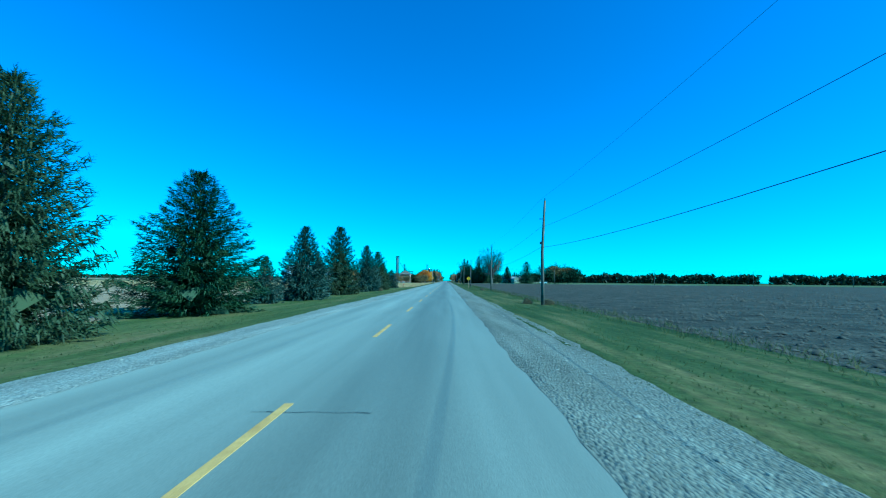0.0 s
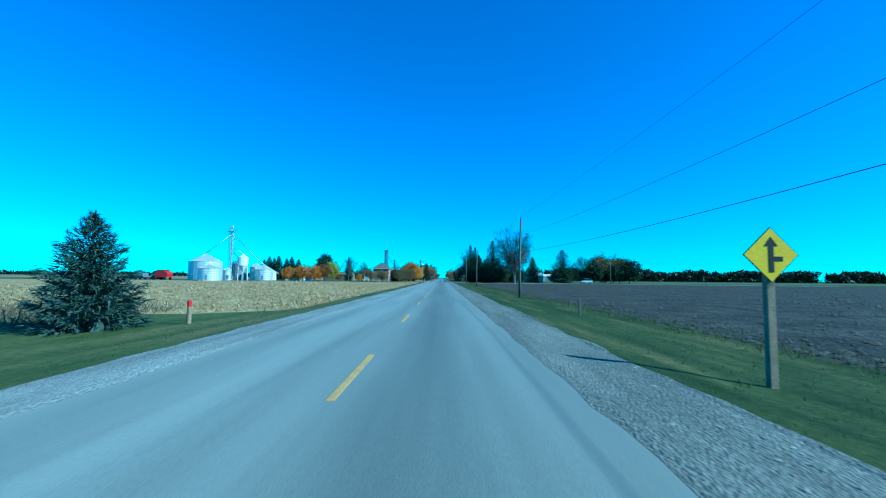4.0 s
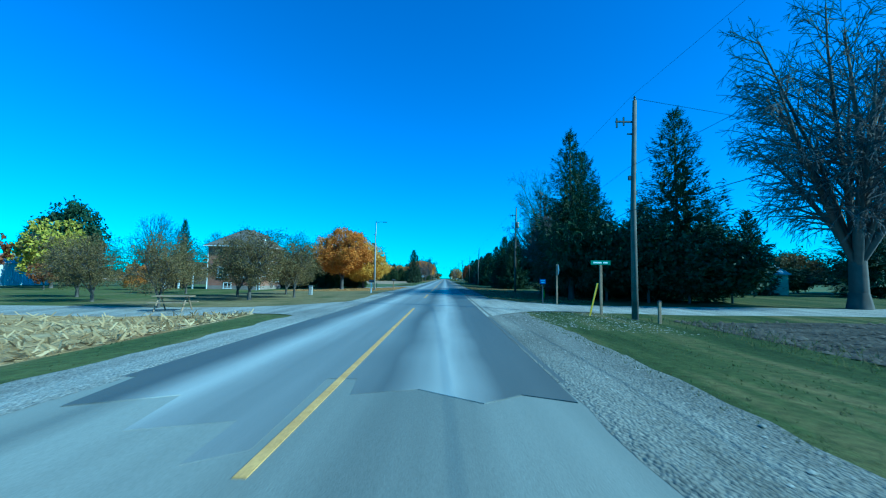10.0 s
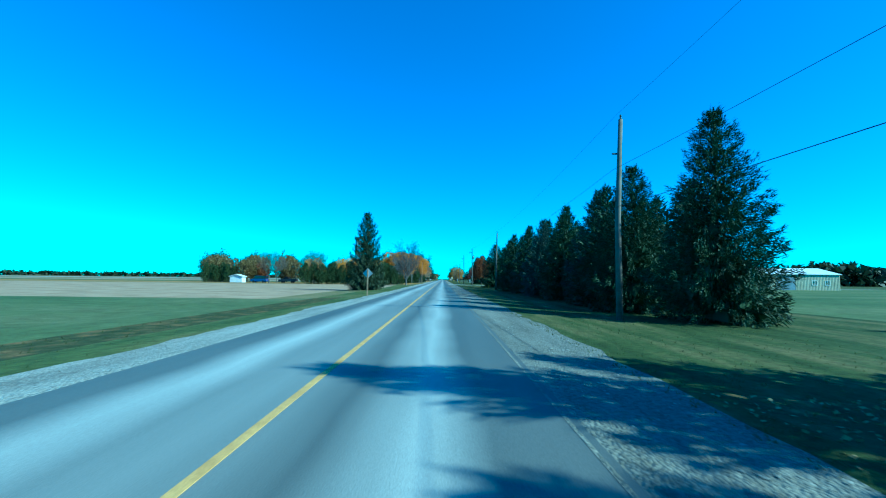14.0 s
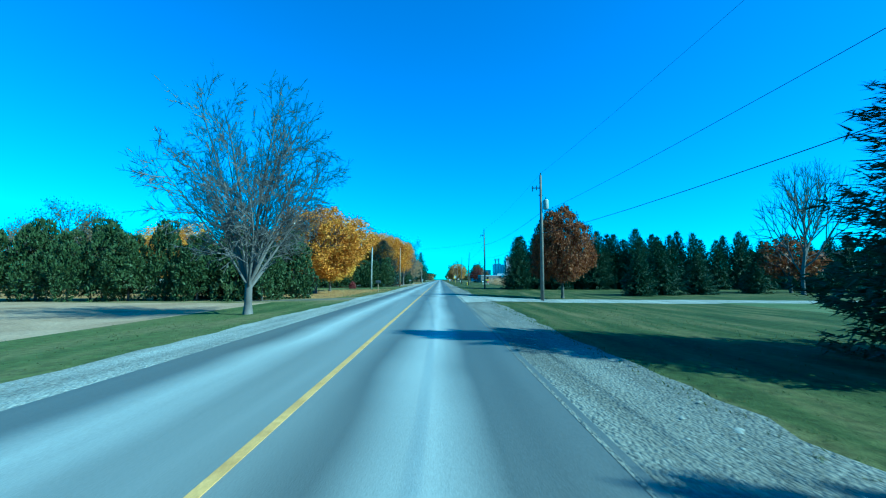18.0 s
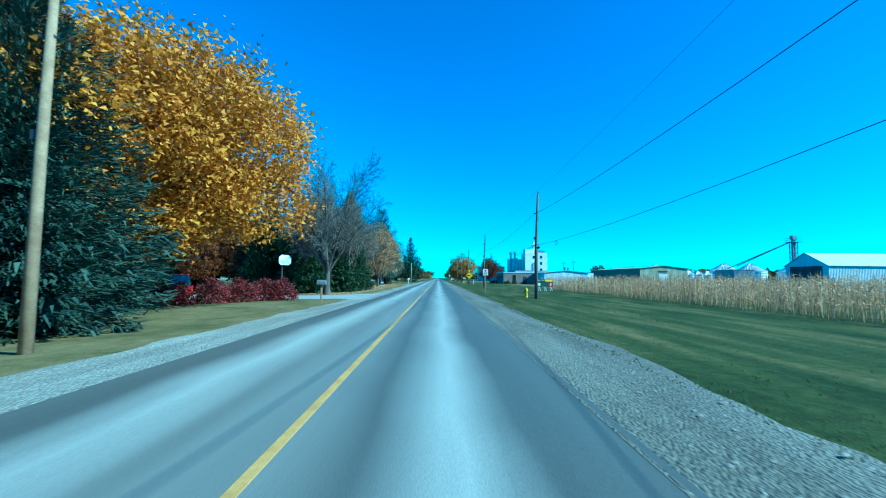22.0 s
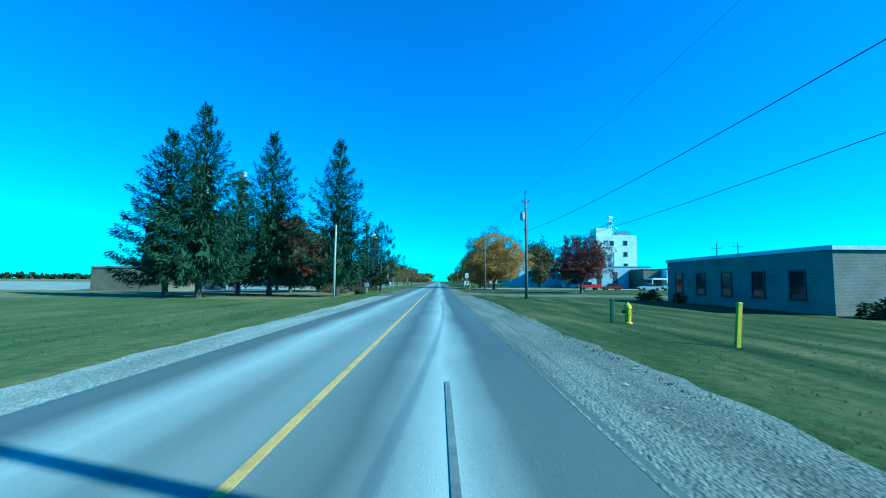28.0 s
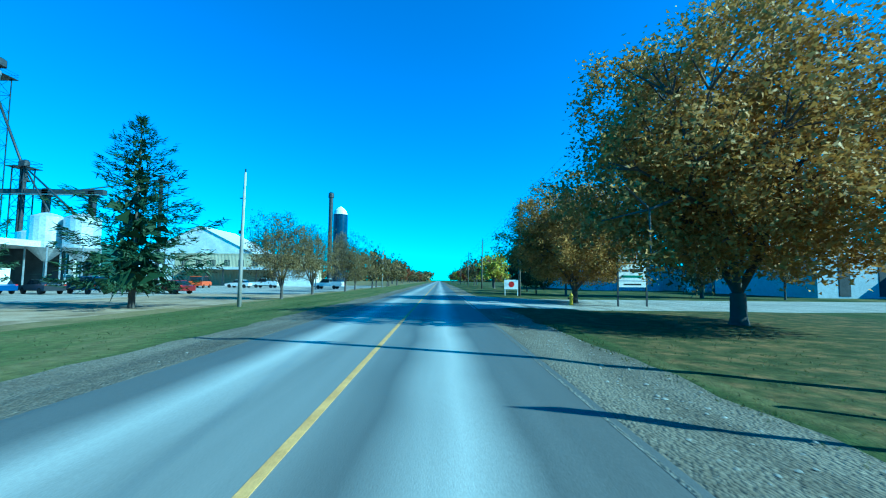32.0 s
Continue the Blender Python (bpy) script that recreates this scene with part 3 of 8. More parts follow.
def apron(side, y0, y1, flare, mat, label):
    """Flared mouth where a drive meets the road, lying just over the verge."""
    e0, e1 = (3.05, 9.5) if side > 0 else (-3.0, -9.0)
    n, v, f = 9, [], []
    for k in range(n + 1):
        t = k / n
        x = e0 + (e1 - e0) * t
        w = flare * (1 - t) ** 2.2
        for yy in (y0 - w, (y0 + y1) / 2, y1 + w):
            v.append((x, yy, max(gz(x, yy), float(np.interp(abs(x), (3.1, 4.8, 9.5), (0.0, -0.13, gz(e1, y0))))) + 0.007 + 0.016 * min(1.0, (abs(x) - 3.0) / 1.2)))
    for k in range(n):
        for j in (0, 1):
            f.append((3 * k + j, 3 * k + 3 + j, 3 * k + 4 + j, 3 * k + 1 + j))
    me = bpy.data.meshes.new("drive_apron")
    me.from_pydata(v, [], f)
    me.materials.append(M[mat])
    return tagged(new("drive_apron", me), label, "driveway", kind="structure")


for side, y0, y1, fl, mat in ((1, 253.6, 259.9, 6.5, "gravel"), (-1, 250.1, 254.9, 4.5, "gravel"), (1, 429.1, 434.4, 4.5, "gravel"), (1, 642.6, 650.4, 5.0, "dirt"), (1, 692.6, 706.9, 3.0, "concrete_drive"), (-1, 302.1, 307.9, 3.0, "gravel"), (-1, 508.6, 515.4, 3.0, "concrete_drive"), (-1, 566.1, 570.9, 3.0, "gravel"), (-1, 586.1, 588.9, 2.0, "gravel"), (-1, 655.7, 657.9, 1.8, "dirt")):
    apron(side, y0, y1, fl, mat, "flared mouth of a pale drive at the road")

# painted lines
marks = Shape()
for k in range(-8, 26):
    marks.box(-0.05, 0.05, 2.0 + 8.78 * k, 5.0 + 8.78 * k, -0.01, 0.018)
solid("dashed_centre_line", marks, M["yellow"], "worn yellow dashed centre line", "road marking", kind="structure")
marks = Shape()
for y0, y1 in ((234, 251), (261.5, 268), (272, 700), (700, 1200)):
    marks.box(-0.05, 0.05, y0, y1 - 0.05, -0.01, 0.022)
solid("centre_line", marks, M["yellow"], "solid yellow centre line", "road marking", kind="structure")
# cracks across the old asphalt, and faint dark lines along the lane
marks = Shape()
cr = np.random.default_rng(9)
for k in range(46):
    y, x = cr.uniform(0, JOINT), cr.uniform(-3.0, -0.2) if cr.random() < 0.6 else cr.uniform(0.1, 2.2)
    w, n = cr.uniform(0.5, 1.9), 9
    line = [(x + w * i / (n - 1), y + cr.normal(0, 0.018)) for i in range(n)]
    for (xa, ya), (xb, yb) in zip(line, line[1:]):
        h = cr.uniform(0.003, 0.010)
        if xb < 3.05:
            marks.add([(xa, ya - h, 0.0165), (xb, yb - h, 0.0165), (xb, yb + h, 0.0165), (xa, ya + h, 0.0165)], [(0, 1, 2, 3)])
solid("road_cracks", marks, M["crack"], "tar-sealed cracks across the asphalt", "cracks", kind="stuff")
LANE_LINES = (((0.5, 441), (0.56, 444), (0.65, 447.5), (0.77, 455.8), (0.8, 462)), ((0.85, 559), (1.02, 561.6), (1.22, 563.8), (1.43, 568), (1.6, 576.7), (1.57, 600)), ((2.2, 614), (2.2, 618), (2.13, 621), (2.1, 626), (1.85, 632), (1.26, 636.4), (1.03, 638.7), (0.9, 641)))
lane_lines = Shape()
for line in (LANE_LINES):
    for (xa, ya), (xb, yb) in zip(line, line[1:]):
        lane_lines.add([(xa - 0.035, ya, 0.0205), (xa + 0.035, ya, 0.0205), (xb + 0.035, yb, 0.0205), (xb - 0.035, yb, 0.0205)], [(0, 1, 2, 3)])
solid("tar_seams", lane_lines, M["dark_line"], "faint dark lines along the lane", "cracks", kind="stuff")

# ---- trees ----


def spruce_mesh(name, mat, seed, slim=0.5, levels=26, whorl=8, twigs=22, twig=0.05, droop=0.25, low=0.0, gap=0.0, taper=0.74, tiers=0.16, hang=0.25, fat=0.105, tuft=0.0):
    """Crown of a spruce one metre high: whorls of branches, each a pad of needle twigs that sags and lifts at its tip."""
    r = np.random.default_rng(seed)
    out = []
    lev = low + 0.025 + (0.975 - low - 0.025) * np.linspace(0, 1, levels) ** 0.93
    for z0 in lev:
        rel = (z0 - lev[0]) / (1 - lev[0])
        reach = slim * 0.57 * ((1 - rel) ** taper) * (0.8 + 0.2 * min(1, rel * 6)) * r.uniform(1 - tiers, 1 + tiers * 0.6) + 0.008
        nb = max(4, int(round(whorl * (1 - 0.42 * rel))))
        off = r.uniform(0, 6.28)
        for b in range(nb):
            if r.random() < gap * (1 - 0.5 * rel):
                continue
            an = off + 6.283 * b / nb + r.normal(0, 0.17)
            ln = reach * r.uniform(0.76, 1.07)
            zz = z0 + r.normal(0, 0.008)
            k = max(5, int(twigs * (0.3 + 0.7 * ln / (slim * 0.5))))
            s = np.sort(r.uniform(0.0, 1.0, k)) ** 0.72 * 0.92 + 0.06
            if tuft:
                knot = r.uniform(0.4, 1.0, 3)
                s = np.clip(knot[r.integers(0, 3, k)] + r.normal(0, 0.045, k), 0.1, 1.05)
            lift = (0.05 + 0.5 * rel) * ln
            pz = zz + lift * s - droop * ln * np.sin(s * 2.2) * (1 - rel) ** 0.7 + 0.1 * ln * s ** 3
            sd = np.where(np.arange(k) % 2 == 0, 1.0, -1.0)
            half = ln * 0.24 * (1.1 - s) * r.uniform(0.0, 1.0, k)
            c = np.stack([np.cos(an) * ln * s - np.sin(an) * half * sd, np.sin(an) * ln * s + np.cos(an) * half * sd, pz - 0.3 * half + r.normal(0, 0.011 + 0.008 * tuft, k)], -1)
            L = twig * r.uniform(0.65, 1.3, k) * (1.0 - 0.45 * rel)
            ang = an + sd * r.uniform(0.05, 0.95, k) * (1.15 - 0.75 * s)
            dip = np.where(r.random(k) < hang * (1 - rel), r.uniform(-1.35, -0.7, k), r.normal(-0.22 + 0.75 * rel - droop * 0.4, 0.4 + 0.5 * tuft, k) + 0.25 * s ** 2)
            d = np.stack([np.cos(ang) * np.cos(dip), np.sin(ang) * np.cos(dip), np.sin(dip)], -1)
            t = np.cross(d, r.normal(0, 1, (k, 3)) + np.array([0, 0, 0.7]))
            t /= np.linalg.norm(t, axis=1)[:, None] + 1e-9
            w = (L * fat)[:, None]
            L = L[:, None]
            out.append(np.stack([c - d * L * 0.35 - t * w, c - d * L * 0.25 + t * w, c + d * L * 0.75], 1))
    k = int(240 * (1 - gap))
    z = low + 0.03 + (0.84 - low) * r.uniform(0, 1, k) ** 1.2
    rad = slim * 0.27 * (1 - z) ** taper * r.uniform(0.1, 1, k) * (1 - gap)
    an = r.uniform(0, 6.283, k)
    c = np.stack([np.cos(an) * rad, np.sin(an) * rad, z], -1)
    sz = (slim * 0.17 * (1.05 - z) * (1 - 0.6 * gap))[:, None]
    d, t = r.normal(0, 1, (2, k, 3))
    d /= np.linalg.norm(d, axis=1)[:, None]
    t = np.cross(d, t)
    t /= np.linalg.norm(t, axis=1)[:, None]
    out.append(np.stack([c - (d * 0.5 + t * 0.4) * sz, c + (t * 0.5 - d * 0.35) * sz, c + d * 0.6 * sz], 1))
    k = 26
    c = np.stack([r.normal(0, 0.004, k), r.normal(0, 0.004, k), r.uniform(0.9, 1.0, k)], -1)
    up = np.stack([r.normal(0, 0.5, k), r.normal(0, 0.5, k), np.ones(k)], -1) * 0.02
    t = np.stack([np.cos(np.arange(k)), np.sin(np.arange(k)), np.zeros(k)], -1) * 0.0035
    out.append(np.stack([c - up - t, c - up + t, c + up * 0.7], 1))
    return quads(name, np.concatenate(out), mat)


def trunk_mesh(name, mat, h, r0, r1, n=8, lean=0.0):
    s = Shape()
    pts = [(lean * math.sin(k * 0.9) * h * 0.02, lean * math.cos(k * 1.3) * h * 0.02, h * k / 6 - (0.15 if k == 0 else 0)) for k in range(7)]
    s.tube(pts, [r0 * (1.5 if k == 0 else 1) + (r1 - r0) * k / 6 for k in range(7)], n)
    return s.mesh(name, mat, True)


CONIFERS = {}


def conifer(kind, x, y, h, w=None, turn=0.0, label="", group="conifers along the road"):
    """One conifer of a kind already modelled, h metres high and w wide."""
    mesh, slim = CONIFERS[kind]
    ob = thing(CONIFER_NAME[kind], x, y, gz(x, y) - 0.05, turn, label or CONIFER_LABEL[kind], "tree", group)
    t = part("trunk", TRUNK, None, ob)
    t.scale = (h, h, h)
    c = part("crown", mesh, None, ob)
    s = (w or slim * h) / slim
    c.scale = (s, s, h)
    return ob


TRUNK = trunk_mesh("trunk", M["bark"], 0.93, 0.0145, 0.003)
CONIFER_NAME = {"belt": "spruce_tree", "cedar_fine": "cedar_tree", "cedar_round": "cedar_tree", "lofty": "pine_tree", "pillar": "blue_spruce", "fine": "spruce_tree", "airy": "spruce_tree", "veteran": "spruce_tree", "giant": "spruce_tree", "giant_tier": "spruce_tree", "blue": "blue_spruce", "dense": "spruce_tree", "open": "spruce_tree", "young": "spruce_tree", "tier": "spruce_tree", "cedar": "cedar_tree", "pine": "pine_tree"}
CONIFER_LABEL = {"airy": "tall thin spruce with open branches", "cedar_fine": "tall pointed cedar", "cedar_round": "broad green cedar, clipped close to the ground", "belt": "dark green spruce, full to the ground", "fine": "dark green spruce with level branches", "pillar": "narrow blue-grey spruce, full to the ground", "lofty": "tall open conifer with tufted branches", "veteran": "tall grey-green spruce with a bare lower trunk", "giant": "tall dark spruce with drooping branches", "giant_tier": "tall dark spruce with drooping tiers", "blue": "blue-grey spruce with dense branches down to the grass", "dense": "dark green spruce, full to the ground", "open": "green spruce with long hanging branches", "tier": "dark spruce with wide separate tiers and a short bare trunk", "young": "small young spruce on the grass", "cedar": "broad green cedar, clipped close to the ground", "pine": "dark spreading pine with clumped needles"}
# kind: crown mesh name, needles, seed, width to height, whorls, branches, twigs, twig length, sag, bare foot, gaps, taper, tiers, hanging, twig thickness, tufts
for kind, crown, mat, seed, *k in (
    ("blue", "crown_blue_spruce", "blue_spruce", 1, 0.8, 33, 12, 68, 0.052, 0.10, 0.0, 0.02, 0.80, 0.16, 0.10, 0.11),
    ("dense", "crown_spruce", "spruce", 2, 0.7, 33, 11, 51, 0.057, 0.18, 0.0, 0.03, 0.76, 0.18, 0.2, 0.11),
    ("belt", "crown_belt_spruce", "spruce", 31, 0.7, 27, 10, 25, 0.081, 0.18, 0.0, 0.0, 0.76, 0.16, 0.2, 0.15),
    ("fine", "crown_fine_spruce", "spruce", 43, 0.65, 39, 12, 156, 0.029, 0.14, 0.01, 0.03, 0.76, 0.18, 0.2, 0.1),
    ("lofty", "crown_lofty", "olive_spruce", 35, 0.5, 24, 9, 150, 0.027, 0.08, 0.10, 0.22, 0.52, 0.42, 0.12, 0.11, 0.8),
    ("pillar", "crown_pillar", "blue_spruce", 39, 0.5, 46, 13, 110, 0.026, 0.12, 0.0, 0.0, 0.62, 0.12, 0.15, 0.11),
    ("airy", "crown_airy", "olive_spruce", 38, 0.5, 28, 10, 120, 0.028, 0.08, 0.05, 0.11, 0.76, 0.34, 0.2, 0.1, 0.3),
    ("giant", "crown_giant_spruce", "spruce", 32, 0.55, 34, 10, 91, 0.030, 0.20, 0.02, 0.06, 0.74, 0.22, 0.25, 0.1),
    ("giant_tier", "crown_giant_tiered", "spruce", 33, 0.55, 27, 9, 125, 0.029, 0.24, 0.10, 0.10, 0.78, 0.3, 0.35, 0.1),
    ("veteran", "crown_veteran", "veteran", 36, 0.55, 31, 11, 130, 0.025, 0.24, 0.15, 0.08, 0.62, 0.3, 0.28, 0.095),
    ("open", "crown_open_spruce", "olive_spruce", 3, 0.75, 35, 12, 117, 0.042, 0.24, 0.0, 0.05, 0.72, 0.22, 0.4, 0.09),
    ("tier", "crown_tiered", "spruce", 9, 0.68, 15, 8, 117, 0.037, 0.08, 0.1, 0.12, 0.8, 0.2, 0.1, 0.1),
    ("young", "crown_young", "blue_spruce", 6, 0.8, 26, 11, 57, 0.071, 0.08, 0.0, 0.05, 0.85, 0.2, 0.1, 0.1),
):
    CONIFERS[kind] = (spruce_mesh(crown, M[mat], seed, *k), k[0])


def crown_points(r, n, rx, ry, rz, hollow=0.35):
    """Points in a rough dome, thicker towards the outside."""
    d = r.normal(0, 1, (n, 3))
    d /= np.linalg.norm(d, axis=1)[:, None]
    return d * (r.uniform(hollow, 1, n) ** 0.5)[:, None] * np.array([rx, ry, rz])


def leaves(r, centres, per, spread, size):
    """Leaf quads round clump centres."""
    c = np.repeat(centres, per, 0)
    n = len(c)
    c = c + r.normal(0, spread, (n, 3))
    d = r.normal(0, 1, (n, 3))
    d /= np.linalg.norm(d, axis=1)[:, None]
    e = np.cross(d, r.normal(0, 1, (n, 3)))
    e /= np.linalg.norm(e, axis=1)[:, None] + 1e-9
    s = (size * r.uniform(0.55, 1.3, n))[:, None]
    return np.stack([c - d * s * 0.55 - e * s * 0.42, c - d * s * 0.35 + e * s * 0.48, c + d * s * 0.78], 1)


def cedar_mesh(name, mat, seed, n=1500, spray=0.068, lobes=26):
    """Close cedar one metre high and one wide: lumps of upright sprays heaped round an uneven column."""
    r = np.random.default_rng(seed)
    lz = np.sort(r.uniform(0.08, 0.9, lobes))
    la = np.arange(lobes) * 2.4 + r.normal(0, 0.3, lobes)
    lr = 0.3 * np.clip(1.05 - lz ** 2.6, 0.12, 1) * r.uniform(0.75, 1.1, lobes)
    size = np.where(lz > 0.72, 0.13, 0.19) * r.uniform(0.8, 1.25, lobes)
    k = r.integers(0, lobes, n)
    d = r.normal(0, 1, (n, 3))
    d /= np.linalg.norm(d, axis=1)[:, None]
    c = np.stack([np.cos(la[k]) * lr[k], np.sin(la[k]) * lr[k], lz[k]], -1) + d * (size[k] * r.uniform(0.5, 1, n) ** 0.4)[:, None] * np.array([1, 1, 0.85])
    c[:, 2] = np.clip(c[:, 2], 0.0, 0.98)
    out = d + np.array([0, 0, 0.55]) + r.normal(0, 0.4, (n, 3))
    out /= np.linalg.norm(out, axis=1)[:, None]
    t = np.cross(out, r.normal(0, 1, (n, 3)))
    t /= np.linalg.norm(t, axis=1)[:, None] + 1e-9
    L = (spray * r.uniform(0.6, 1.4, n))[:, None]
    return quads(name, np.stack([c - out * L * 0.4 - t * L * 0.36, c - out * L * 0.3 + t * L * 0.36, c + out * L * 0.95], 1), mat)


CONIFERS["cedar"] = (cedar_mesh("crown_cedar", M["cedar"], 7, 7500, 0.035), 1.0)
CONIFERS["cedar_round"] = (cedar_mesh("crown_round_cedar", M["cedar"], 57, 7500, 0.035, 20), 1.0)
CONIFERS["cedar_fine"] = (cedar_mesh("crown_fine_cedar", M["cedar"], 37, 8000, 0.038), 1.0)
CONIFERS["pine"] = (quads("crown_pine", leaves(np.random.default_rng(8), crown_points(np.random.default_rng(8), 270, 0.42, 0.42, 0.42, 0.1) * np.array([1, 1, 1.05]) + np.array([0, 0, 0.54]), 28, 0.034, 0.036), M["spruce"]), 0.9)


def skeleton(r, spread, first=0.22, depth=5, fan=3, up=0.55, r0=0.03, leader=0):
    """Limbs of a broadleaf tree one metre high as (start, end, radius, radius) and the outermost ends."""
    segs, tips = [], []

    def grow(p, d, ln, rad, lev):
        d = d.normalized()
        q = p + d * ln
        mid = p + d * ln * 0.5 + Vector(r.normal(0, 0.04, 3)) * ln
        if lev <= 1:
            segs.append((p, q, rad, rad * 0.6))
        else:
            segs.append((p, mid, rad, rad * 0.85))
            segs.append((mid, q, rad * 0.85, rad * 0.68))
        if lev == 0:
            tips.append(q)
            return
        if lev <= 2:
            tips.append(mid)
        if lev >= 2:
            for k in range(2 if lev >= 3 else 1):
                side = Vector(r.normal(0, 1, 3))
                side = (side - d * side.dot(d)).normalized()
                grow(p + (mid - p) * r.uniform(0.5, 1.0), d * 0.75 + side * r.uniform(0.5, 0.9) + Vector((0, 0, up * 0.3)), ln * r.uniform(0.5, 0.75), rad * 0.42, lev - 2)
        n = fan + (1 if r.random() < 0.4 else 0)
        off = r.uniform(0, 6.28)
        a = d.orthogonal().normalized()
        b = d.cross(a)
        for k in range(n):
            an = off + 6.283 * k / n + r.normal(0, 0.3)
            tilt = r.uniform(0.45, 1.0) * spread
            nd = d * math.cos(tilt) + (a * math.cos(an) + b * math.sin(an)) * math.sin(tilt)
            nd.z += up * 0.25 * (1 if lev > 1 else 0.4)
            grow(q, nd, ln * r.uniform(0.62, 0.86), rad * 0.62, lev - 1)
        if lev >= 3:
            grow(q, d + Vector(r.normal(0, 0.12, 3)), ln * 0.8, rad * 0.66, lev - 1)

    trunk_top = Vector((0, 0, first))
    segs.append((Vector((0, 0, -0.02)), Vector((0, 0, first * 0.3)), r0 * 1.6, r0 * 1.08))
    segs.append((Vector((0, 0, first * 0.3)), trunk_top, r0 * 1.08, r0))
    base = trunk_top
    for i in range(leader):
        off = r.uniform(0, 6.28)
        for k in range(3):
            an = off + 2.094 * k + r.normal(0, 0.3)
            t = r.uniform(0.7, 1.05) * spread * (1.15 - 0.35 * i / leader)
            grow(base + Vector((0, 0, r.uniform(0, 0.06))), Vector((math.cos(an) * math.sin(t), math.sin(an) * math.sin(t), math.cos(t))), (1 - first) * r.uniform(0.24, 0.33) * (1 - 0.4 * i / leader), r0 * (0.45 - 0.12 * i / leader), depth - 2)
        nxt = base + Vector((r.normal(0, 0.02), r.normal(0, 0.02), (1 - first) * 0.42 / leader))
        segs.append((base, nxt, r0 * (1 - 0.5 * i / leader), r0 * (1 - 0.5 * (i + 1) / leader)))
        base = nxt
    trunk_top = base
    n = 2 if leader else fan + 1
    for k in range(n):
        an = 6.283 * k / n + r.normal(0, 0.3)
        t = r.uniform(0.35, 0.75) * spread
        grow(trunk_top, Vector((math.cos(an) * math.sin(t), math.sin(an) * math.sin(t), math.cos(t))), (1 - first) * (0.2 if leader else 0.36) * r.uniform(0.85, 1.1), r0 * (0.45 if leader else 0.62), depth - (2 if leader else 1))
    top = max(q.z for q in tips)
    return segs, tips, 1.0 / top


def vase(r, first, r0, limbs, lean, arch, shoots=13, twigs=8, droop=0.0):
    """Limbs that rise in a fan from a short trunk and arch outwards, with shoots and fine twigs along them."""
    segs, tips = [], []

    def run(p, d, ln, rad, bend, n):
        pts = [p]
        for k in range(n):
            d = (d + bend / n + Vector(r.normal(0, 0.07, 3))).normalized()
            pts.append(pts[-1] + d * ln / n)
            segs.append((pts[-2], pts[-1], rad * (1 - 0.8 * k / n), rad * (1 - 0.8 * (k + 1) / n)))
        return pts, d

    segs.append((Vector((0, 0, -0.02)), Vector((0, 0, first * 0.35)), r0 * 1.7, r0 * 1.1))
    segs.append((Vector((0, 0, first * 0.35)), Vector((0, 0, first)), r0 * 1.1, r0))
    for i in range(limbs):
        an = 2.4 * i + r.normal(0, 0.15)
        t = lean * (0.15 + 0.85 * (i + 0.5) / limbs)
        out = Vector((math.cos(an), math.sin(an), 0))
        base = Vector((0, 0, first * r.uniform(0.8, 1.0)))
        ln = (1 - first) * (1.04 - 0.3 * i / limbs) * r.uniform(0.92, 1.06)
        pts, d = run(base, out * math.sin(t) + Vector((0, 0, math.cos(t))), ln, r0 * r.uniform(0.4, 0.62), out * arch, 7)
        for j in range(shoots):
            u = (j + r.uniform(0, 1)) / shoots * 0.8 + 0.2
            k = min(6, int(u * 7))
            p = pts[k] + (pts[k + 1] - pts[k]) * (u * 7 - k)
            ax = (pts[k + 1] - pts[k]).normalized()
            side = Vector(r.normal(0, 1, 3)) + out * 0.6
            side = (side - ax * side.dot(ax)).normalized()
            sl = ln * r.uniform(0.22, 0.4) * (1.15 - 0.6 * u)
            q, e = run(p, ax * 0.75 + side * r.uniform(0.55, 1.0), sl, r0 * 0.17 * (1.2 - 0.7 * u), Vector((0, 0, 0.25 - droop)), 4)
            for m in range(twigs):
                v = (m + r.uniform(0, 1)) / twigs * 0.85 + 0.15
                kk = min(3, int(v * 4))
                w = q[kk] + (q[kk + 1] - q[kk]) * (v * 4 - kk)
                sd = Vector(r.normal(0, 1, 3))
                ts, _ = run(w, (q[kk + 1] - q[kk]).normalized() * 0.9 + sd.normalized() * 0.8, sl * r.uniform(0.3, 0.55), r0 * 0.05, Vector((0, 0, 0.1 - droop * 1.6)), 2)
                tips.append(ts[-1])
                for _k in range(2):
                    sd = Vector(r.normal(0, 1, 3)).normalized()
                    segs.append((ts[1], ts[1] + (sd * 0.7 + (ts[2] - ts[1]).normalized() - Vector((0, 0, droop))).normalized() * sl * r.uniform(0.12, 0.25), r0 * 0.03, r0 * 0.02))
    return segs, tips, 1.0 / max(q.z for q in tips)


def limbs_mesh(name, segs, mat, scale, thin=0.0, width=1.0, tall=1.0):
    v, f = [], []
    for p, q, a, b in segs:
        n = 6 if a > 0.012 else (4 if a > 0.004 else 3)
        a, b = max(a, thin), max(b, thin)
        d = (q - p).normalized()
        e = d.orthogonal().normalized()
        g = d.cross(e)
        k0 = len(v)
        for c, rad in ((p, a), (q, b)):
            for k in range(n):
                w = (c + (e * math.cos(6.283 * k / n) + g * math.sin(6.283 * k / n)) * rad) * scale
                v.append((w.x / width, w.y / width, w.z * tall))
        f += [(k0 + k, k0 + (k + 1) % n, k0 + n + (k + 1) % n, k0 + n + k) for k in range(n)]
    me = bpy.data.meshes.new(name)
    me.from_pydata(v, [], f)
    me.polygons.foreach_set("use_smooth", [True] * len(f))
    me.materials.append(mat)
    return me


BROAD = {}


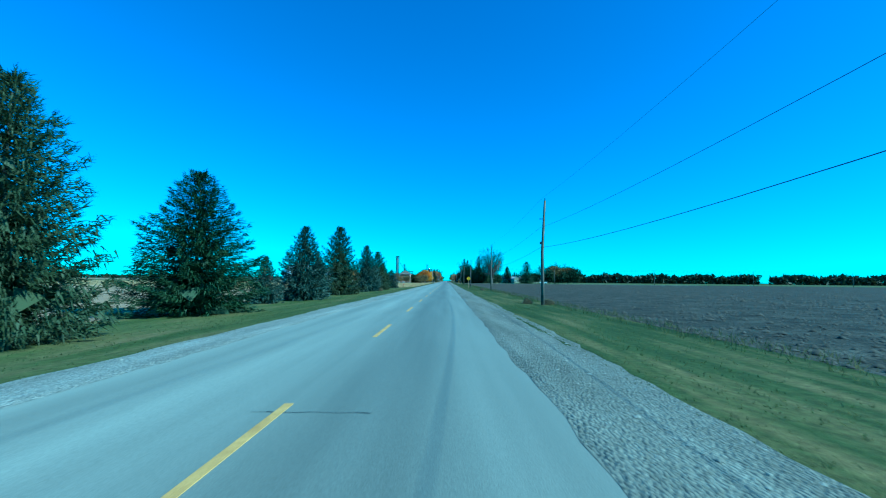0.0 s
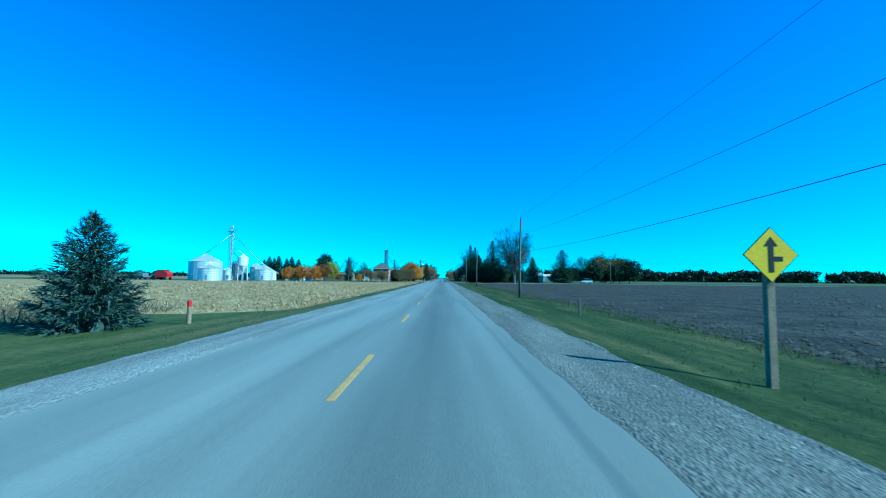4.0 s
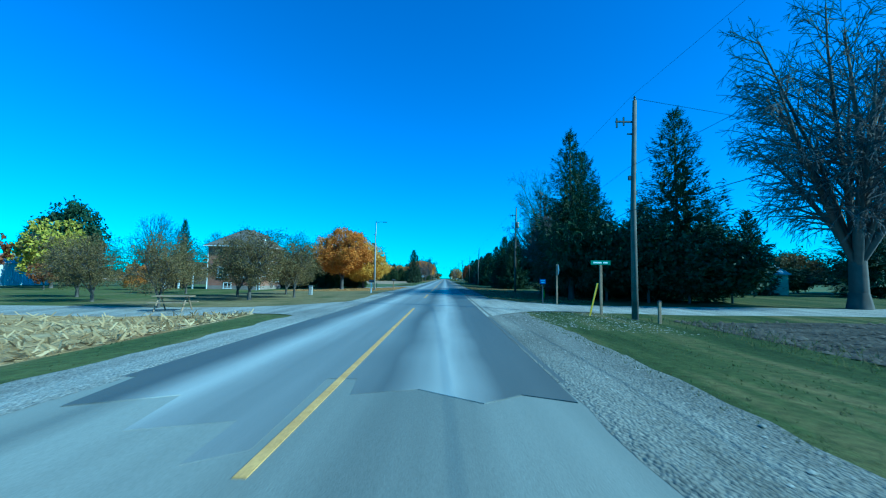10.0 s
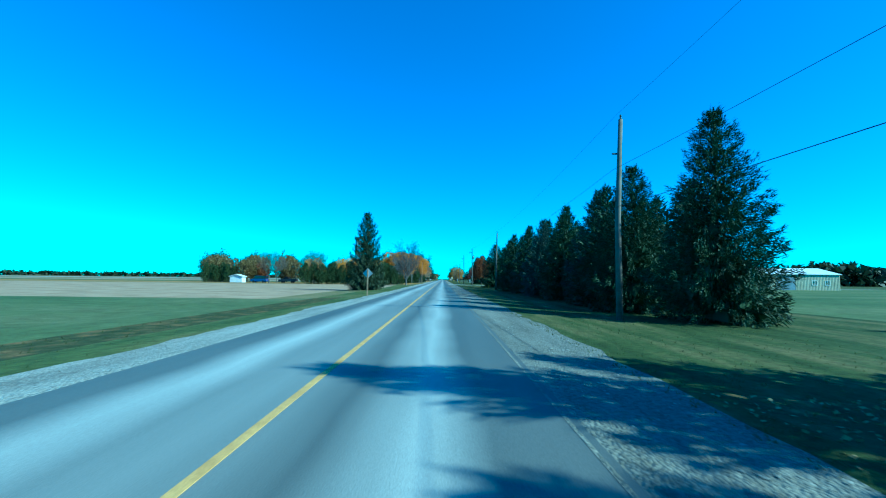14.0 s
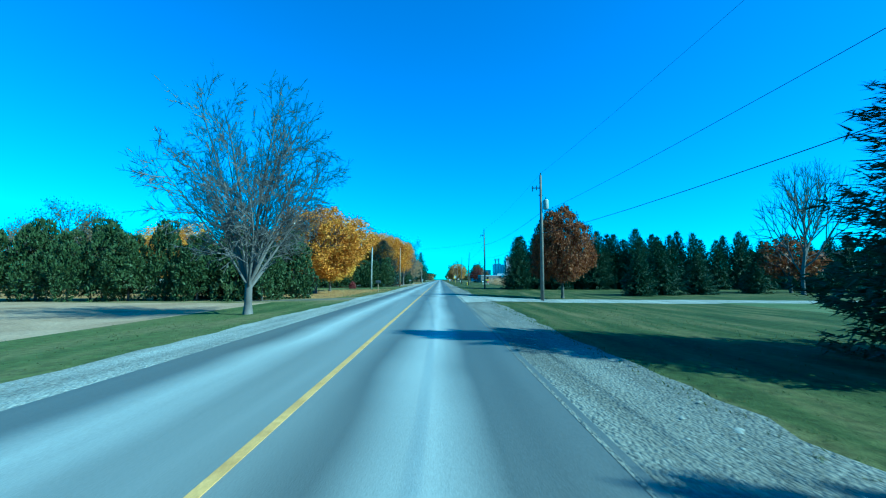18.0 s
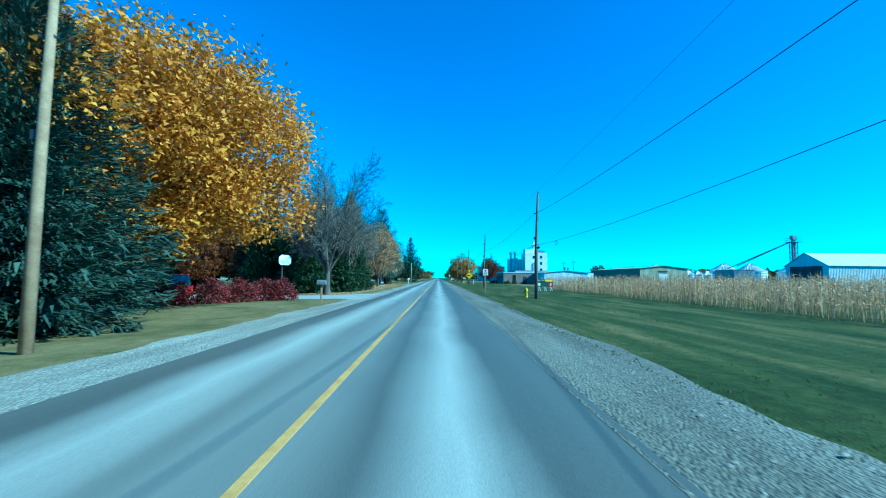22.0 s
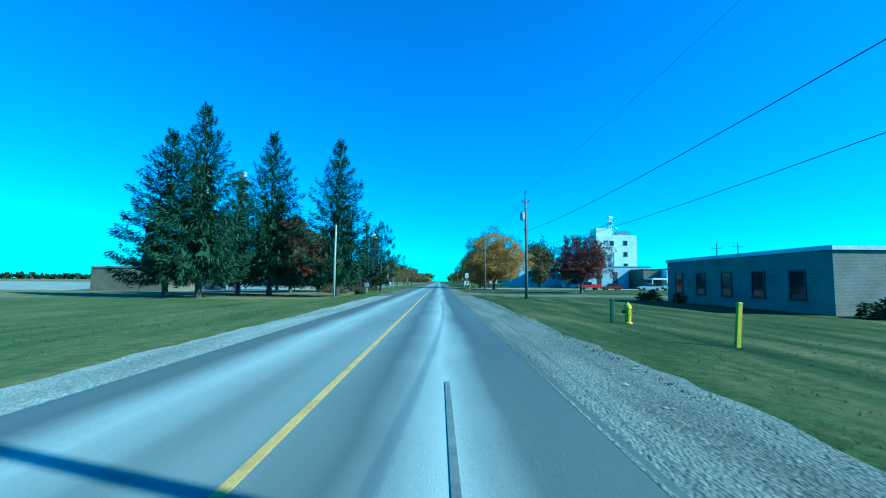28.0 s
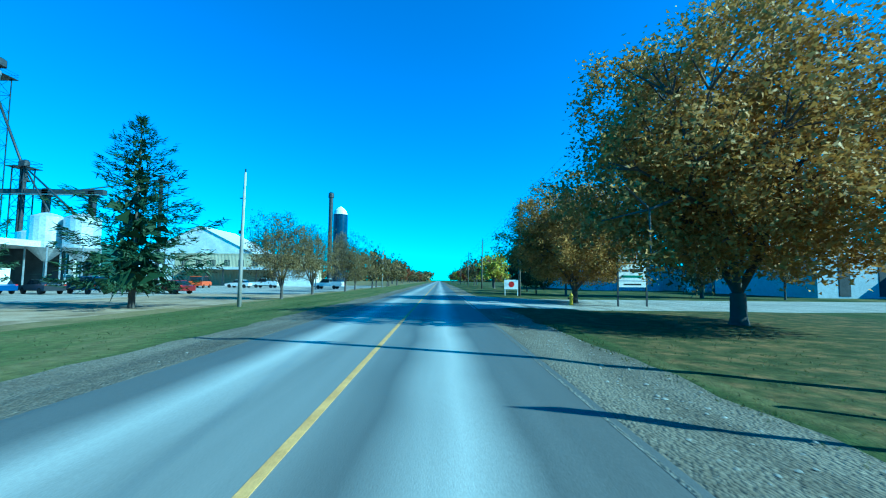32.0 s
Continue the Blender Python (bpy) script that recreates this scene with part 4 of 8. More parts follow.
def broad_kind(key, mat, seed, spread=0.75, depth=4, per=14, size=0.03, first=0.2, r0=0.028, puff=0.03, bark="bark", thin=0.0006, fill=0, low=0.2, tip_leaves=True, flat=0.0, leader=0, up=0.55, lobes=14, fan=None):
    """Model one kind of broadleaf tree, one metre high and one wide: limbs, and leaves in lumps over a dome."""
    r = np.random.default_rng(seed)
    segs, tips, sc = vase(r, first, r0, *fan) if fan else skeleton(r, spread, first, depth, 3, up, r0, leader)
    t = np.array([tuple(q * sc) for q in tips])
    width = 2 * np.percentile(np.hypot(t[:, 0], t[:, 1]), 97)
    grow = 0.8 if fill else 1.0
    crown = None
    if mat:
        c = [t * np.array([grow / width, grow / width, grow])] if tip_leaves else []
        if fill:
            nl = lobes
            ld = r.normal(0, 1, (nl * 6, 3))
            ld /= np.linalg.norm(ld, axis=1)[:, None]
            pick = [0]
            while len(pick) < nl:
                gap = np.min(np.linalg.norm(ld[:, None] - ld[pick][None], axis=2), axis=1)
                pick.append(int(np.argmax(gap)))
            ld = ld[pick] * r.uniform(0.5, 0.72, nl)[:, None]
            lr = r.uniform(0.30, 0.46, nl) * (14 / nl) ** 0.33
            k = r.integers(0, nl, fill)
            d = r.normal(0, 1, (fill, 3))
            d /= np.linalg.norm(d, axis=1)[:, None]
            p = ld[k] + d * (lr[k] * r.uniform(0.45, 1, fill) ** 0.4)[:, None]
            z = np.where(p[:, 2] > 0, p[:, 2] * 0.62, p[:, 2] * 0.38) * (0.96 - low)
            if flat:
                z = np.round(z / flat) * flat + r.normal(0, 0.012, fill)
            c.append(np.stack([p[:, 0] * 0.48, p[:, 1] * 0.48, low + (0.96 - low) * 0.38 + z], -1))
        c = np.concatenate(c)
        crown = quads("leaves_" + key, leaves(r, c, per, puff, size), M[mat])
    thick = [q for q in segs if mat or q[2] > r0 * 0.2]
    fine = [] if mat else [q for q in segs if q[2] <= r0 * 0.2]
    trunk = limbs_mesh("trunk_" + key, thick, M[bark], sc, thin, width / grow if mat else width, grow)
    twig = limbs_mesh("twigs_" + key, fine, M["bark_twig"], sc, thin, width, 1.0) if fine else None
    BROAD[key] = (trunk, crown or twig, key)


def broadleaf(key, x, y, h, w, turn, label, name="maple_tree", group="broadleaf trees"):
    trunk, crown, _ = BROAD[key]
    ob = thing(name, x, y, gz(x, y) - 0.05, turn, label, "tree", group)
    part("trunk", trunk, None, ob).scale = (w, w, h)
    if crown:
        part("crown", crown, None, ob).scale = (w, w, h)
    return ob


broad_kind("orange", "orange", 11, 0.8, 4, 40, 0.0145, 0.2, 0.026, fill=1300, puff=0.02, tip_leaves=False, lobes=22)
broad_kind("golden", "gold_orange", 52, 0.8, 4, 40, 0.0145, 0.2, 0.026, fill=1300, puff=0.02, tip_leaves=False, low=0.12, lobes=22)
broad_kind("far_orange", "orange", 28, 0.8, 3, 24, 0.023, 0.16, 0.026, fill=560, puff=0.025, tip_leaves=False, low=0.08)
broad_kind("gold", "gold", 12, 0.8, 4, 36, 0.0142, 0.2, 0.026, fill=1550, puff=0.02, tip_leaves=False, low=0.12, lobes=22)
broad_kind("yellow_green", "yellow_green", 13, 0.8, 4, 12, 0.034, 0.18, 0.026, fill=440, puff=0.022, tip_leaves=False, low=0.12)
broad_kind("rust", "rust", 14, 0.75, 4, 34, 0.017, 0.16, 0.026, fill=1200, puff=0.018, tip_leaves=False, low=0.13, lobes=20)
broad_kind("maroon", "maroon", 15, 0.85, 4, 30, 0.0165, 0.2, 0.024, fill=760, puff=0.022, tip_leaves=False, flat=0.09, low=0.16, lobes=16)
broad_kind("tan", "tan", 16, 0.85, 4, 26, 0.0105, 0.14, 0.024, fill=620, puff=0.016, low=0.15, lobes=22)
broad_kind("orchard", "brown_green", 17, 0.9, 4, 24, 0.0115, 0.13, 0.03, fill=420, puff=0.022, low=0.14)
broad_kind("amber", "amber_green", 18, 0.95, 4, 60, 0.0098, 0.12, 0.03, fill=1100, puff=0.02, low=0.08, lobes=24)
broad_kind("locust", "gold_orange", 21, per=58, size=0.0098, first=0.2, r0=0.02, puff=0.024, thin=0.0008, fill=2000, low=0.16, tip_leaves=False, lobes=30, fan=(13, 0.95, 0.5, 12, 6, 0.2))
broad_kind("honey", "gold_orange", 29, 0.9, 4, 24, 0.0145, 0.2, 0.02, fill=700, puff=0.024, low=0.16, lobes=20)
broad_kind("grove", "brown_green", 23, 0.8, 4, 12, 0.032, 0.1, 0.02, fill=330, puff=0.035, low=0.05)
broad_kind("street_rust", "rust", 25, 0.8, 3, 9, 0.056, 0.18, 0.026, fill=150, tip_leaves=False)
broad_kind("street_brown", "brown_green", 26, 0.8, 3, 8, 0.052, 0.18, 0.026, fill=150, tip_leaves=False)
broad_kind("street_gold", "yellow_green", 27, 0.8, 3, 9, 0.05, 0.18, 0.026, fill=190, tip_leaves=False)
broad_kind("bare", None, 19, 0.75, 5, 0, 0, 0.14, 0.02, thin=0.0011, leader=3, bark="bark_twig")
broad_kind("bare_wide", None, 20, first=0.14, r0=0.021, thin=0.0012, bark="bark_twig", fan=(17, 0.85, 0.2, 18, 10, 0.0))
broad_kind("bare_old", None, 30, first=0.17, r0=0.026, thin=0.001, fan=(13, 0.85, 0.12, 20, 11, 0.05))
broad_kind("bare_elm", None, 24, first=0.16, r0=0.03, thin=0.001, fan=(15, 0.66, 0.08, 22, 10, 0.35))
broad_kind("sparse", "brown_green", 22, 0.75, 5, 3, 0.015, 0.12, 0.018, puff=0.025, thin=0.0009, leader=3, up=1.0)

# ---- conifers along the left verge, open country ----
for kind, x, y, h, w, turn in (
    ("open", -12.0, 13.0, 8.6, 6.4, 10), ("fine", -13.2, 25.5, 8.7, 8.8, 60), ("blue", -14.3, 38.0, 4.2, 3.3, 20), ("blue", -13.0, 44.4, 7.7, 6.3, 100),
    ("blue", -14.7, 54.5, 5.6, 2.9, 170), ("open", -13.3, 60.0, 9.6, 6.9, 200), ("dense", -14.5, 68.0, 5.0, 4.0, 15), ("blue", -12.9, 78.0, 8.4, 6.0, 40),
    ("blue", -14.2, 85.7, 5.1, 3.9, 130), ("open", -12.7, 89.5, 8.0, 6.2, 75), ("dense", -14.7, 98.6, 4.6, 3.2, 20), ("dense", -13.5, 102.6, 6.1, 4.1, 220), ("young", -12.5, 110.4, 4.6, 4.3, 5)):
    conifer(kind, x, y, h, w, turn)
# farm and house plots on the left
for x, y, h, w, turn in ((-97, 330, 11.0, 7, 0), (-93, 327, 12.5, 7.5, 40), (-89.5, 325, 11.6, 7, 80), (-86, 322, 12.6, 7.5, 120), (-82.5, 324, 11.4, 7, 9), (-79, 322, 12.2, 7.5, 200), (-75.5, 322, 10.8, 7, 260)):
    conifer("belt", x, y, h, w, turn, group="windbreak behind the farm")
for kind, x, y, h, w, turn in (("pine", -53.4, 293, 12.6, 9.5, 0), ("dense", -45.3, 307, 11.7, 4.6, 70)):
    conifer(kind, x, y, h, w, turn, group="trees round the farmhouse")
for key, x, y, h, w, turn, lab in (
    ("far_orange", -62.5, 271.5, 6.2, 7, 10, "orange maple with a low round crown"), ("far_orange", -57, 272.5, 7.2, 8, 80, "orange maple with a low round crown"), ("far_orange", -52.5, 274, 7.2, 8, 150, "orange maple with a low round crown"),
    ("street_rust", -49.5, 277, 8.2, 6, 30, "rust-red maple beside the stubble field"), ("yellow_green", -47.5, 284, 9.0, 9.2, 60, "yellow-green maple beside the stubble field"), ("street_rust", -43.7, 279, 3.4, 3.4, 20, "small orange-red ornamental tree"),
    ("far_orange", -35, 281, 3.5, 3.2, 0, "small orange ornamental tree")):
    broadleaf(key, x, y, h, w, turn, lab)
broadleaf("bare", -43, 296, 11.5, 9, 40, "bare tree behind the maples", "bare_tree")
broadleaf("bare", -37, 302, 9.5, 6, 140, "bare tree beside a dark spruce", "bare_tree")
for x, y, h, w, turn in ((-27.0, 264, 5.0, 5.2, 0), (-21.7, 259, 4.8, 4.6, 50), (-14.3, 254.5, 4.5, 3.9, 100), (-13.1, 262.8, 5.8, 6.0, 150), (-16.5, 268, 5.2, 5.0, 200), (-14.5, 274, 4.5, 4.8, 250), (-11.2, 266.9, 5.9, 4.8, 300), (-24, 273, 5.4, 5.0, 20)):
    broadleaf("orchard", x, y, h * 1.06, w * 1.25, turn, "old orchard tree with thin brown-green leaves", "orchard_tree", "orchard trees before the brick house")
broadleaf("orange", -13.6, 293.5, 9.8, 10.2, 20, "orange maple with a full round crown")
broadleaf("gold", -11.8, 300.5, 8.4, 9.2, 70, "golden-yellow maple with low branches")
for k in range(12):
    conifer("belt" if k % 3 == 1 else "cedar", -30.0 + 1.25 * k, 301.5 - 0.25 * k + 0.7 * (k % 2), 5.6 + 0.5 * math.sin(k * 2.1), 3.4, 40 * k, "dark green cedar in a windbreak hedge", "cedar hedge beside the brick house")
for k in range(6):
    conifer("cedar", -16.5 + 1.7 * (k % 3), 303.5 + 1.6 * (k // 3), 2.3 + 0.3 * math.sin(k), 2.6, 40 * k, "low green cedar shrub", "cedar shrubs")
# ---- right side: ploughed field's edge to the side road ----
broadleaf("bare_elm", 29.2, 259.8, 23.0, 16.5, 110, "tall bare elm with a vase-shaped crown", "bare_tree")
conifer("giant", 21.7, 268.2, 17.0, 10.0, 0, "tall dark spruce behind the side road", "dark conifers at the corner")
conifer("giant_tier", 12.7, 269.2, 15.3, 8.4, 70, "tall dark spruce behind the side road", "dark conifers at the corner")
conifer("giant", 15.0, 273.0, 14.6, 7.5, 140, "tall dark spruce behind the side road", "dark conifers at the corner")
broadleaf("bare_old", 12.6, 277.2, 14.5, 8.4, 40, "many-stemmed bare tree before dark conifers", "bare_tree")
for x, y, h, w, turn in ((17.8, 265.5, 7.0, 6.4, 0), (15.2, 267.5, 6.8, 6.0, 50), (20.5, 264.5, 5.4, 6.6, 100), (24.5, 265.5, 5.2, 6.4, 150), (18.5, 276.0, 8.0, 7.5, 200), (14.0, 282.5, 8.6, 8.0, 30), (18.0, 281.0, 7.6, 7.0, 95), (26.5, 272.0, 7.5, 7, 10)):
    conifer("pine", x, y, h, w, turn, group="dark conifers at the corner")
# the giants are added, partly out of view, to shade the ground here
for kind, x, y, h, w, turn in (("giant", 23.0, 277.5, 10.5, 9, 0), ("giant", 26.0, 284.0, 11, 9, 60), ("giant", 20.5, 285.5, 10.0, 8, 120), ("lofty", 17.8, 290.5, 11.5, 7.6, 200), ("giant", 31, 279, 11, 9, 240), ("giant", 17.5, 284.5, 12.0, 8.5, 75), ("giant", 13.8, 277.8, 10.5, 7.0, 155), ("giant", 22.0, 289.5, 11.0, 8.5, 15), ("giant", 16.5, 273.5, 11.0, 8.0, 310)):
    conifer(kind, x, y, h, w, turn, "dark conifer filling out the shade behind the side road", "dark conifers at the corner")
broadleaf("sparse", 15.0, 285.0, 11.0, 8.0, 190, "thin bare tree among dark pines", "bare_tree")
conifer("giant", 54.5, 283.5, 14.6, 13.0, 0, "dark spruce beside a bungalow", "trees round the bungalow")
conifer("belt", 42.5, 289, 11.5, 7.5, 80, "dark spruce beside a bungalow", "trees round the bungalow")
for k, (x, y, h, w, turn) in enumerate(((66, 292, 13.5, 10, 0), (76, 294, 17, 13, 60), (85, 296, 16, 12, 140), (58, 300, 9, 9, 33), (80, 300, 15, 12, 200))):
    broadleaf("sparse" if k == 0 else "grove", x, y, h * 0.9, w * 1.1, turn, "tall tree with thinning brown-green leaves", "broadleaf_tree", "grove beside the bungalow")
for x, y, h, w, turn in ((62, 292, 7.5, 9, 0), (71, 290, 9.5, 11, 60), (80, 291, 9.0, 12, 120), (88, 292, 11, 13, 10), (54, 296, 4, 6, 20), (36, 285, 6, 6, 77)):
    conifer("pine", x, y, h, w, turn, group="trees round the bungalow")
# ---- spruce belt on the right ----
belt = [(13.6, 305.4, 9.2, 5.4), (14.6, 309.3, 8.9, 4.6), (12.3, 311.6, 7.6, 4.2), (14.2, 314.6, 9.2, 4.8), (13.6, 318.0, 10.3, 5.4), (14.8, 320.2, 8.5, 4.8),
        (13.9, 334.8, 9.6, 5.8), (12.6, 340.2, 8.4, 4.8), (12.9, 345.0, 8.2, 4.6), (14.0, 349.5, 8.9, 4.8), (12.4, 353.6, 7.6, 4.4), (13.8, 357.5, 9.0, 4.8), (12.5, 361.8, 8.2, 4.4), (14.0, 366.0, 8.8, 4.8), (12.6, 370.4, 8.0, 4.6),
        (13.6, 374.6, 9.2, 4.8), (12.3, 379.4, 8.4, 4.8), (14.2, 383.5, 8.6, 4.6), (13.4, 388.0, 7.6, 4.2), (13.7, 392.5, 8.9, 5.6), (14.8, 397.2, 8.8, 5.2), (12.8, 405.8, 9.1, 7.6), (14.7, 407.0, 8.6, 6.4)]
for k, (x, y, h, w) in enumerate(belt):
    w *= 1.0 if k > 16 else 1.05 if k == 6 else 1.2
    conifer("fine" if k in (0, 6, 7, 18, 19, 20, 21, 22) else "dense" if k % 3 else "blue", x, y, h, w, 53 * k, "dark spruce in a windbreak row beside the road", "spruce windbreak")
    if 7 <= k <= 15:
        conifer("belt", x + 4.2, y + 1.5, h * 0.95, w, 31 * k, "dark spruce in a windbreak row beside the road", "spruce windbreak")
conifer("young", 20.5, 331.0, 2.2, 1.8, 0)
for x, y, h, w in ((22.7, 443.8, 4.6, 4.2), (31.5, 447.9, 4.5, 4.4), (41.7, 452.8, 4.0, 4.4), (52.3, 456.2, 3.6, 4.2), (26.3, 446.3, 6.0, 5.0)):
    conifer("dense", x, y, h, w, x * 7, "small dark spruce on the lawn", "young spruces on the lawn")
broadleaf("bare", 45, 449.3, 16.5, 11.5, 10, "bare tree with a few red leaves", "bare_tree")
broadleaf("street_rust", 49, 456, 8.5, 8, 50, "rust-red tree at the back of the lawn")
# ---- left: lone spruce, far farm, hedge, maples ----
conifer("open", -9.3, 377.6, 11.2, 6.2, 30, "tall spruce with hanging branches beside the road", "conifers along the road")
broadleaf("grove", -125.0, 555.0, 18.0, 20.0, 0, "broad brown tree beyond the fields", "broadleaf_tree", "trees round the far garden")
for key, x, y, h, w, turn, lab in (("grove", -60.5, 452, 9.2, 8.5, 0, "brown-green tree beside a garden shed"), ("street_rust", -56, 453, 7.2, 5.2, 40, "rust-red tree beside a garden shed"), ("street_brown", -70, 462, 9.5, 9, 80, "brown tree in the far garden"), ("street_brown", -48, 460, 9.0, 8, 120, "brown tree in the far garden"), ("honey", -42, 462, 9.5, 9, 20, "pale orange tree in the far garden"), ("grove", -80, 470, 11, 11, 10, "brown-green tree in the far garden"), ("grove", -53, 466, 11.5, 10, 200, "brown-green tree in the far garden"), ("grove", -65, 470, 12, 11, 130, "brown-green tree in the far garden"), ("orchard", -46, 468, 11, 9, 70, "brown tree in the far garden")):
    broadleaf(key, x, y, h, w, turn, lab, "broadleaf_tree", "trees round the far garden")
broadleaf("bare", -51.0, 452.0, 9.5, 7.0, 0, "bare tree in the far garden", "bare_tree")
for k in range(6):
    conifer("cedar", -72.0 + 1.7 * k, 449 + 0.6 * (k % 2), 6.2 - 0.5 * (k % 3), 3.2, 33 * k, "green cedar beside a garden shed", "cedars in the far garden")
for k in range(11):
    conifer("cedar" if k % 2 else "cedar_round", -34.3 + 2.2 * k + 0.3 * math.sin(k * 5.1), 428.0 + 0.35 * k + 0.5 * (k % 2), 5.7 + 0.5 * math.sin(k * 2.9), 3.9 + 0.4 * math.sin(k * 4.3), 77 * k, "dark green cedar in a tall hedge", "tall cedar hedge")
for key, x, y, h, w, turn, lab in (("sparse", -36, 442, 9.5, 9, 0, "thin tree behind the hedge"), ("honey", -27, 446, 9.0, 10, 40, "pale orange tree behind the hedge"), ("orchard", -20, 443, 8.5, 8, 20, "thin brown tree behind the hedge"), ("sparse", -47, 436, 9, 8, 120, "thin tree behind the hedge"), ("orchard", -31, 450, 9, 9, 200, "thin brown tree behind the hedge")):
    broadleaf(key, x, y, h, w, turn, lab, "broadleaf_tree", "trees behind the hedge")
broadleaf("bare_wide", -7.05, 417.8, 11.0, 8.2, 30, "bare broad-crowned tree on the verge", "bare_tree")
conifer("cedar_fine", -10.9, 435.0, 5.9, 4.1, 0, "tall pointed cedar beside the drive", "cedars beside the drive")
conifer("cedar_fine", -13.4, 434.4, 5.9, 4.0, 70, "tall pointed cedar beside the drive", "cedars beside the drive")
conifer("cedar_fine", -16.0, 434.8, 5.2, 4.2, 140, "tall pointed cedar beside the drive", "cedars beside the drive")
conifer("cedar_fine", -19.0, 435.2, 5.4, 4.2, 210, "tall pointed cedar beside the drive", "cedars beside the drive")
broadleaf("golden", -12.6, 447.0, 11.3, 13.4, 100, "broad golden-orange maple with a dense dome of leaves")
broadleaf("gold", -13.4, 457.0, 10.4, 7.6, 200, "golden maple with leaves fallen round it")
for k in range(9):
    conifer("belt", -43.0 + 2.0 * k, 474.5 + 0.4 * k, 6.0 + 0.4 * math.sin(k), 4.2, 29 * k, "dark green conifer at the back of the lawn", "cedar hedge by the lawn")
for k in range(10):
    conifer("cedar_round" if k % 2 else "cedar", -25.0 + 1.72 * k + 0.3 * math.sin(k * 3.7), 477.5 + 0.6 * k + 0.4 * (k % 2), 6.0 + 0.55 * math.sin(k * 2.3) - 0.06 * k, 4.6 + 0.4 * math.sin(k * 1.9), 69 * k, "dark green cedar in a long clipped hedge", "cedar hedge by the lawn")
conifer("pillar", -10.6, 490.4, 10.0, 8.2, 30, "narrow blue-grey spruce beside a pole", "conifers along the road")
conifer("giant", -18.3, 490.0, 11.3, 6.8, 0, "dark spruce behind the hedge", "conifers behind the hedge")
conifer("giant", -20.8, 488.0, 10.2, 6.4, 80, "dark spruce behind the hedge", "conifers behind the hedge")
broadleaf("honey", -24, 486, 10.4, 8, 60, "pale orange tree behind the hedge")
broadleaf("locust", -12.0, 496.4, 14.2, 17.0, 10, "tall orange honey locust over the verge", "locust_tree")
broadleaf("rust", -22.5, 523, 7.5, 7.6, 15, "dull red tree behind the drive")
broadleaf("street_rust", -28, 527, 8.5, 9, 95, "dull red tree behind the drive")
broadleaf("honey", -32, 535, 12.5, 10, 30, "amber tree behind the yard")
for kind, x, y, h, w, turn in (("pine", -24, 504, 7.5, 7, 0), ("belt", -28, 512, 10, 7, 60), ("belt", -25, 524, 11, 7.5, 180), ("belt", -31, 503, 10.5, 7, 240), ("pine", -31, 519, 8, 8, 30)):
    conifer(kind, x, y, h, w, turn, "dark conifer behind the drive", "dark conifers behind the drive")
# ---- left: dark grove with bare trees ----
broadleaf("bare_old", -8.6, 517.0, 14.4, 10.0, 70, "tall bare maple with pale bark beside a drive", "bare_tree")
broadleaf("bare_old", -12.9, 537.5, 14.2, 10.5, 160, "twin-stemmed bare tree with pale bark", "bare_tree")
broadleaf("bare_old", -12.6, 543.8, 13.6, 11.0, 250, "bare tree with pale bark leaning from the yard", "bare_tree")
broadleaf("sparse", -15.5, 541.0, 10.5, 8.5, 40, "nearly bare tree with few brown leaves", "bare_tree")
broadleaf("sparse", -8.4, 526.0, 9.8, 7.5, 200, "nearly bare tree with few brown leaves", "bare_tree")
broadleaf("sparse", -12.4, 527.0, 12.0, 9.5, 100, "nearly bare tree with few brown leaves", "bare_tree")
for x, y, h, w, turn in ((-16.4, 523, 10.4, 6.6, 0), (-11.6, 521.6, 8.8, 5.4, 30), (-10.9, 525.2, 10.2, 5.8, 60), (-9.6, 530.2, 11.6, 5.6, 120), (-10.2, 533.8, 12.4, 5.4, 180), (-14.6, 527.5, 11.0, 6.6, 20), (-14.8, 533.5, 10.0, 6.2, 240)):
    conifer("fine" if x > -10.5 else "dense", x, y, h, w, turn, "dark spruce in the shade of bare trees", "dark grove")
conifer("belt", -18.5, 529.5, 10.5, 7.0, 20, "dark spruce in the shade of bare trees", "dark grove")
for key, x, y, h, w, turn in (("rust", -30.5, 524.5, 9.5, 9.5, 130), ("street_brown", -36.0, 529.0, 10.0, 11.0, 20), ("grove", -42.0, 534.0, 11.0, 12.0, 80), ("grove", -49.0, 540.0, 11.5, 13.0, 200), ("grove", -23.5, 533.0, 10.5, 9.5, 300)):
    broadleaf(key, x, y, h, w, turn, "dull brown-red tree behind the drive", "broadleaf_tree", "trees behind the yard")
broadleaf("rust", -26.5, 529, 8.0, 8.0, 75, "dull red tree behind the drive")
for x, y, h in ((-7.6, 524.5, 2.4), (-7.2, 533.5, 2.2), (-9.0, 536.0, 2.0), (-12, 540, 1.6), (-11.6, 520.5, 2.2), (-10.4, 522.5, 2.8), (-7.3, 527.6, 2.4), (-15, 520, 2.4), (-7.2, 530.6, 2.2)):
    conifer("belt", x - 1.4, y, h * 1.7, 3.8, x * 31, "low dark spruce under bare trees", "dark grove")
broadleaf("tan", -9.2, 553.6, 12.8, 12.0, 20, "tree with pale dry tan leaves")
broadleaf("tan", -13.0, 562.0, 9.0, 9.0, 130, "tree with pale dry tan leaves")
broadleaf("sparse", -14.5, 547.5, 9.5, 8.5, 220, "nearly bare tree in the yard", "bare_tree")
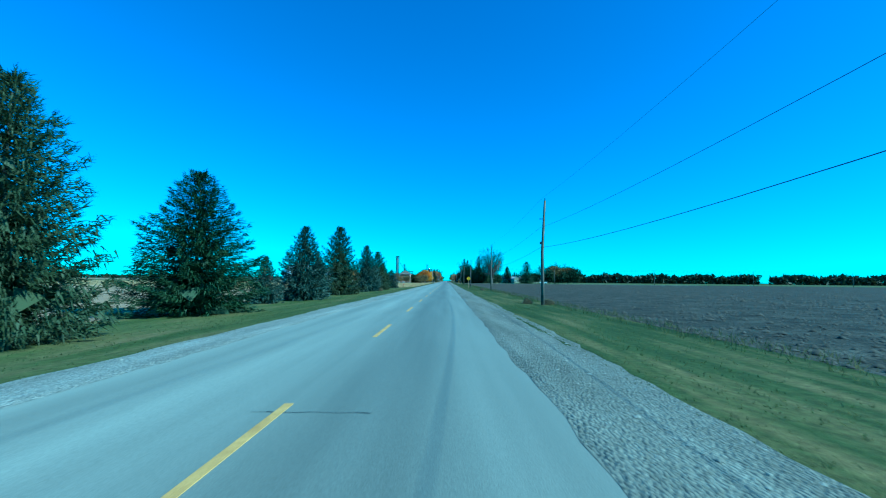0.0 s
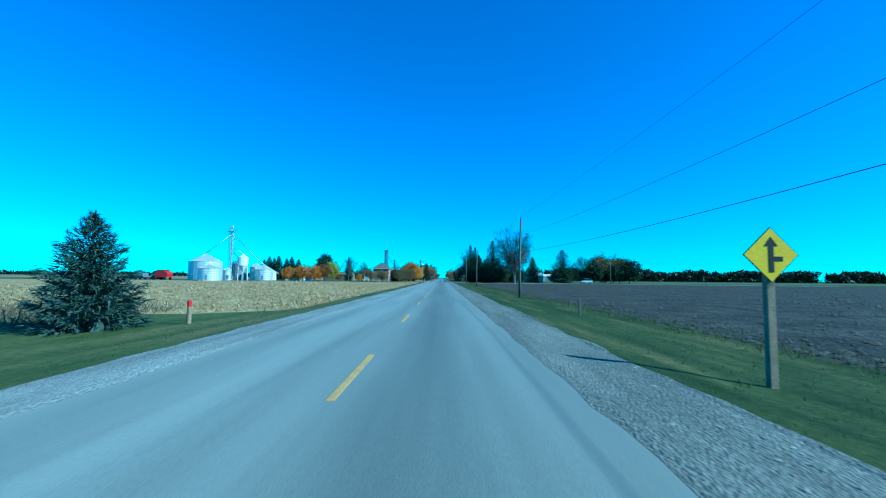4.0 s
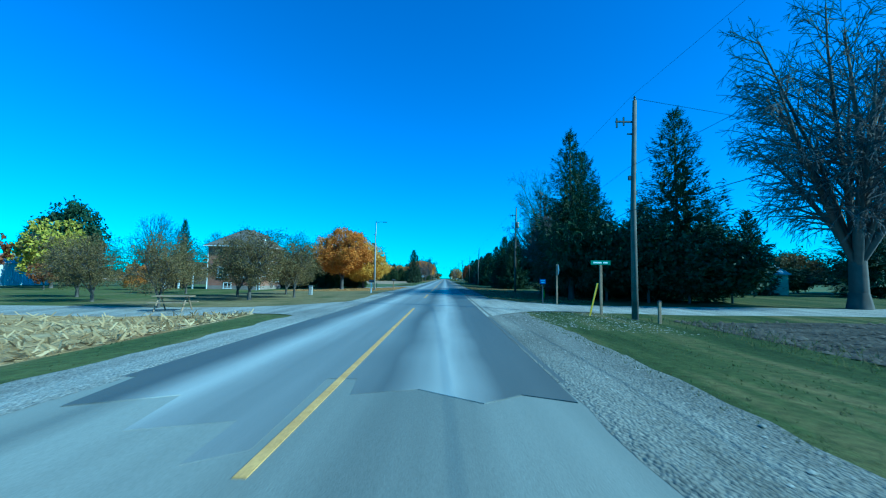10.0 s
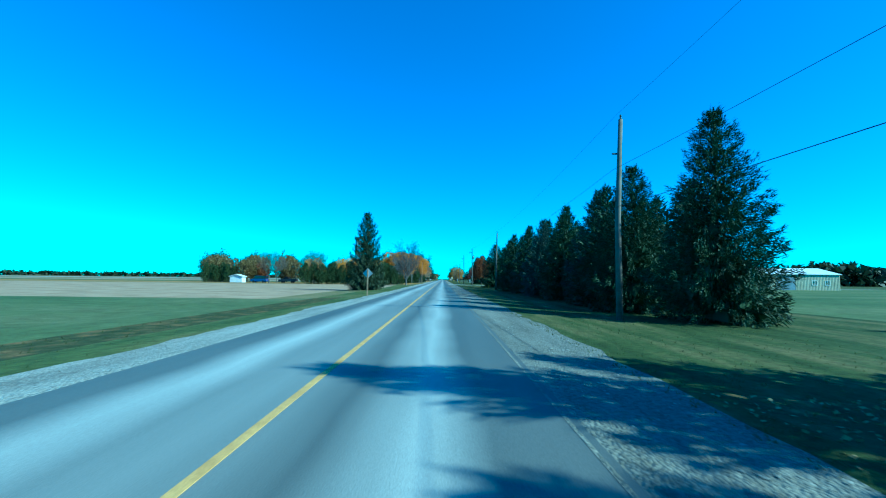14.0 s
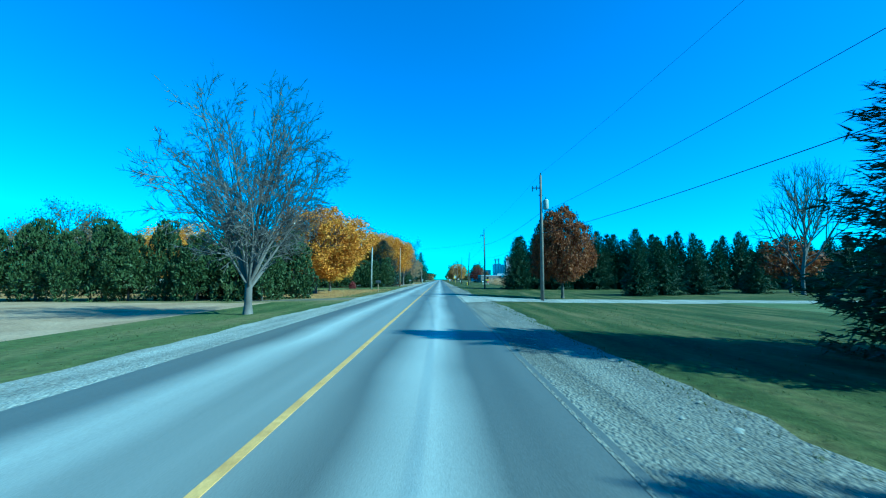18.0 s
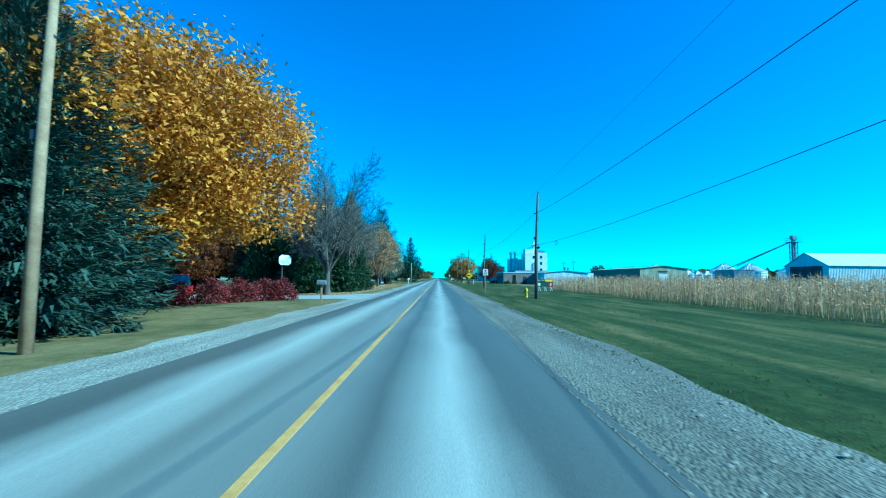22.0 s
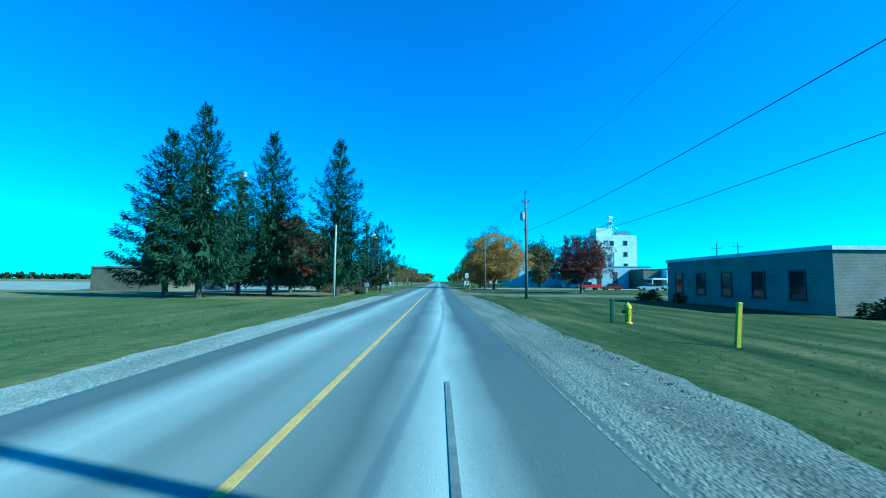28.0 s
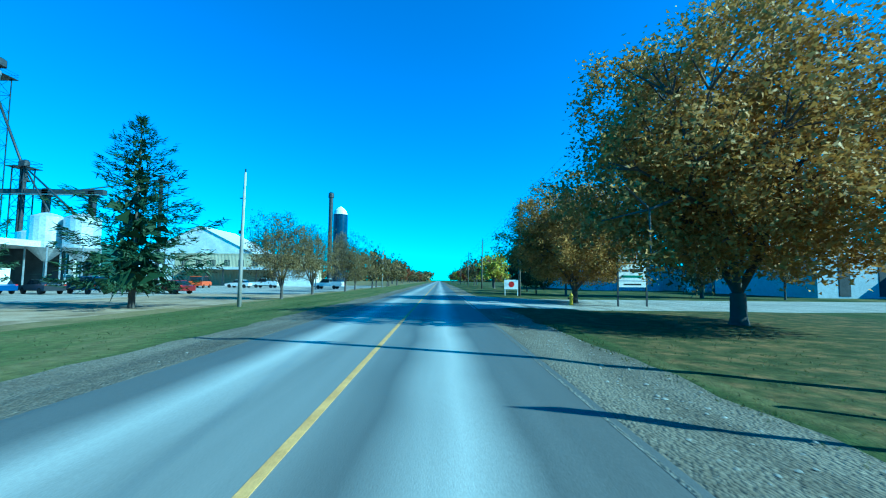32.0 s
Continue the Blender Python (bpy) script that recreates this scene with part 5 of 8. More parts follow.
for key, x, y, h, w, turn in (("street_brown", -22, 567, 8, 8, 0), ("street_brown", -26, 575, 9, 9, 50), ("grove", -33, 566, 10, 10, 90), ("street_gold", -17, 566.5, 5, 5, 20), ("grove", -38, 578, 11, 11, 10), ("street_brown", -19, 583, 7, 7, 130), ("grove", -45, 560, 11, 12, 33), ("street_brown", -21, 542, 9, 9, 70), ("grove", -30, 548, 11, 11, 120), ("grove", -23.5, 556.5, 9.5, 10, 45), ("grove", -30.5, 560.5, 10, 11, 15), ("street_brown", -27.0, 555.0, 6.5, 7, 200)):
    broadleaf(key, x, y, h, w, turn, "thinning autumn tree behind the yard", "broadleaf_tree", "trees behind the yard")
for x, y, h in ((-14.5, 557.5, 2.2), (-20.5, 558.5, 3.0), (-23.0, 561.0, 3.4), (-16.2, 551.0, 2.0), (-13.2, 566.5, 1.6), (-21.0, 586.0, 2.0)):
    conifer("cedar", x, y, h, 2.4, x * 23, "low dark evergreen shrub", "yard shrubs")
broadleaf("gold", -21.5, 590.0, 9.0, 7.0, 0, "golden maple behind spruces")
for kind, x, y, h, w, turn in (("veteran", -11.0, 570.4, 16.2, 9.4, 0), ("veteran", -11.2, 575.3, 13.8, 8.6, 70), ("veteran", -10.9, 580.0, 12.4, 8.0, 140), ("veteran", -11.6, 585.0, 9.5, 6.5, 200), ("blue", -13.8, 597.0, 3.6, 3.6, 0), ("dense", -11.8, 583.0, 5.0, 4.5, 30)):
    conifer(kind, x, y, h, w, turn, "tall grey-green spruce with a bare lower trunk" if kind == "veteran" else "")
for x, y, h, w, turn in ((-26.0, 637.0, 17.0, 11, 0), (-21.0, 634.0, 18.5, 10.0, 70), (-17.0, 640.5, 18.0, 10.0, 140), (-9.2, 638.5, 16.6, 8.6, 210), (-22.5, 645.0, 14.0, 8, 33)):
    conifer("giant_tier", x, y, h, w, turn, "tall dark spruce in front of the mill", "tall spruces in front of the mill")
for kind, x, y, h, w, turn in (("airy", -15.8, 661.0, 9.9, 7.4, 0), ("airy", -13.0, 661.6, 11.0, 7.6, 80), ("lofty", -7.6, 659.8, 10.7, 5.8, 160), ("giant_tier", -25.8, 666.0, 17.0, 7.0, 240), ("tier", -35.2, 696.4, 12.4, 7.2, 20), ("tier", -36.0, 701.4, 12.0, 7.2, 110), ("tier", -15.9, 692.0, 11.0, 9.0, 45), ("airy", -28.5, 688.0, 10.6, 6.4, 300)):
    conifer(kind, x, y, h, w, turn, group="conifers in front of the mill")
for x, y, h, w in ((-16.6, 657.5, 5.5, 6.0), (-13.4, 659.0, 5.0, 5.5), (-19.5, 656.0, 5.0, 5.5)):
    conifer("pine", x, y, h, w, x * 17, "dark bushy pine under tall conifers", "conifers in front of the mill")
broadleaf("rust", -19.4, 654.0, 11.6, 12.0, 40, "rust-brown maple with a dense round crown")
# ---- right: village ----
broadleaf("rust", 12.5, 436.4, 9.0, 6.6, 10, "dark rust-red maple on the lawn beside the drive")
for k, (dy, h, w) in enumerate(((0.0, 9.8, 6.4), (1.2, 10.6, 6.6), (0.4, 11.6, 7.0), (1.6, 10.4, 6.2), (0.6, 11.2, 6.8), (1.8, 10.8, 6.6), (0.5, 11.8, 7.0), (1.5, 10.9, 6.6))):
    conifer("fine", 14.6 + 3.5 * k, 470.0 + 0.3 * k + dy, h * 0.9, w * 0.95, 41 * k, "dark spruce in a dense windbreak across the lawn", "spruce windbreak by the lawn")
for k in range(9):
    conifer("belt", 16.0 + 3.2 * k, 474.4 + 0.3 * k, 9.4 + 0.7 * math.sin(k * 2.7), 6.6, 67 * k, "dark spruce in a dense windbreak across the lawn", "spruce windbreak by the lawn")
broadleaf("amber", 13.0, 684.6, 14.0, 16.2, 60, "big maple with amber and green leaves beside a drive")
broadleaf("amber", 11.6, 700.5, 10.6, 13.2, 150, "maple with amber and green leaves")
broadleaf("maroon", 23.3, 659.8, 9.4, 10.8, 10, "maroon maple with flat open tiers")
broadleaf("grove", 29.5, 713.8, 15.6, 10.6, 40, "thinning brown tree beside the white mill", "broadleaf_tree")
broadleaf("orchard", 36.0, 710.7, 9.4, 5.2, 100, "small brown tree in front of the mill", "broadleaf_tree")
broadleaf("sparse", 15.5, 716.0, 10.5, 7.0, 140, "nearly bare tree beside the road", "bare_tree")
conifer("pine", 13.5, 722.0, 6.5, 6.0, 0, "dark shrub-like pine beside the road", "conifers along the road")
conifer("pine", 15.0, 735.0, 8.0, 7.0, 60, "dark shrub-like pine beside the road", "conifers along the road")
for k in range(10):
    broadleaf("orchard" if k < 4 else "street_brown", -11.8 - 1.0 * (k % 2), 703.6 + 12.0 * k, 8.2 + 0.6 * (k % 3), 7.4, 40 * k, "brown-leaved street tree in a row", "street_tree", "row of street trees")
for k in range(14):
    broadleaf(("street_gold", "street_rust", "street_brown")[k % 3], 13 + 3 * (k % 2), 760 + 26 * k, 8.5 + (k % 3), 9, 50 * k, "autumn street tree far down the road", "street_tree", "far street trees")
    broadleaf(("street_brown", "street_brown", "street_rust")[k % 3], -17 - 3 * (k % 2), 835 + 24 * k, 9 + (k % 3), 9, 70 * k, "autumn street tree far down the road", "street_tree", "far street trees")
for key, x, y, h in (("street_rust", 92, 660, 11), ("street_rust", 70, 700, 9), ("bare", 125, 690, 11), ("bare", 60, 690, 9)):
    broadleaf(key, x, y + 60, h, h * 1.0, x, "tree behind the factory roofs", "broadleaf_tree", "trees behind the factory")

# ---- poles and lines ----
POLES = [(9.7, -6.0, 9.2, 0), (9.9, 36.4, 8.9, 0), (10.9, 88.0, 9.3, 0), (9.5, 139.0, 8.4, 0), (9.7, 198.6, 8.6, 0), (10.0, 250.3, 10.1, 3), (10.95, 289.0, 11.4, 1), (9.5, 334.8, 9.0, 0), (10.2, 384.2, 9.2, 0), (9.6, 431.8, 9.9, 1), (9.3, 472.0, 10.2, 2), (9.3, 513.2, 8.6, 0), (9.4, 553.7, 9.2, 0), (9.4, 593.4, 9.1, 0), (9.9, 635.4, 10.4, 4), (9.9, 673.6, 10.9, 5), (9.9, 714.0, 10.5, 2), (9.9, 755.0, 10.0, 0), (9.9, 797.0, 10.0, 2), (9.9, 842.0, 10.0, 0)]


def utility_pole(x, y, h, fit, lean=0.0, mat="pole_wood", name="utility_pole", label="weathered wooden utility pole beside the road"):
    z = gz(x, y)
    ob = thing(name, x, y, z, 0, label, "utility pole", "roadside poles")
    s = Shape().tube([(0, 0, -0.3), (0, 0, h * 0.5), (lean, 0, h)], [0.15, 0.125, 0.095] if mat == "pole_wood" else [0.125, 0.105, 0.075], 10)
    part("pole", s, M[mat], ob, smooth=True)
    part("insulator", Shape().lathe([(0.02, 0), (0.05, 0.06), (0.035, 0.1), (0.055, 0.16), (0.03, 0.22)], 8, (lean, 0, h)), M["dark_metal"], ob)
    part("bracket", Shape().box(-0.22, 0.12, -0.03, 0.03, h - 1.62, h - 1.56), M["dark_metal"], ob)
    part("cable_clamp", Shape().box(-0.2, -0.09, -0.06, 0.06, h - 3.75, h - 3.55, 0.01), M["dark_metal"], ob)
    if fit in (1, 4):
        side = 1 if fit == 1 else -1
        can = part("transformer", Shape().lathe([(0.05, 0), (0.2, 0.03), (0.22, 0.1), (0.22, 0.72), (0.17, 0.82), (0.05, 0.84)], 14, (0.36 * side, 0, h - 2.75)), M["pole_pale"], ob, "grey oil transformer can", True)
        part("bushing", Shape().lathe([(0.03, 0), (0.045, 0.08), (0.025, 0.2)], 8, (0.36 * side, 0, h - 1.92)), M["dark_metal"], can)
    if fit in (1, 3, 2):
        part("cutout_arm", Shape().box(-0.75, 0.05, -0.035, 0.035, h - 1.05, h - 0.98).box(-0.72, -0.66, -0.03, 0.03, h - 1.3, h - 0.85).box(-0.4, -0.34, -0.03, 0.03, h - 1.2, h - 0.8), M["dark_metal"], ob)
    if fit == 5:
        part("cutout_arm", Shape().box(-0.05, 0.85, -0.035, 0.035, h - 2.05, h - 1.98).box(0.4, 0.46, -0.03, 0.03, h - 2.3, h - 1.85).box(0.76, 0.82, -0.03, 0.03, h - 2.35, h - 1.9), M["dark_metal"], ob)
    if fit in (4, 5, 6):
        aw = 1.0 if fit == 6 else 0.3
        arm = part("crossarm", Shape().box(-aw - 0.1, aw + 0.1, -0.05, 0.05, h - 1.0, h - 0.9, 0.01), M["post_wood"], ob)
        for k in (-aw, aw):
            part("insulator", Shape().lathe([(0.02, 0), (0.05, 0.05), (0.03, 0.1), (0.05, 0.14), (0.02, 0.2)], 8, (k, 0, h - 0.88)), M["dark_metal"], arm)
    return ob


LEAN = {1: 0.26, 7: 0.2, 9: -0.04, 10: -0.1, 13: 0.05, 14: -0.05, 15: -0.05}
CABLE_Y, CABLE_Z = (0, 199, 250, 289, 335, 384, 432, 472, 513, 553, 593, 635, 674, 900), (4.3, 4.3, 4.6, 4.9, 4.7, 4.8, 5.0, 5.1, 4.15, 4.1, 4.4, 4.75, 4.8, 5.2)
NEUTRAL_Z = (5.97, 6.03, 6.6, 6.6, 6.4, 6.5, 6.6, 7.4, 6.7, 6.1, 6.0, 6.3, 8.2, 8.3)
for k, (x, y, h, fit) in enumerate(POLES):
    utility_pole(x, y, h, fit, LEAN.get(k, 0.16))


def sag_line(name, ends, r, sag, label, n=12):
    """A line over its supports, one span after the other."""
    ob = thing(name, 0, 0, 0, 0, label, "cable")
    for (a, b) in zip(ends, ends[1:]):
        pts = []
        for k in range(n + 1):
            t = k / n
            pts.append((a[0] + (b[0] - a[0]) * t, a[1] + (b[1] - a[1]) * t, a[2] + (b[2] - a[2]) * t - sag * 4 * t * (1 - t)))
        part("span", Shape().tube(pts, r, 4, False), M["wire"], ob)
    return ob


tops = [(x, y, gz(x, y) + h + 0.2) for x, y, h, _ in POLES]
low_wire = [(9.6, -60, 6.3), *[(x - 0.2, y, float(np.interp(y, CABLE_Y, NEUTRAL_Z))) for x, y, z in tops]]
phone = [(9.5, -60, 4.5), *[(x - 0.15, y, float(np.interp(y, CABLE_Y, CABLE_Z))) for x, y, z in tops]]
sag_line("power_line", [(9.7, -60, 8.9), *tops], 0.006, 0.45, "thin power wire strung over the pole tops")
sag_line("neutral_line", low_wire[:11], 0.008, 0.5, "thin lower wire strung along the poles")
sag_line("neutral_line", low_wire[10:16], 0.014, 0.5, "black twisted wire strung along the poles")
sag_line("telephone_cable", phone[:11], 0.011, 0.55, "thick black telephone cable along the poles")
sag_line("neutral_line", low_wire[15:], 0.007, 0.4, "thin lower wire strung along the poles")
sag_line("telephone_cable", phone[10:16], 0.0095, 0.55, "black telephone cable along the poles")
sag_line("power_line", [(x + 0.3, y, z - 0.9) for x, y, z in tops[14:]], 0.011, 0.5, "thin power wire on the crossarms")
sag_line("power_line", [(x - 0.3, y, z - 0.9) for x, y, z in tops[14:]], 0.011, 0.5, "thin power wire on the crossarms")
for x, y, h in ((62.9, 688.0, 10.4), (67.7, 688.0, 10.8)):
    utility_pole(x, y, h, 6, 0.0, label="dark wooden yard pole with a crossarm")
# splice case and spare loop on the telephone cable
sc_ = thing("cable_splice", 9.17, 511.9, 3.9, 0, "black splice case hanging on the telephone cable", "splice case")
part("case", Shape().tube([(0, -0.26, 0), (0, -0.2, 0), (0, 0.2, 0), (0, 0.26, 0)], [0.03, 0.09, 0.09, 0.03], 10), M["wire"], sc_, smooth=True)
part("hanger", Shape().box(-0.015, 0.015, -0.02, 0.02, 0.05, 0.26), M["dark_metal"], sc_)
lo = thing("cable_loop", 9.17, 506.8, 3.86, 0, "spare loop of black cable tied to the line", "cable")
part("loop", Shape().tube([(0, 0.3 * math.cos(6.283 * k / 16), 0.15 * math.sin(6.283 * k / 16)) for k in range(15)], 0.018, 5), M["wire"], lo)
# service drops over the road
sag_line("service_cable", [(9.3, 472.0, 8.0), (-6.7, 487.0, 7.6)], 0.012, 0.5, "black service cable across the road")
# pale poles on the left
for x, y, h, arm in ((-7.8, 287.2, 8.9, 1), (-9.2, 466.0, 6.6, 0), (-6.7, 487.0, 8.0, 0), (-8.5, 634.4, 6.9, 0), (-10.6, 693.5, 8.1, 2), (-19.5, 740.0, 9.0, 2), (-11, 760.0, 8.5, 2)):
    ob = utility_pole(x, y, h, 0, 0.05, "post_wood" if y == 487.0 else "pole_pale", "pale_pole", "pale grey pole with a bracket on the verge")
    if arm == 1:
        a = part("lamp_arm", Shape().tube([(0, 0, h - 0.1), (0.6, 0, h + 0.12), (1.1, 0, h + 0.1)], 0.03, 6), M["metal"], ob)
        part("lamp_head", Shape().box(0.95, 1.5, -0.09, 0.09, h + 0.02, h + 0.14, 0.03), M["metal"], a)

# ---- building helpers ----


def brick_material(name, a, b, mortar):
    m, n, l, p = base_material(name, 0.9, 0, 0.2)
    co, br, mp = n.new("ShaderNodeTexCoord"), n.new("ShaderNodeTexBrick"), n.new("ShaderNodeVectorMath")
    sep, com = n.new("ShaderNodeSeparateXYZ"), n.new("ShaderNodeCombineXYZ")
    ad = n.new("ShaderNodeMath")
    l.new(co.outputs["Object"], sep.inputs[0])
    l.new(sep.outputs["X"], ad.inputs[0])
    l.new(sep.outputs["Y"], ad.inputs[1])
    l.new(ad.outputs[0], com.inputs["X"])
    l.new(sep.outputs["Z"], com.inputs["Y"])
    l.new(com.outputs[0], br.inputs["Vector"])
    br.inputs["Scale"].default_value, br.inputs["Mortar Size"].default_value = 1.0, 0.012
    br.inputs["Brick Width"].default_value, br.inputs["Row Height"].default_value = 0.21, 0.075
    br.inputs["Color1"].default_value, br.inputs["Color2"].default_value, br.inputs["Mortar"].default_value = (*a, 1), (*b, 1), (*mortar, 1)
    no, mx = n.new("ShaderNodeTexNoise"), n.new("ShaderNodeMixRGB")
    no.inputs["Scale"].default_value = 0.8
    mx.blend_type = "OVERLAY"
    mx.inputs["Fac"].default_value = 0.35
    l.new(co.outputs["Object"], no.inputs["Vector"])
    l.new(br.outputs["Color"], mx.inputs["Color1"])
    l.new(no.outputs["Fac"], mx.inputs["Color2"])
    l.new(mx.outputs["Color"], p.inputs["Base Color"])
    bp = n.new("ShaderNodeBump")
    bp.inputs["Strength"].default_value, bp.inputs["Distance"].default_value = 0.5, 0.01
    l.new(br.outputs["Fac"], bp.inputs["Height"])
    bp.invert = True
    l.new(bp.outputs["Normal"], p.inputs["Normal"])
    return m


M["brick"] = brick_material("red_brown_brick", (0.24, 0.085, 0.05), (0.34, 0.13, 0.075), (0.30, 0.24, 0.19))
M["brown_brick"] = brick_material("grey_brown_brick", (0.20, 0.15, 0.12), (0.27, 0.21, 0.17), (0.3, 0.28, 0.25))
M["shingle"] = surface("grey_brown_shingles", (0.10, 0.085, 0.075), (0.17, 0.145, 0.125), 1.0, 0.9, 0, 0.5, 14)
M["grey_roof"] = surface("pale_grey_roof", (0.25, 0.26, 0.27), (0.36, 0.37, 0.38), 0.8, 0.7, 0, 0.3, 10)
M["dark_roof"] = surface("dark_flat_roof", (0.04, 0.045, 0.05), (0.08, 0.085, 0.09), 0.8, 0.8, 0, 0.2, 10)
# white walls standing in shade: the bluish shade is put into the colour
M["shaded_clad"] = surface("shaded_white_cladding", (0.44, 0.49, 0.53), (0.54, 0.58, 0.62), 0.5, 0.6, 0, 0.05, 10)
M["white_clad"] = surface("white_corrugated_cladding", (0.62, 0.64, 0.66), (0.74, 0.75, 0.76), 0.4, 0.5, 0, 0.05, 6)
M["beige_clad"] = surface("beige_corrugated_cladding", (0.42, 0.37, 0.24), (0.52, 0.46, 0.31), 0.4, 0.55, 0, 0.05, 6)
M["brown_clad"] = surface("brown_corrugated_cladding", (0.15, 0.12, 0.085), (0.2, 0.165, 0.12), 0.4, 0.6, 0, 0.05, 6)
M["concrete"] = surface("pale_concrete", (0.42, 0.41, 0.39), (0.55, 0.54, 0.51), 0.6, 0.9, 0, 0.3, 16)
M["green_door"] = surface("dark_green_door", (0.03, 0.07, 0.05), (0.045, 0.09, 0.07), 1, 0.6, 0, 0.05)
M["bin_steel"] = surface("galvanised_bin_steel", (0.58, 0.6, 0.62), (0.72, 0.73, 0.74), 0.5, 0.42, 0.45, 0.08, 5)
M["bin_grey"] = surface("dull_grey_bin_steel", (0.2, 0.22, 0.24), (0.3, 0.32, 0.34), 0.5, 0.5, 0.4, 0.08, 5)
M["silo_blue"] = surface("dark_blue_glazed_silo", (0.015, 0.035, 0.08), (0.03, 0.06, 0.12), 1, 0.35, 0.1, 0.05)
gm_, gn_, gl_, gp_ = base_material("window_glass", 0.06, 0, 0.6)
gp_.inputs["Base Color"].default_value = (0.02, 0.025, 0.03, 1)
M["glass"] = gm_
for key, col in (("car_red", (0.42, 0.02, 0.02)), ("car_blue", (0.02, 0.06, 0.2)), ("car_white", (0.72, 0.73, 0.74)), ("car_dark", (0.03, 0.035, 0.045)), ("car_silver", (0.4, 0.42, 0.44)), ("car_maroon", (0.16, 0.015, 0.02)), ("car_orange", (0.6, 0.10, 0.02))):
    M[key] = surface(key + "_paint", col, tuple(c * 1.15 for c in col), 2, 0.3, 0.1, 0, 40, 0.5)


def ribbed(p0, p1, z0, top, step=0.32, deep=0.03):
    """A ribbed sheet wall from p0 to p1; top is a height, or a function of 0..1 along it."""
    s = Shape()
    a, b = Vector((*p0, 0)), Vector((*p1, 0))
    ln = (b - a).length
    n = max(4, int(ln / step) * 4)
    nrm = Vector(((b - a).y, -(b - a).x, 0)).normalized()
    v = []
    for k in range(n + 1):
        t = k / n
        q = a + (b - a) * t + nrm * (deep if k % 4 in (1, 2) else 0.0)
        h = top(t) if callable(top) else top
        v += [(q.x, q.y, z0), (q.x, q.y, h)]
    s.add(v, [(2 * k, 2 * k + 2, 2 * k + 3, 2 * k + 1) for k in range(n)])
    return s


def window(parent, face, u0, u1, z0, z1, at, frame_mat="white_paint", name="window", bars=1):
    """A window on a wall that faces -y ('y'), +x ('e') or -x ('w'), at that coordinate of the wall."""
    ob = new(name)
    ob.parent = parent

    def bx(s, a0, a1, b0, b1, d0, d1):
        if face == "y":
            s.box(a0, a1, at - d1, at - d0, b0, b1)
        elif face == "e":
            s.box(at + d0, at + d1, a0, a1, b0, b1)
        else:
            s.box(at - d1, at - d0, a0, a1, b0, b1)
        return s

    f = 0.09
    fr = Shape()
    bx(fr, u0 - f, u1 + f, z1, z1 + f, 0.0, 0.07)
    bx(fr, u0 - f, u0, z0, z1, 0.0, 0.07)
    bx(fr, u1, u1 + f, z0, z1, 0.0, 0.07)
    for k in range(bars):
        c = u0 + (u1 - u0) * (k + 1) / (bars + 1)
        bx(fr, c - 0.03, c + 0.03, z0, z1, 0.0, 0.06)
    part("frame", fr, M[frame_mat], ob)
    part("sill", bx(Shape(), u0 - f - 0.05, u1 + f + 0.05, z0 - 0.1, z0, 0.0, 0.13), M[frame_mat], ob)
    part("pane", bx(Shape(), u0, u1, z0, z1, 0.005, 0.03), M["glass"], ob)
    return ob


def door(parent, face, u0, u1, z0, z1, at, mat):
    s = Shape()
    t = Shape()
    for sh, a0, a1, b1, d in ((s, u0, u1, z1, 0.05), (t, u0 - 0.08, u1 + 0.08, z1 + 0.08, 0.03)):
        if face == "y":
            sh.box(a0, a1, at - d, at, z0, b1)
        elif face == "e":
            sh.box(at, at + d, a0, a1, z0, b1)
        else:
            sh.box(at - d, at, a0, a1, z0, b1)
    d = part("door", s, M[mat], parent)
    part("door_frame", t, M["dark_metal"], d)
    return d


def shed(name, x0, x1, y0, y1, eave, ridge, axis, wall, roof, label, ribs=True, category="building", over=0.3):
    """A building with a low gable roof; axis is the ridge's direction."""
    z = gz((x0 + x1) / 2, (y0 + y1) / 2) - 0.1
    ob = thing(name, 0, 0, 0, 0, label, category)
    gx = (lambda t: eave + (ridge - eave) * (1 - abs(2 * t - 1))) if axis == "y" else eave
    gy = (lambda t: eave + (ridge - eave) * (1 - abs(2 * t - 1))) if axis == "x" else eave
    for p0, p1, top in (((x0, y0), (x1, y0), gx), ((x1, y0), (x1, y1), gy), ((x1, y1), (x0, y1), gx), ((x0, y1), (x0, y0), gy)):
        part("wall", ribbed(p0, p1, z, top, 0.34 if ribs else 3.0, 0.035 if ribs else 0.0), M[wall], ob)
    o, th = over, 0.12
    if axis == "y":
        c = (x0 + x1) / 2
        k = (ridge - eave) / ((x1 - x0) / 2)
        for a, b in ((x0 - o, c), (x1 + o, c)):
            part("roof", Shape().prism([(a, eave - o * k + 0.02), (b, ridge + 0.02), (b, ridge + th), (a, eave - o * k + th)], "y", y0 - o, y1 + o), M[roof], ob)
    else:
        c = (y0 + y1) / 2
        k = (ridge - eave) / ((y1 - y0) / 2)
        for a, b in ((y0 - o, c), (y1 + o, c)):
            part("roof", Shape().prism([(a, eave - o * k + 0.02), (b, ridge + 0.02), (b, ridge + th), (a, eave - o * k + th)], "x", x0 - o, x1 + o), M[roof], ob)
    return ob


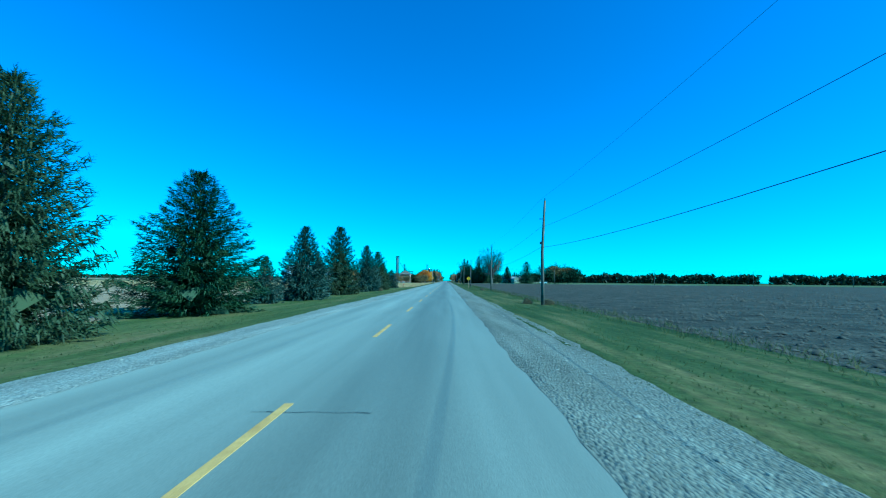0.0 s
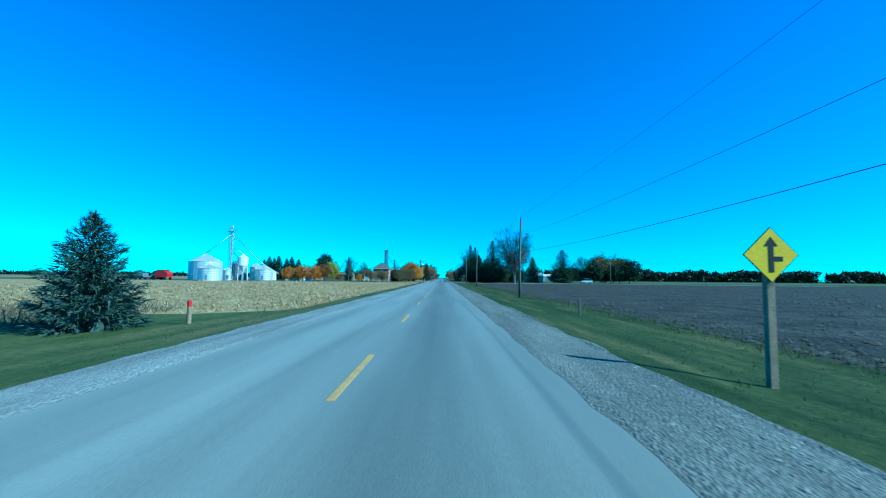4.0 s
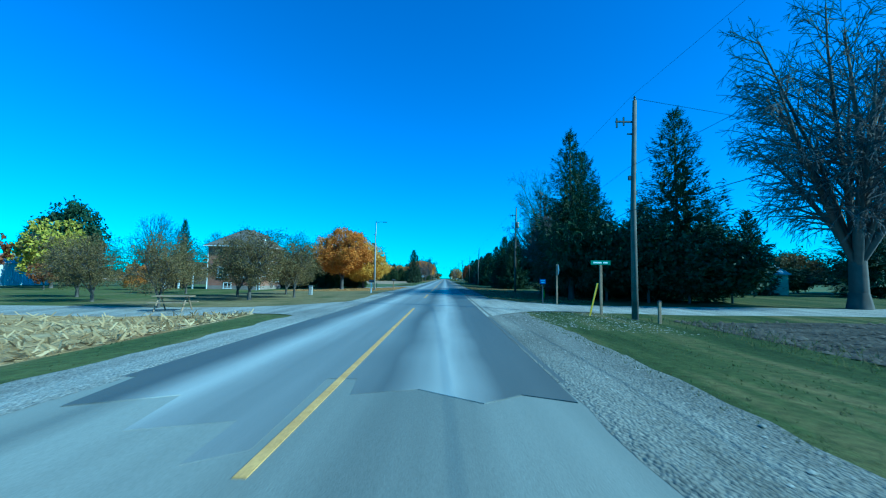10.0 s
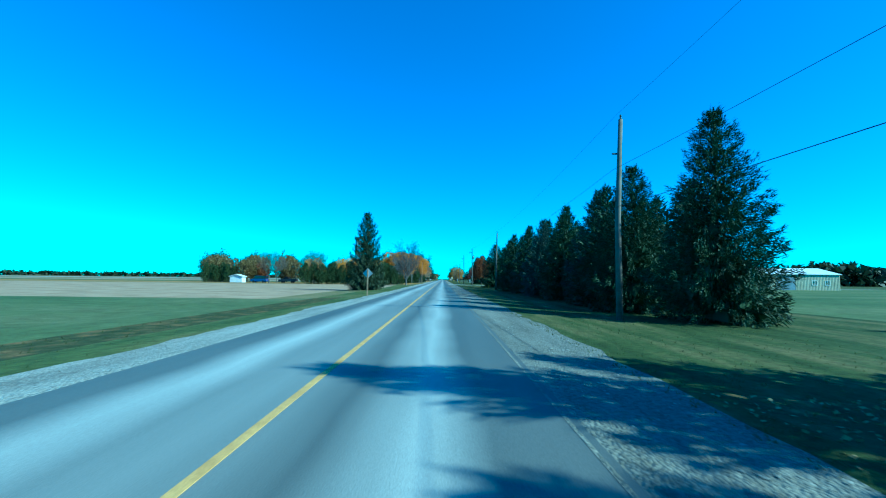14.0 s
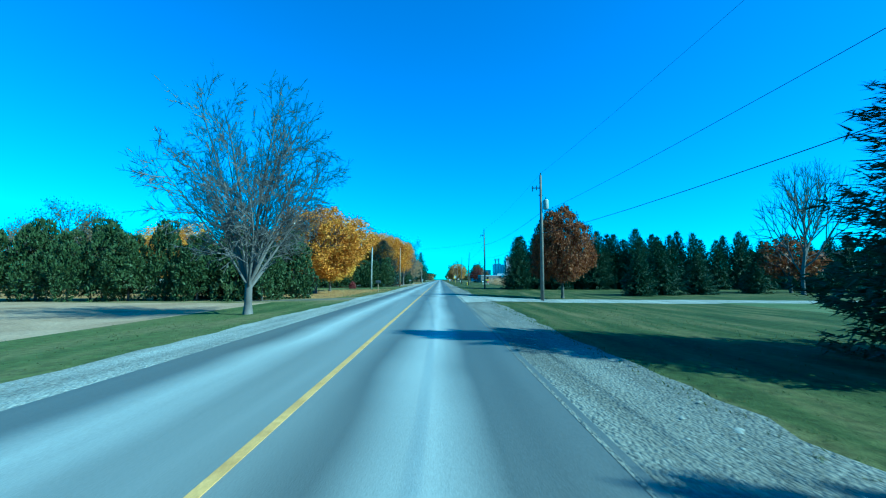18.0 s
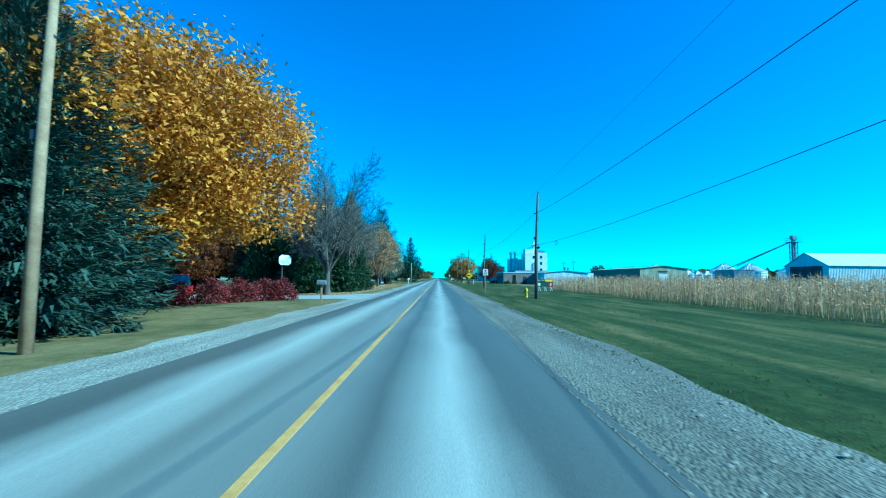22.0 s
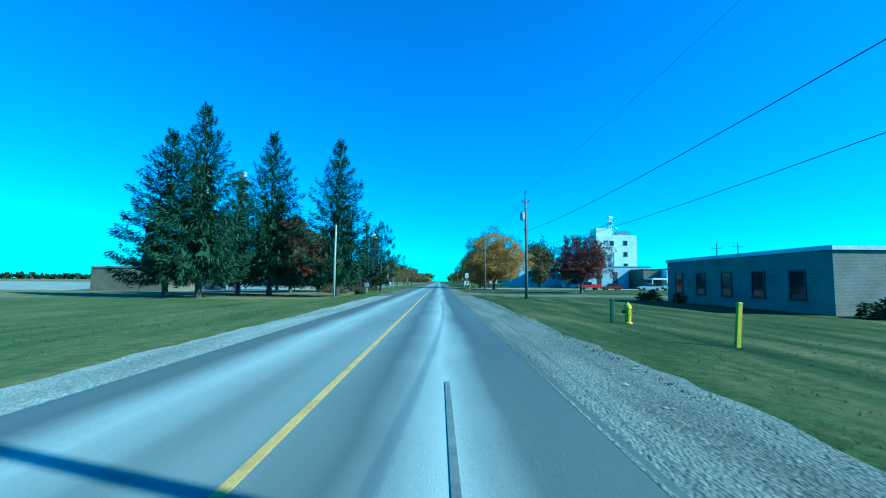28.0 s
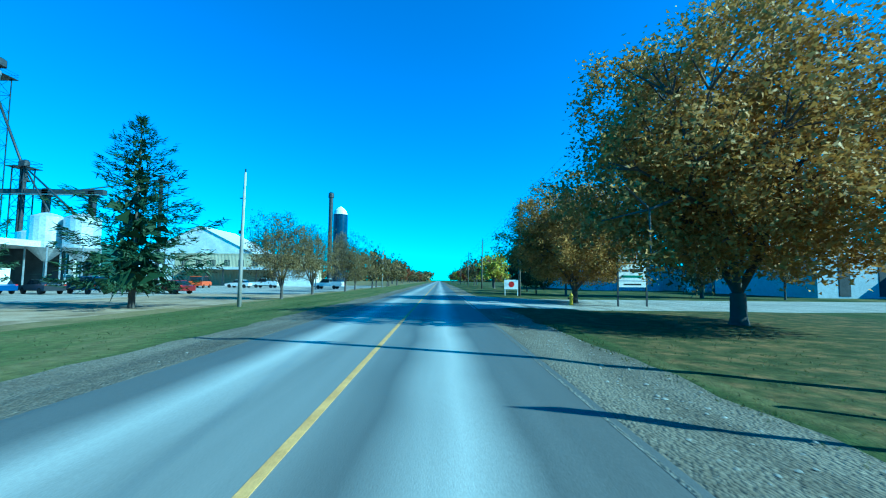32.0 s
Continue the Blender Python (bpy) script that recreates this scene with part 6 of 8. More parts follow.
def flat_block(name, x0, x1, y0, y1, h, wall, roof, label, parapet=0.25, ribs=False):
    z = gz((x0 + x1) / 2, (y0 + y1) / 2) - 0.1
    ob = thing(name, 0, 0, 0, 0, label, "building")
    for p0, p1 in (((x0, y0), (x1, y0)), ((x1, y0), (x1, y1)), ((x1, y1), (x0, y1)), ((x0, y1), (x0, y0))):
        part("wall", ribbed(p0, p1, z, h, 0.34 if ribs else 4.0, 0.035 if ribs else 0.0), M[wall], ob)
    part("roof", Shape().box(x0 - 0.1, x1 + 0.1, y0 - 0.1, y1 + 0.1, h, h + parapet), M[roof], ob)
    return ob


def grain_bin(x, y, r, eave, apex, mat="bin_steel", label="round white steel grain bin with a cone roof", turn=0):
    z = gz(x, y)
    ob = thing("grain_bin", x, y, 0, turn, label, "grain bin", "grain bins")
    prof, zz = [], z - 0.1
    while zz < eave:
        prof += [(r, zz), (r + 0.05, min(eave, zz + 0.4))]
        zz += 0.82
    part("wall", Shape().lathe([*prof, (r, eave)], 28, closed=False), M[mat], ob)
    part("roof", Shape().lathe([(r + 0.12, eave - 0.03), (r + 0.12, eave + 0.05), (r * 0.5, eave + (apex - eave) * 0.52), (0.45, apex - 0.1), (0.45, apex + 0.15), (0.0, apex + 0.2)], 28, closed=False), M[mat], ob)
    ribs = Shape()
    for k in range(28):
        a = 6.283 * k / 28
        ribs.tube([(math.cos(a) * (r + 0.1), math.sin(a) * (r + 0.1), eave + 0.08), (math.cos(a) * 0.5, math.sin(a) * 0.5, apex + 0.02)], 0.04, 4)
    tagged(part("roof_ribs", ribs, M[mat], ob), kind="stuff")
    part("ladder", Shape().box(-0.2, -0.16, -r - 0.14, -r - 0.1, z, eave).box(0.16, 0.2, -r - 0.14, -r - 0.1, z, eave), M["metal"], ob)
    part("door", Shape().box(0.6, 1.4, -r - 0.08, -r + 0.3, z + 0.6, z + 2.2, 0.02), M["metal"], ob)
    return ob


def lattice_tower(name, x, y, w, h, label, mat="bin_steel", head=1.6):
    """Square braced tower of a grain elevator with two leg casings and a head."""
    z = gz(x, y) - 0.1
    ob = thing(name, x, y, 0, 0, label, "elevator tower")
    for a in (-w, w):
        for b in (-w, w):
            part("post", Shape().box(a - 0.07, a + 0.07, b - 0.07, b + 0.07, z, h), M[mat], ob)
    br = Shape()
    n = int((h - z) / (2.2 * w))
    for k in range(n):
        z0, z1 = z + (h - z) * k / n, z + (h - z) * (k + 1) / n
        for (a, b), (c, d) in (((-w, -w), (w, -w)), ((w, -w), (w, w)), ((w, w), (-w, w)), ((-w, w), (-w, -w))):
            br.tube([(a, b, z0), (c, d, z1)], 0.045, 4)
            br.tube([(a, b, z1), (c, d, z1)], 0.045, 4)
    tagged(part("bracing", br, M[mat], ob), kind="stuff")
    part("leg_casing", Shape().box(-0.45, -0.1, -0.25, 0.25, z, h + head, 0.03), M[mat], ob)
    part("leg_casing", Shape().box(0.1, 0.45, -0.25, 0.25, z, h + head, 0.03), M[mat], ob)
    part("head", Shape().box(-0.8, 0.8, -0.5, 0.5, h + head - 0.1, h + head + 0.9, 0.25), M[mat], ob)
    part("platform", Shape().box(-w - 0.7, w + 0.7, -w - 0.7, w + 0.7, h - 0.1, h), M[mat], ob)
    rl = Shape()
    for zz in (0.5, 1.0):
        e = w + 0.65
        rl.tube([(-e, -e, h + zz), (e, -e, h + zz), (e, e, h + zz), (-e, e, h + zz), (-e, -e, h + zz)], 0.03, 4)
    part("railing", rl, M[mat], ob)
    return ob


def spout(pts, r=0.16, mat="bin_steel", label="grain spout pipe running down to a bin"):
    ob = solid("grain_spout", Shape().tube(pts, r, 8), M[mat], label, "pipe", "grain spouts", smooth=True)
    return ob


# ---- farm on the left ----
grain_bin(-94.9, 267.8, 6.2, 7.0, 10.4)
grain_bin(-85.6, 253.5, 3.9, 4.1, 5.6, "bin_steel", "small round grain bin with a dull grey cone roof")
grain_bin(-75.0, 276.6, 3.7, 4.2, 6.2)
grain_bin(-89.0, 284.0, 3.4, 6.8, 8.4, "bin_grey", "dull grey grain bin behind the tower")
grain_bin(-79.8, 280.0, 2.4, 5.4, 7.0)
grain_bin(-84.6, 264.6, 1.5, 3.6, 4.6)
hop = thing("hopper_bin", -81.8, 272.0, 0, 0, "white hopper bin standing on steel legs", "grain bin", "grain bins")
part("body", Shape().lathe([(0.25, 3.2), (2.1, 5.8), (2.15, 9.2), (0.4, 10.5), (0.3, 10.7)], 20), M["white_paint"], hop, smooth=False)
for k in range(6):
    a = 6.283 * k / 6
    part("leg", Shape().tube([(2.1 * math.cos(a), 2.1 * math.sin(a), -0.8), (2.1 * math.cos(a), 2.1 * math.sin(a), 6.0)], 0.09, 6), M["white_paint"], hop)
lattice_tower("elevator_tower", -86.7, 271.5, 0.8, 20.0, "tall white lattice grain elevator tower")
spout([(-86.9, 271.2, 18.6), (-94.9, 267.8, 10.6)])
spout([(-86.4, 271.6, 18.6), (-75.0, 276.6, 6.4), (-69.5, 279.2, 2.6)])
spout([(-86.4, 271.5, 13.4), (-81.8, 272.0, 10.8)])
spout([(-86.9, 271.9, 13.0), (-89.0, 284.0, 8.6)])
shed("farm_shed", -79.5, -75.5, 284, 292, 3.2, 4.4, "y", "white_clad", "white_clad", "small white farm shed beside the bins")
b = shed("farm_shed", -70.5, -62.0, 290, 300, 2.9, 4.4, "y", "white_clad", "grey_roof", "white machine shed behind orange maples")
door(b, "y", -68.5, -64.0, -0.6, 2.6, 289.96, "green_door")


def wheel(parent, x, y, z, r, w, axis="x"):
    ob = new("wheel")
    ob.parent = parent
    s, t = Shape(), Shape()
    s.lathe([(r * 0.62, -w / 2), (r * 0.95, -w / 2), (r, -w * 0.3), (r, w * 0.3), (r * 0.95, w / 2), (r * 0.62, w / 2)], 18)
    t.lathe([(r * 0.1, -w * 0.42), (r * 0.6, -w * 0.36), (r * 0.62, 0), (r * 0.6, w * 0.36), (r * 0.1, w * 0.42)], 14)
    part("tyre", s, M["rubber"], ob, smooth=False)
    part("rim", t, M["metal"], ob)
    ob.matrix_basis = pose(x, y, z, 0, 90, 0) if axis == "x" else pose(x, y, z, 90, 0, 0)
    return ob


# combine harvester and grain wagon at the field's far edge
cb = thing("combine_harvester", -108.0, 261.0, gz(-108, 261), 80, "red combine harvester parked on the stubble", "combine")
part("body", Shape().prism([(-3.2, 1.0), (2.2, 1.0), (2.6, 1.9), (1.6, 3.3), (-2.6, 3.3), (-3.6, 2.4)], "x", -1.4, 1.4), M["red_paint"], cb)
part("grain_tank", Shape().prism([(-1.8, 3.3), (1.0, 3.3), (1.4, 3.9), (-2.2, 3.9)], "x", -1.3, 1.3), M["red_paint"], cb)
part("cab", Shape().prism([(1.7, 1.8), (3.0, 1.8), (3.3, 2.6), (3.0, 3.5), (1.7, 3.5)], "x", -0.9, 0.9), M["glass"], cb)
part("header", Shape().box(-3.2, 3.2, 3.6, 4.7, 0.25, 1.1, 0.1), M["dark_metal"], cb)
part("feeder", Shape().box(-0.6, 0.6, 2.6, 3.8, 0.7, 1.5), M["red_paint"], cb)
for sx in (-1.75, 1.75):
    wheel(cb, sx, 2.0, 0.95, 0.95, 0.65)
    wheel(cb, sx * 0.8, -2.4, 0.55, 0.55, 0.4)
wg = thing("grain_wagon", -118.5, 262.5, gz(-118, 262), 85, "grey grain wagon parked beside the combine", "wagon")
part("box", Shape().prism([(-1.0, 0.9), (1.0, 0.9), (1.5, 1.6), (1.5, 2.6), (-1.5, 2.6), (-1.5, 1.6)], "y", -3.2, 3.2), M["bin_grey"], wg)
part("chassis", Shape().box(-0.4, 0.4, -3.0, 4.6, 0.6, 0.9), M["dark_metal"], wg)
for sx in (-1.2, 1.2):
    for sy in (-2, 2):
        wheel(wg, sx, sy, 0.5, 0.5, 0.35)

# ---- brick house on the left ----
HX0, HX1, HY0, HY1, HE = -29.8, -23.0, 287.2, 294.6, 5.4
hz = gz(-25, 290) - 0.1
h = thing("brick_house", 0, 0, 0, 0, "two-storey red-brown brick house with a hipped roof", "house")
for p0, p1 in (((HX0, HY0), (HX1, HY0)), ((HX1, HY0), (HX1, HY1)), ((HX1, HY1), (HX0, HY1)), ((HX0, HY1), (HX0, HY0))):
    part("wall", ribbed(p0, p1, hz, HE, 9, 0.0), M["brick"], h)
part("foundation", Shape().box(HX0 - 0.04, HX1 + 0.04, HY0 - 0.04, HY1 + 0.04, hz, hz + 0.6), M["brown_brick"], h)
cx, cy, o = (HX0 + HX1) / 2, (HY0 + HY1) / 2, 0.55
roof = Shape().add([(HX0 - o, HY0 - o, HE), (HX1 + o, HY0 - o, HE), (HX1 + o, HY1 + o, HE), (HX0 - o, HY1 + o, HE), (cx - 0.8, cy, HE + 2.5), (cx + 0.8, cy, HE + 2.5)], [(0, 1, 5, 4), (1, 2, 5), (2, 3, 4, 5), (3, 0, 4), (3, 2, 1, 0)])
rf = part("roof", roof, M["shingle"], h)
part("eave_board", Shape().box(HX0 - o - 0.02, HX1 + o + 0.02, HY0 - o - 0.02, HY1 + o + 0.02, HE - 0.13, HE - 0.01), M["white_paint"], h)
dm = part("dormer", Shape().prism([(cy - 0.9, HE + 0.7), (cy + 0.9, HE + 0.7), (cy + 0.9, HE + 1.5), (cy - 0.9, HE + 1.5)], "x", HX1 - 2.3, HX1 - 0.6), M["white_paint"], h)
part("dormer_roof", Shape().add([(HX1 - 0.3, cy - 1.4, HE + 1.5), (HX1 - 0.3, cy + 1.4, HE + 1.5), (HX1 - 3.2, cy + 1.4, HE + 1.5), (HX1 - 3.2, cy - 1.4, HE + 1.5), (HX1 - 1.8, cy - 0.3, HE + 2.1), (HX1 - 1.8, cy + 0.3, HE + 2.1)], [(0, 1, 5, 4), (1, 2, 5), (2, 3, 4, 5), (3, 0, 4), (3, 2, 1, 0)]), M["shingle"], dm)
part("dormer_pane", Shape().box(HX1 - 0.62, HX1 - 0.56, cy - 0.6, cy + 0.6, HE + 0.85, HE + 1.35), M["glass"], dm)
window(h, "e", cy - 0.45, cy + 0.1, 3.5, 4.9, HX1)
window(h, "e", HY0 + 1.0, HY0 + 2.6, 1.4, 2.5, HX1, bars=1)
window(h, "e", HY0 + 4.3, HY0 + 6.4, 0.7, 2.4, HX1, bars=1)
window(h, "y", HX1 - 3.6, HX1 - 2.7, 3.3, 4.6, HY0)
window(h, "y", HX1 - 5.4, HX1 - 4.2, 1.2, 2.5, HY0)
window(h, "y", HX1 - 2.5, HX1 - 1.6, 1.2, 2.5, HY0)
window(h, "y", HX1 - 4.6, HX1 - 3.7, -0.2, 0.45, HY0)
part("downpipe", Shape().tube([(HX1 + 0.06, HY0 - 0.06, hz), (HX1 + 0.06, HY0 - 0.06, HE - 0.2)], 0.06, 6), M["white_paint"], h)
part("downpipe", Shape().tube([(HX0 - 0.06, HY0 - 0.06, hz), (HX0 - 0.06, HY0 - 0.06, HE - 0.2)], 0.06, 6), M["white_paint"], h)
pc = thing("porch", 0, 0, 0, 0, "low white-posted porch beside the brick house", "porch")
part("roof", Shape().prism([(-36.5, 2.4), (-29.9, 2.9), (-29.9, 3.05), (-36.5, 2.55)], "y", 287.6, 293.0), M["grey_roof"], pc)
part("wall", Shape().box(-36.2, -35.9, 288, 292.6, hz, 2.35), M["dark_roof"], pc)
for k in range(4):
    part("post", Shape().box(-36.0 + 1.9 * k, -35.84 + 1.9 * k, 287.8, 287.96, hz, 2.4), M["white_paint"], pc)
wheel_ring = Shape().tube([(HX1 + 0.12, 291.0 + 0.55 * math.cos(6.283 * k / 20), 0.35 + 0.55 * math.sin(6.283 * k / 20)) for k in range(21)], 0.03, 5)
wr = thing("wagon_wheel", 0, 0, 0, 0, "old dark wagon wheel leaning on the brick wall", "wheel")
part("rim", wheel_ring, M["dark_metal"], wr)
for k in range(6):
    a = 3.1416 * k / 6
    part("spoke", Shape().tube([(HX1 + 0.12, 291.0 - 0.55 * math.cos(a), 0.35 - 0.55 * math.sin(a)), (HX1 + 0.12, 291.0 + 0.55 * math.cos(a), 0.35 + 0.55 * math.sin(a))], 0.015, 4), M["dark_metal"], wr)

# red farm building and field table left of the house
shed("farm_shed", -60, -46, 316, 326, 2.6, 4.0, "x", "brown_clad", "shingle", "low red-brown farm building behind the orchard")
pt = thing("picnic_table", -12.4, 252.8, gz(-12.4, 252.8), 8, "dark weathered picnic table on the verge", "table")
part("tabletop", Shape().box(-0.9, 0.9, -0.35, 0.35, 0.72, 0.77, 0.01), M["post_wood"], pt)
for sy in (-0.65, 0.65):
    part("bench", Shape().box(-0.9, 0.9, sy - 0.12, sy + 0.12, 0.42, 0.46), M["post_wood"], pt)
for sx in (-0.65, 0.65):
    part("leg", Shape().tube([(sx, -0.6, 0), (sx, -0.1, 0.72)], 0.04, 4), M["post_wood"], pt)
    part("leg", Shape().tube([(sx, 0.6, 0), (sx, 0.1, 0.72)], 0.04, 4), M["post_wood"], pt)

# ---- right: bungalow and farm sheds ----
bg_ = shed("bungalow", 33.5, 47, 288, 296, 2.5, 4.2, "x", "beige_clad", "grey_roof", "low white bungalow with a pale grey roof", False)
window(bg_, "y", 33.5, 35.5, 0.8, 1.9, 288)
window(bg_, "y", 39.5, 41.5, 0.8, 1.9, 288)
door(bg_, "y", 36.6, 37.6, -0.3, 1.8, 288, "brown_clad")
bb = shed("farm_shed", 66, 71.8, 414, 424, 4.2, 5.6, "y", "beige_clad", "white_clad", "beige farm building with a white gable roof")
window(bb, "y", 67.2, 68.2, 0.9, 1.7, 414)
window(bb, "y", 69.6, 70.6, 0.9, 1.7, 414)
wb = shed("farm_shed", 77, 93.4, 415, 427, 3.4, 4.9, "x", "beige_clad", "white_clad", "beige machine shed with a white roof and a grey door")
door(wb, "y", 78.5, 83.0, -0.3, 2.9, 415, "bin_grey")
window(wb, "y", 87.0, 88.0, 1.0, 1.9, 415)
window(wb, "y", 90.0, 91.0, 1.0, 1.9, 415)
grain_bin(73.4, 418, 1.2, 4.0, 4.9)
grain_bin(75.5, 419, 1.0, 3.4, 4.2)

# ---- right: plant with sheds, bins and elevator ----
sa = shed("corrugated_shed", 32.7, 45.8, 605.0, 616, 3.35, 4.0, "y", "white_clad", "white_clad", "white corrugated steel shed with a low gable")
door(sa, "y", 34.4, 35.3, -0.3, 1.9, 605.0, "white_paint")
window(sa, "y", 43.0, 44.6, 0.9, 1.9, 605.0, "dark_metal", bars=0)
sb = flat_block("brown_block", 22.4, 45.6, 616.4, 633.0, 3.3, "brown_brick", "white_clad", "long low brown brick plant building with a pale roof edge")
for k in range(5):
    window(sb, "w", 618.2 + 3.1 * k, 619.2 + 3.1 * k, 0.6, 2.2, 22.4, "dark_metal", bars=0)
window(sb, "y", 25.5, 26.3, 0.3, 2.6, 616.4, "dark_metal", bars=0)
door(sb, "y", 28.8, 29.8, -0.2, 2.1, 616.4, "dark_roof")
sc = shed("corrugated_shed", 60.5, 74.6, 603.5, 641, 4.9, 5.7, "y", "beige_clad", "beige_clad", "long beige corrugated steel warehouse")
door(sc, "y", 66.0, 68.8, -0.3, 3.3, 603.5, "white_paint")
part("sign_board", Shape().box(66.1, 68.6, 603.38, 603.44, 3.9, 4.3), M["dark_roof"], sc)
part("wall_panel", Shape().box(60.44, 60.48, 603.6, 640.9, -0.3, 4.85), M["brown_clad"], sc, "brown side wall cladding")
for k in range(5):
    grain_bin(76.5 + 3.1 * k, 611 + 0.4 * k, 1.45, 3.3, 4.4, "bin_steel", "small grey feed bin in a row")
for x, y, r, e, a in ((92.5, 614, 4.2, 4.6, 7.0), (102.5, 616, 4.4, 4.6, 7.2), (112.0, 610, 4.6, 4.4, 7.0), (84, 640, 4.5, 5, 7.4)):
    grain_bin(x, y, r, e, a, "bin_steel", "broad grey steel grain bin with a cone roof")
gb = shed("open_barn", 86.5, 112, 571, 582.5, 5.2, 8.2, "x", "white_clad", "white_clad", "white barn with an open dark gable end")
# no real door: a dark sheet paints the shade inside the open end
door(gb, "w", 572.5, 581.0, -0.3, 5.0, 86.4, "dark_roof")
flat_block("steel_bin_shed", 83, 89, 596, 604, 4.6, "bin_grey", "bin_grey", "grey steel bin shed beside the barn", 0.1, True)
lattice_tower("elevator_tower", 95.0, 590, 0.6, 12.0, "short steel grain elevator leg over the barn", "bin_grey", head=0.8)
spout([(95.0, 589.8, 12.4), (84.0, 600.0, 5.0)], 0.12, "bin_grey")
spout([(95.0, 589.8, 12.4), (91.0, 606.0, 6.0)], 0.12, "bin_grey")
# white concrete elevator
el = thing("grain_elevator", 0, 0, 0, 0, "tall white concrete grain elevator with a rooftop headhouse", "elevator")
part("block", Shape().box(53.5, 67.0, 735, 747, -0.3, 17.2, 0.05), M["white_paint"], el)
part("headhouse", Shape().box(53.5, 58.6, 735.4, 741, 17.2, 19.6, 0.05), M["white_paint"], el)
part("penthouse", Shape().box(61.0, 65.4, 736, 741, 17.2, 18.6, 0.05), M["bin_grey"], el)
for k in range(4):
    window(el, "y", 62.6, 63.7, 2.6 + 3.8 * k, 3.9 + 3.8 * k, 735, "dark_metal", bars=0)
window(el, "y", 58.2, 59.2, 13.8, 15.2, 735, "dark_metal", bars=0)
part("dust_pipe", Shape().tube([(59.0, 734.6, 1), (59.0, 734.6, 11.5), (60.2, 734.7, 12.0)], 0.25, 8), M["metal"], el)
lt = lattice_tower("elevator_tower", 59.4, 738.0, 0.7, 22.0, "white elevator leg on the roof of the mill", "white_paint", head=1.2)
spout([(59.4, 738, 21.6), (55.0, 738.5, 19.6)], 0.14)
spout([(59.4, 738, 21.6), (63.5, 738.5, 18.7)], 0.14)
for k, (x, h_) in enumerate(((45.0, 13), (47.4, 13), (49.6, 13.2), (51.8, 12.5))):
    grain_bin(x, 742, 1.15, h_, h_ + 0.8, "bin_steel", "slim galvanised silo beside the mill")
lattice_tower("elevator_tower", 46.5, 745.0, 0.4, 16.5, "steel elevator leg between slim silos", "bin_grey", head=0.6)
lattice_tower("elevator_tower", 49.0, 745.0, 0.4, 16.8, "steel elevator leg between slim silos", "bin_grey", head=0.6)
# front wall coloured bluish for the shade it stands in
ml = flat_block("mill_building", 44, 62, 716, 734, 5.9, "shaded_clad", "grey_roof", "white mill building in front of the elevator, its bluish shade painted on")
# flat dark panels for the openings, their inner shade put into the colour
for k in range(3):
    door(ml, "y", 46.5 + 4.6 * k, 47.7 + 4.6 * k, 0.0, 4.4, 716, "dark_roof")
me = flat_block("mill_entrance", 56.0, 60.7, 708, 715.8, 4.9, "brown_clad", "dark_roof", "dark brown entrance wing under a flat roof")
part("porch", Shape().box(56.2, 60.6, 703.6, 707.9, 2.3, 2.7, 0.02).box(56.2, 56.4, 703.7, 703.9, -0.3, 2.3), M["white_paint"], me, "white porch roof")
door(me, "y", 57.2, 59.6, 0.0, 2.2, 708, "dark_metal")
mo = flat_block("mill_office", 60.75, 95, 705, 722, 5.0, "white_clad", "dark_roof", "white two-storey office with a dark roof edge")
for k in range(3):
    window(mo, "y", 61.7 + 3.65 * k, 63.1 + 3.65 * k, 2.7, 3.7, 705, "dark_metal", bars=1)
    window(mo, "y", 61.7 + 3.65 * k, 63.1 + 3.65 * k, 0.6, 1.6, 705, "dark_metal", bars=1)
# this wall too carries its bluish shade as colour
flat_block("mill_building", 30, 43, 748, 790, 8.8, "shaded_clad", "grey_roof", "tall white mill warehouse beside the road, its bluish shade painted on", 0.25, True)
flat_block("mill_building", 44, 110, 752, 785, 4.4, "white_clad", "grey_roof", "long low white mill warehouse", 0.25, True)
rv = thing("roof_vent", 0, 0, 0, 0, "grey rooftop fan housing", "vent")
part("base", Shape().box(70, 74, 712, 715, 5.25, 6.2, 0.05), M["bin_grey"], rv)
part("stack", Shape().lathe([(0.4, 6.2), (0.4, 7.8), (0.6, 8.0)], 10, (71, 713.5, 0)), M["bin_grey"], rv)
part("stack", Shape().lathe([(0.4, 6.2), (0.4, 7.6), (0.6, 7.8)], 10, (72.8, 713.5, 0)), M["bin_grey"], rv)

# ---- left: mill yard ----
be = flat_block("beige_warehouse", -63, -35, 772, 800, 7.2, "beige_clad", "beige_clad", "beige corrugated warehouse with a front canopy", 0.3, True)
for k in range(6):
    window(be, "y", -61 + 3.4 * k, -60 + 3.4 * k, 4.6, 5.8, 772, "dark_metal", bars=0)
cn = thing("canopy", 0, 0, 0, 0, "green-edged loading canopy on posts", "canopy")
part("roof", Shape().box(-60, -36.5, 766, 771.9, 3.5, 4.0), M["white_clad"], cn)
for k in range(7):
    part("post", Shape().box(-59.8 + 3.8 * k, -59.6 + 3.8 * k, 766.2, 766.4, -0.3, 3.5), M["dark_metal"], cn)
flat_block("white_office", -36.5, -28, 767, 772, 3.3, "white_paint", "grey_roof", "small white office beside the warehouse")
ch = solid("steel_chimney", Shape().lathe([(0.75, -0.3), (0.7, 29.0), (0.95, 29.1), (0.95, 30.4), (0.6, 30.9)], 12, (-35.8, 812, 0)), M["dark_metal"], "tall dark steel chimney", "chimney", smooth=False)
sl = thing("silo", -31.3, 807.0, 0, 0, "dark blue glazed silo with a white dome", "silo")
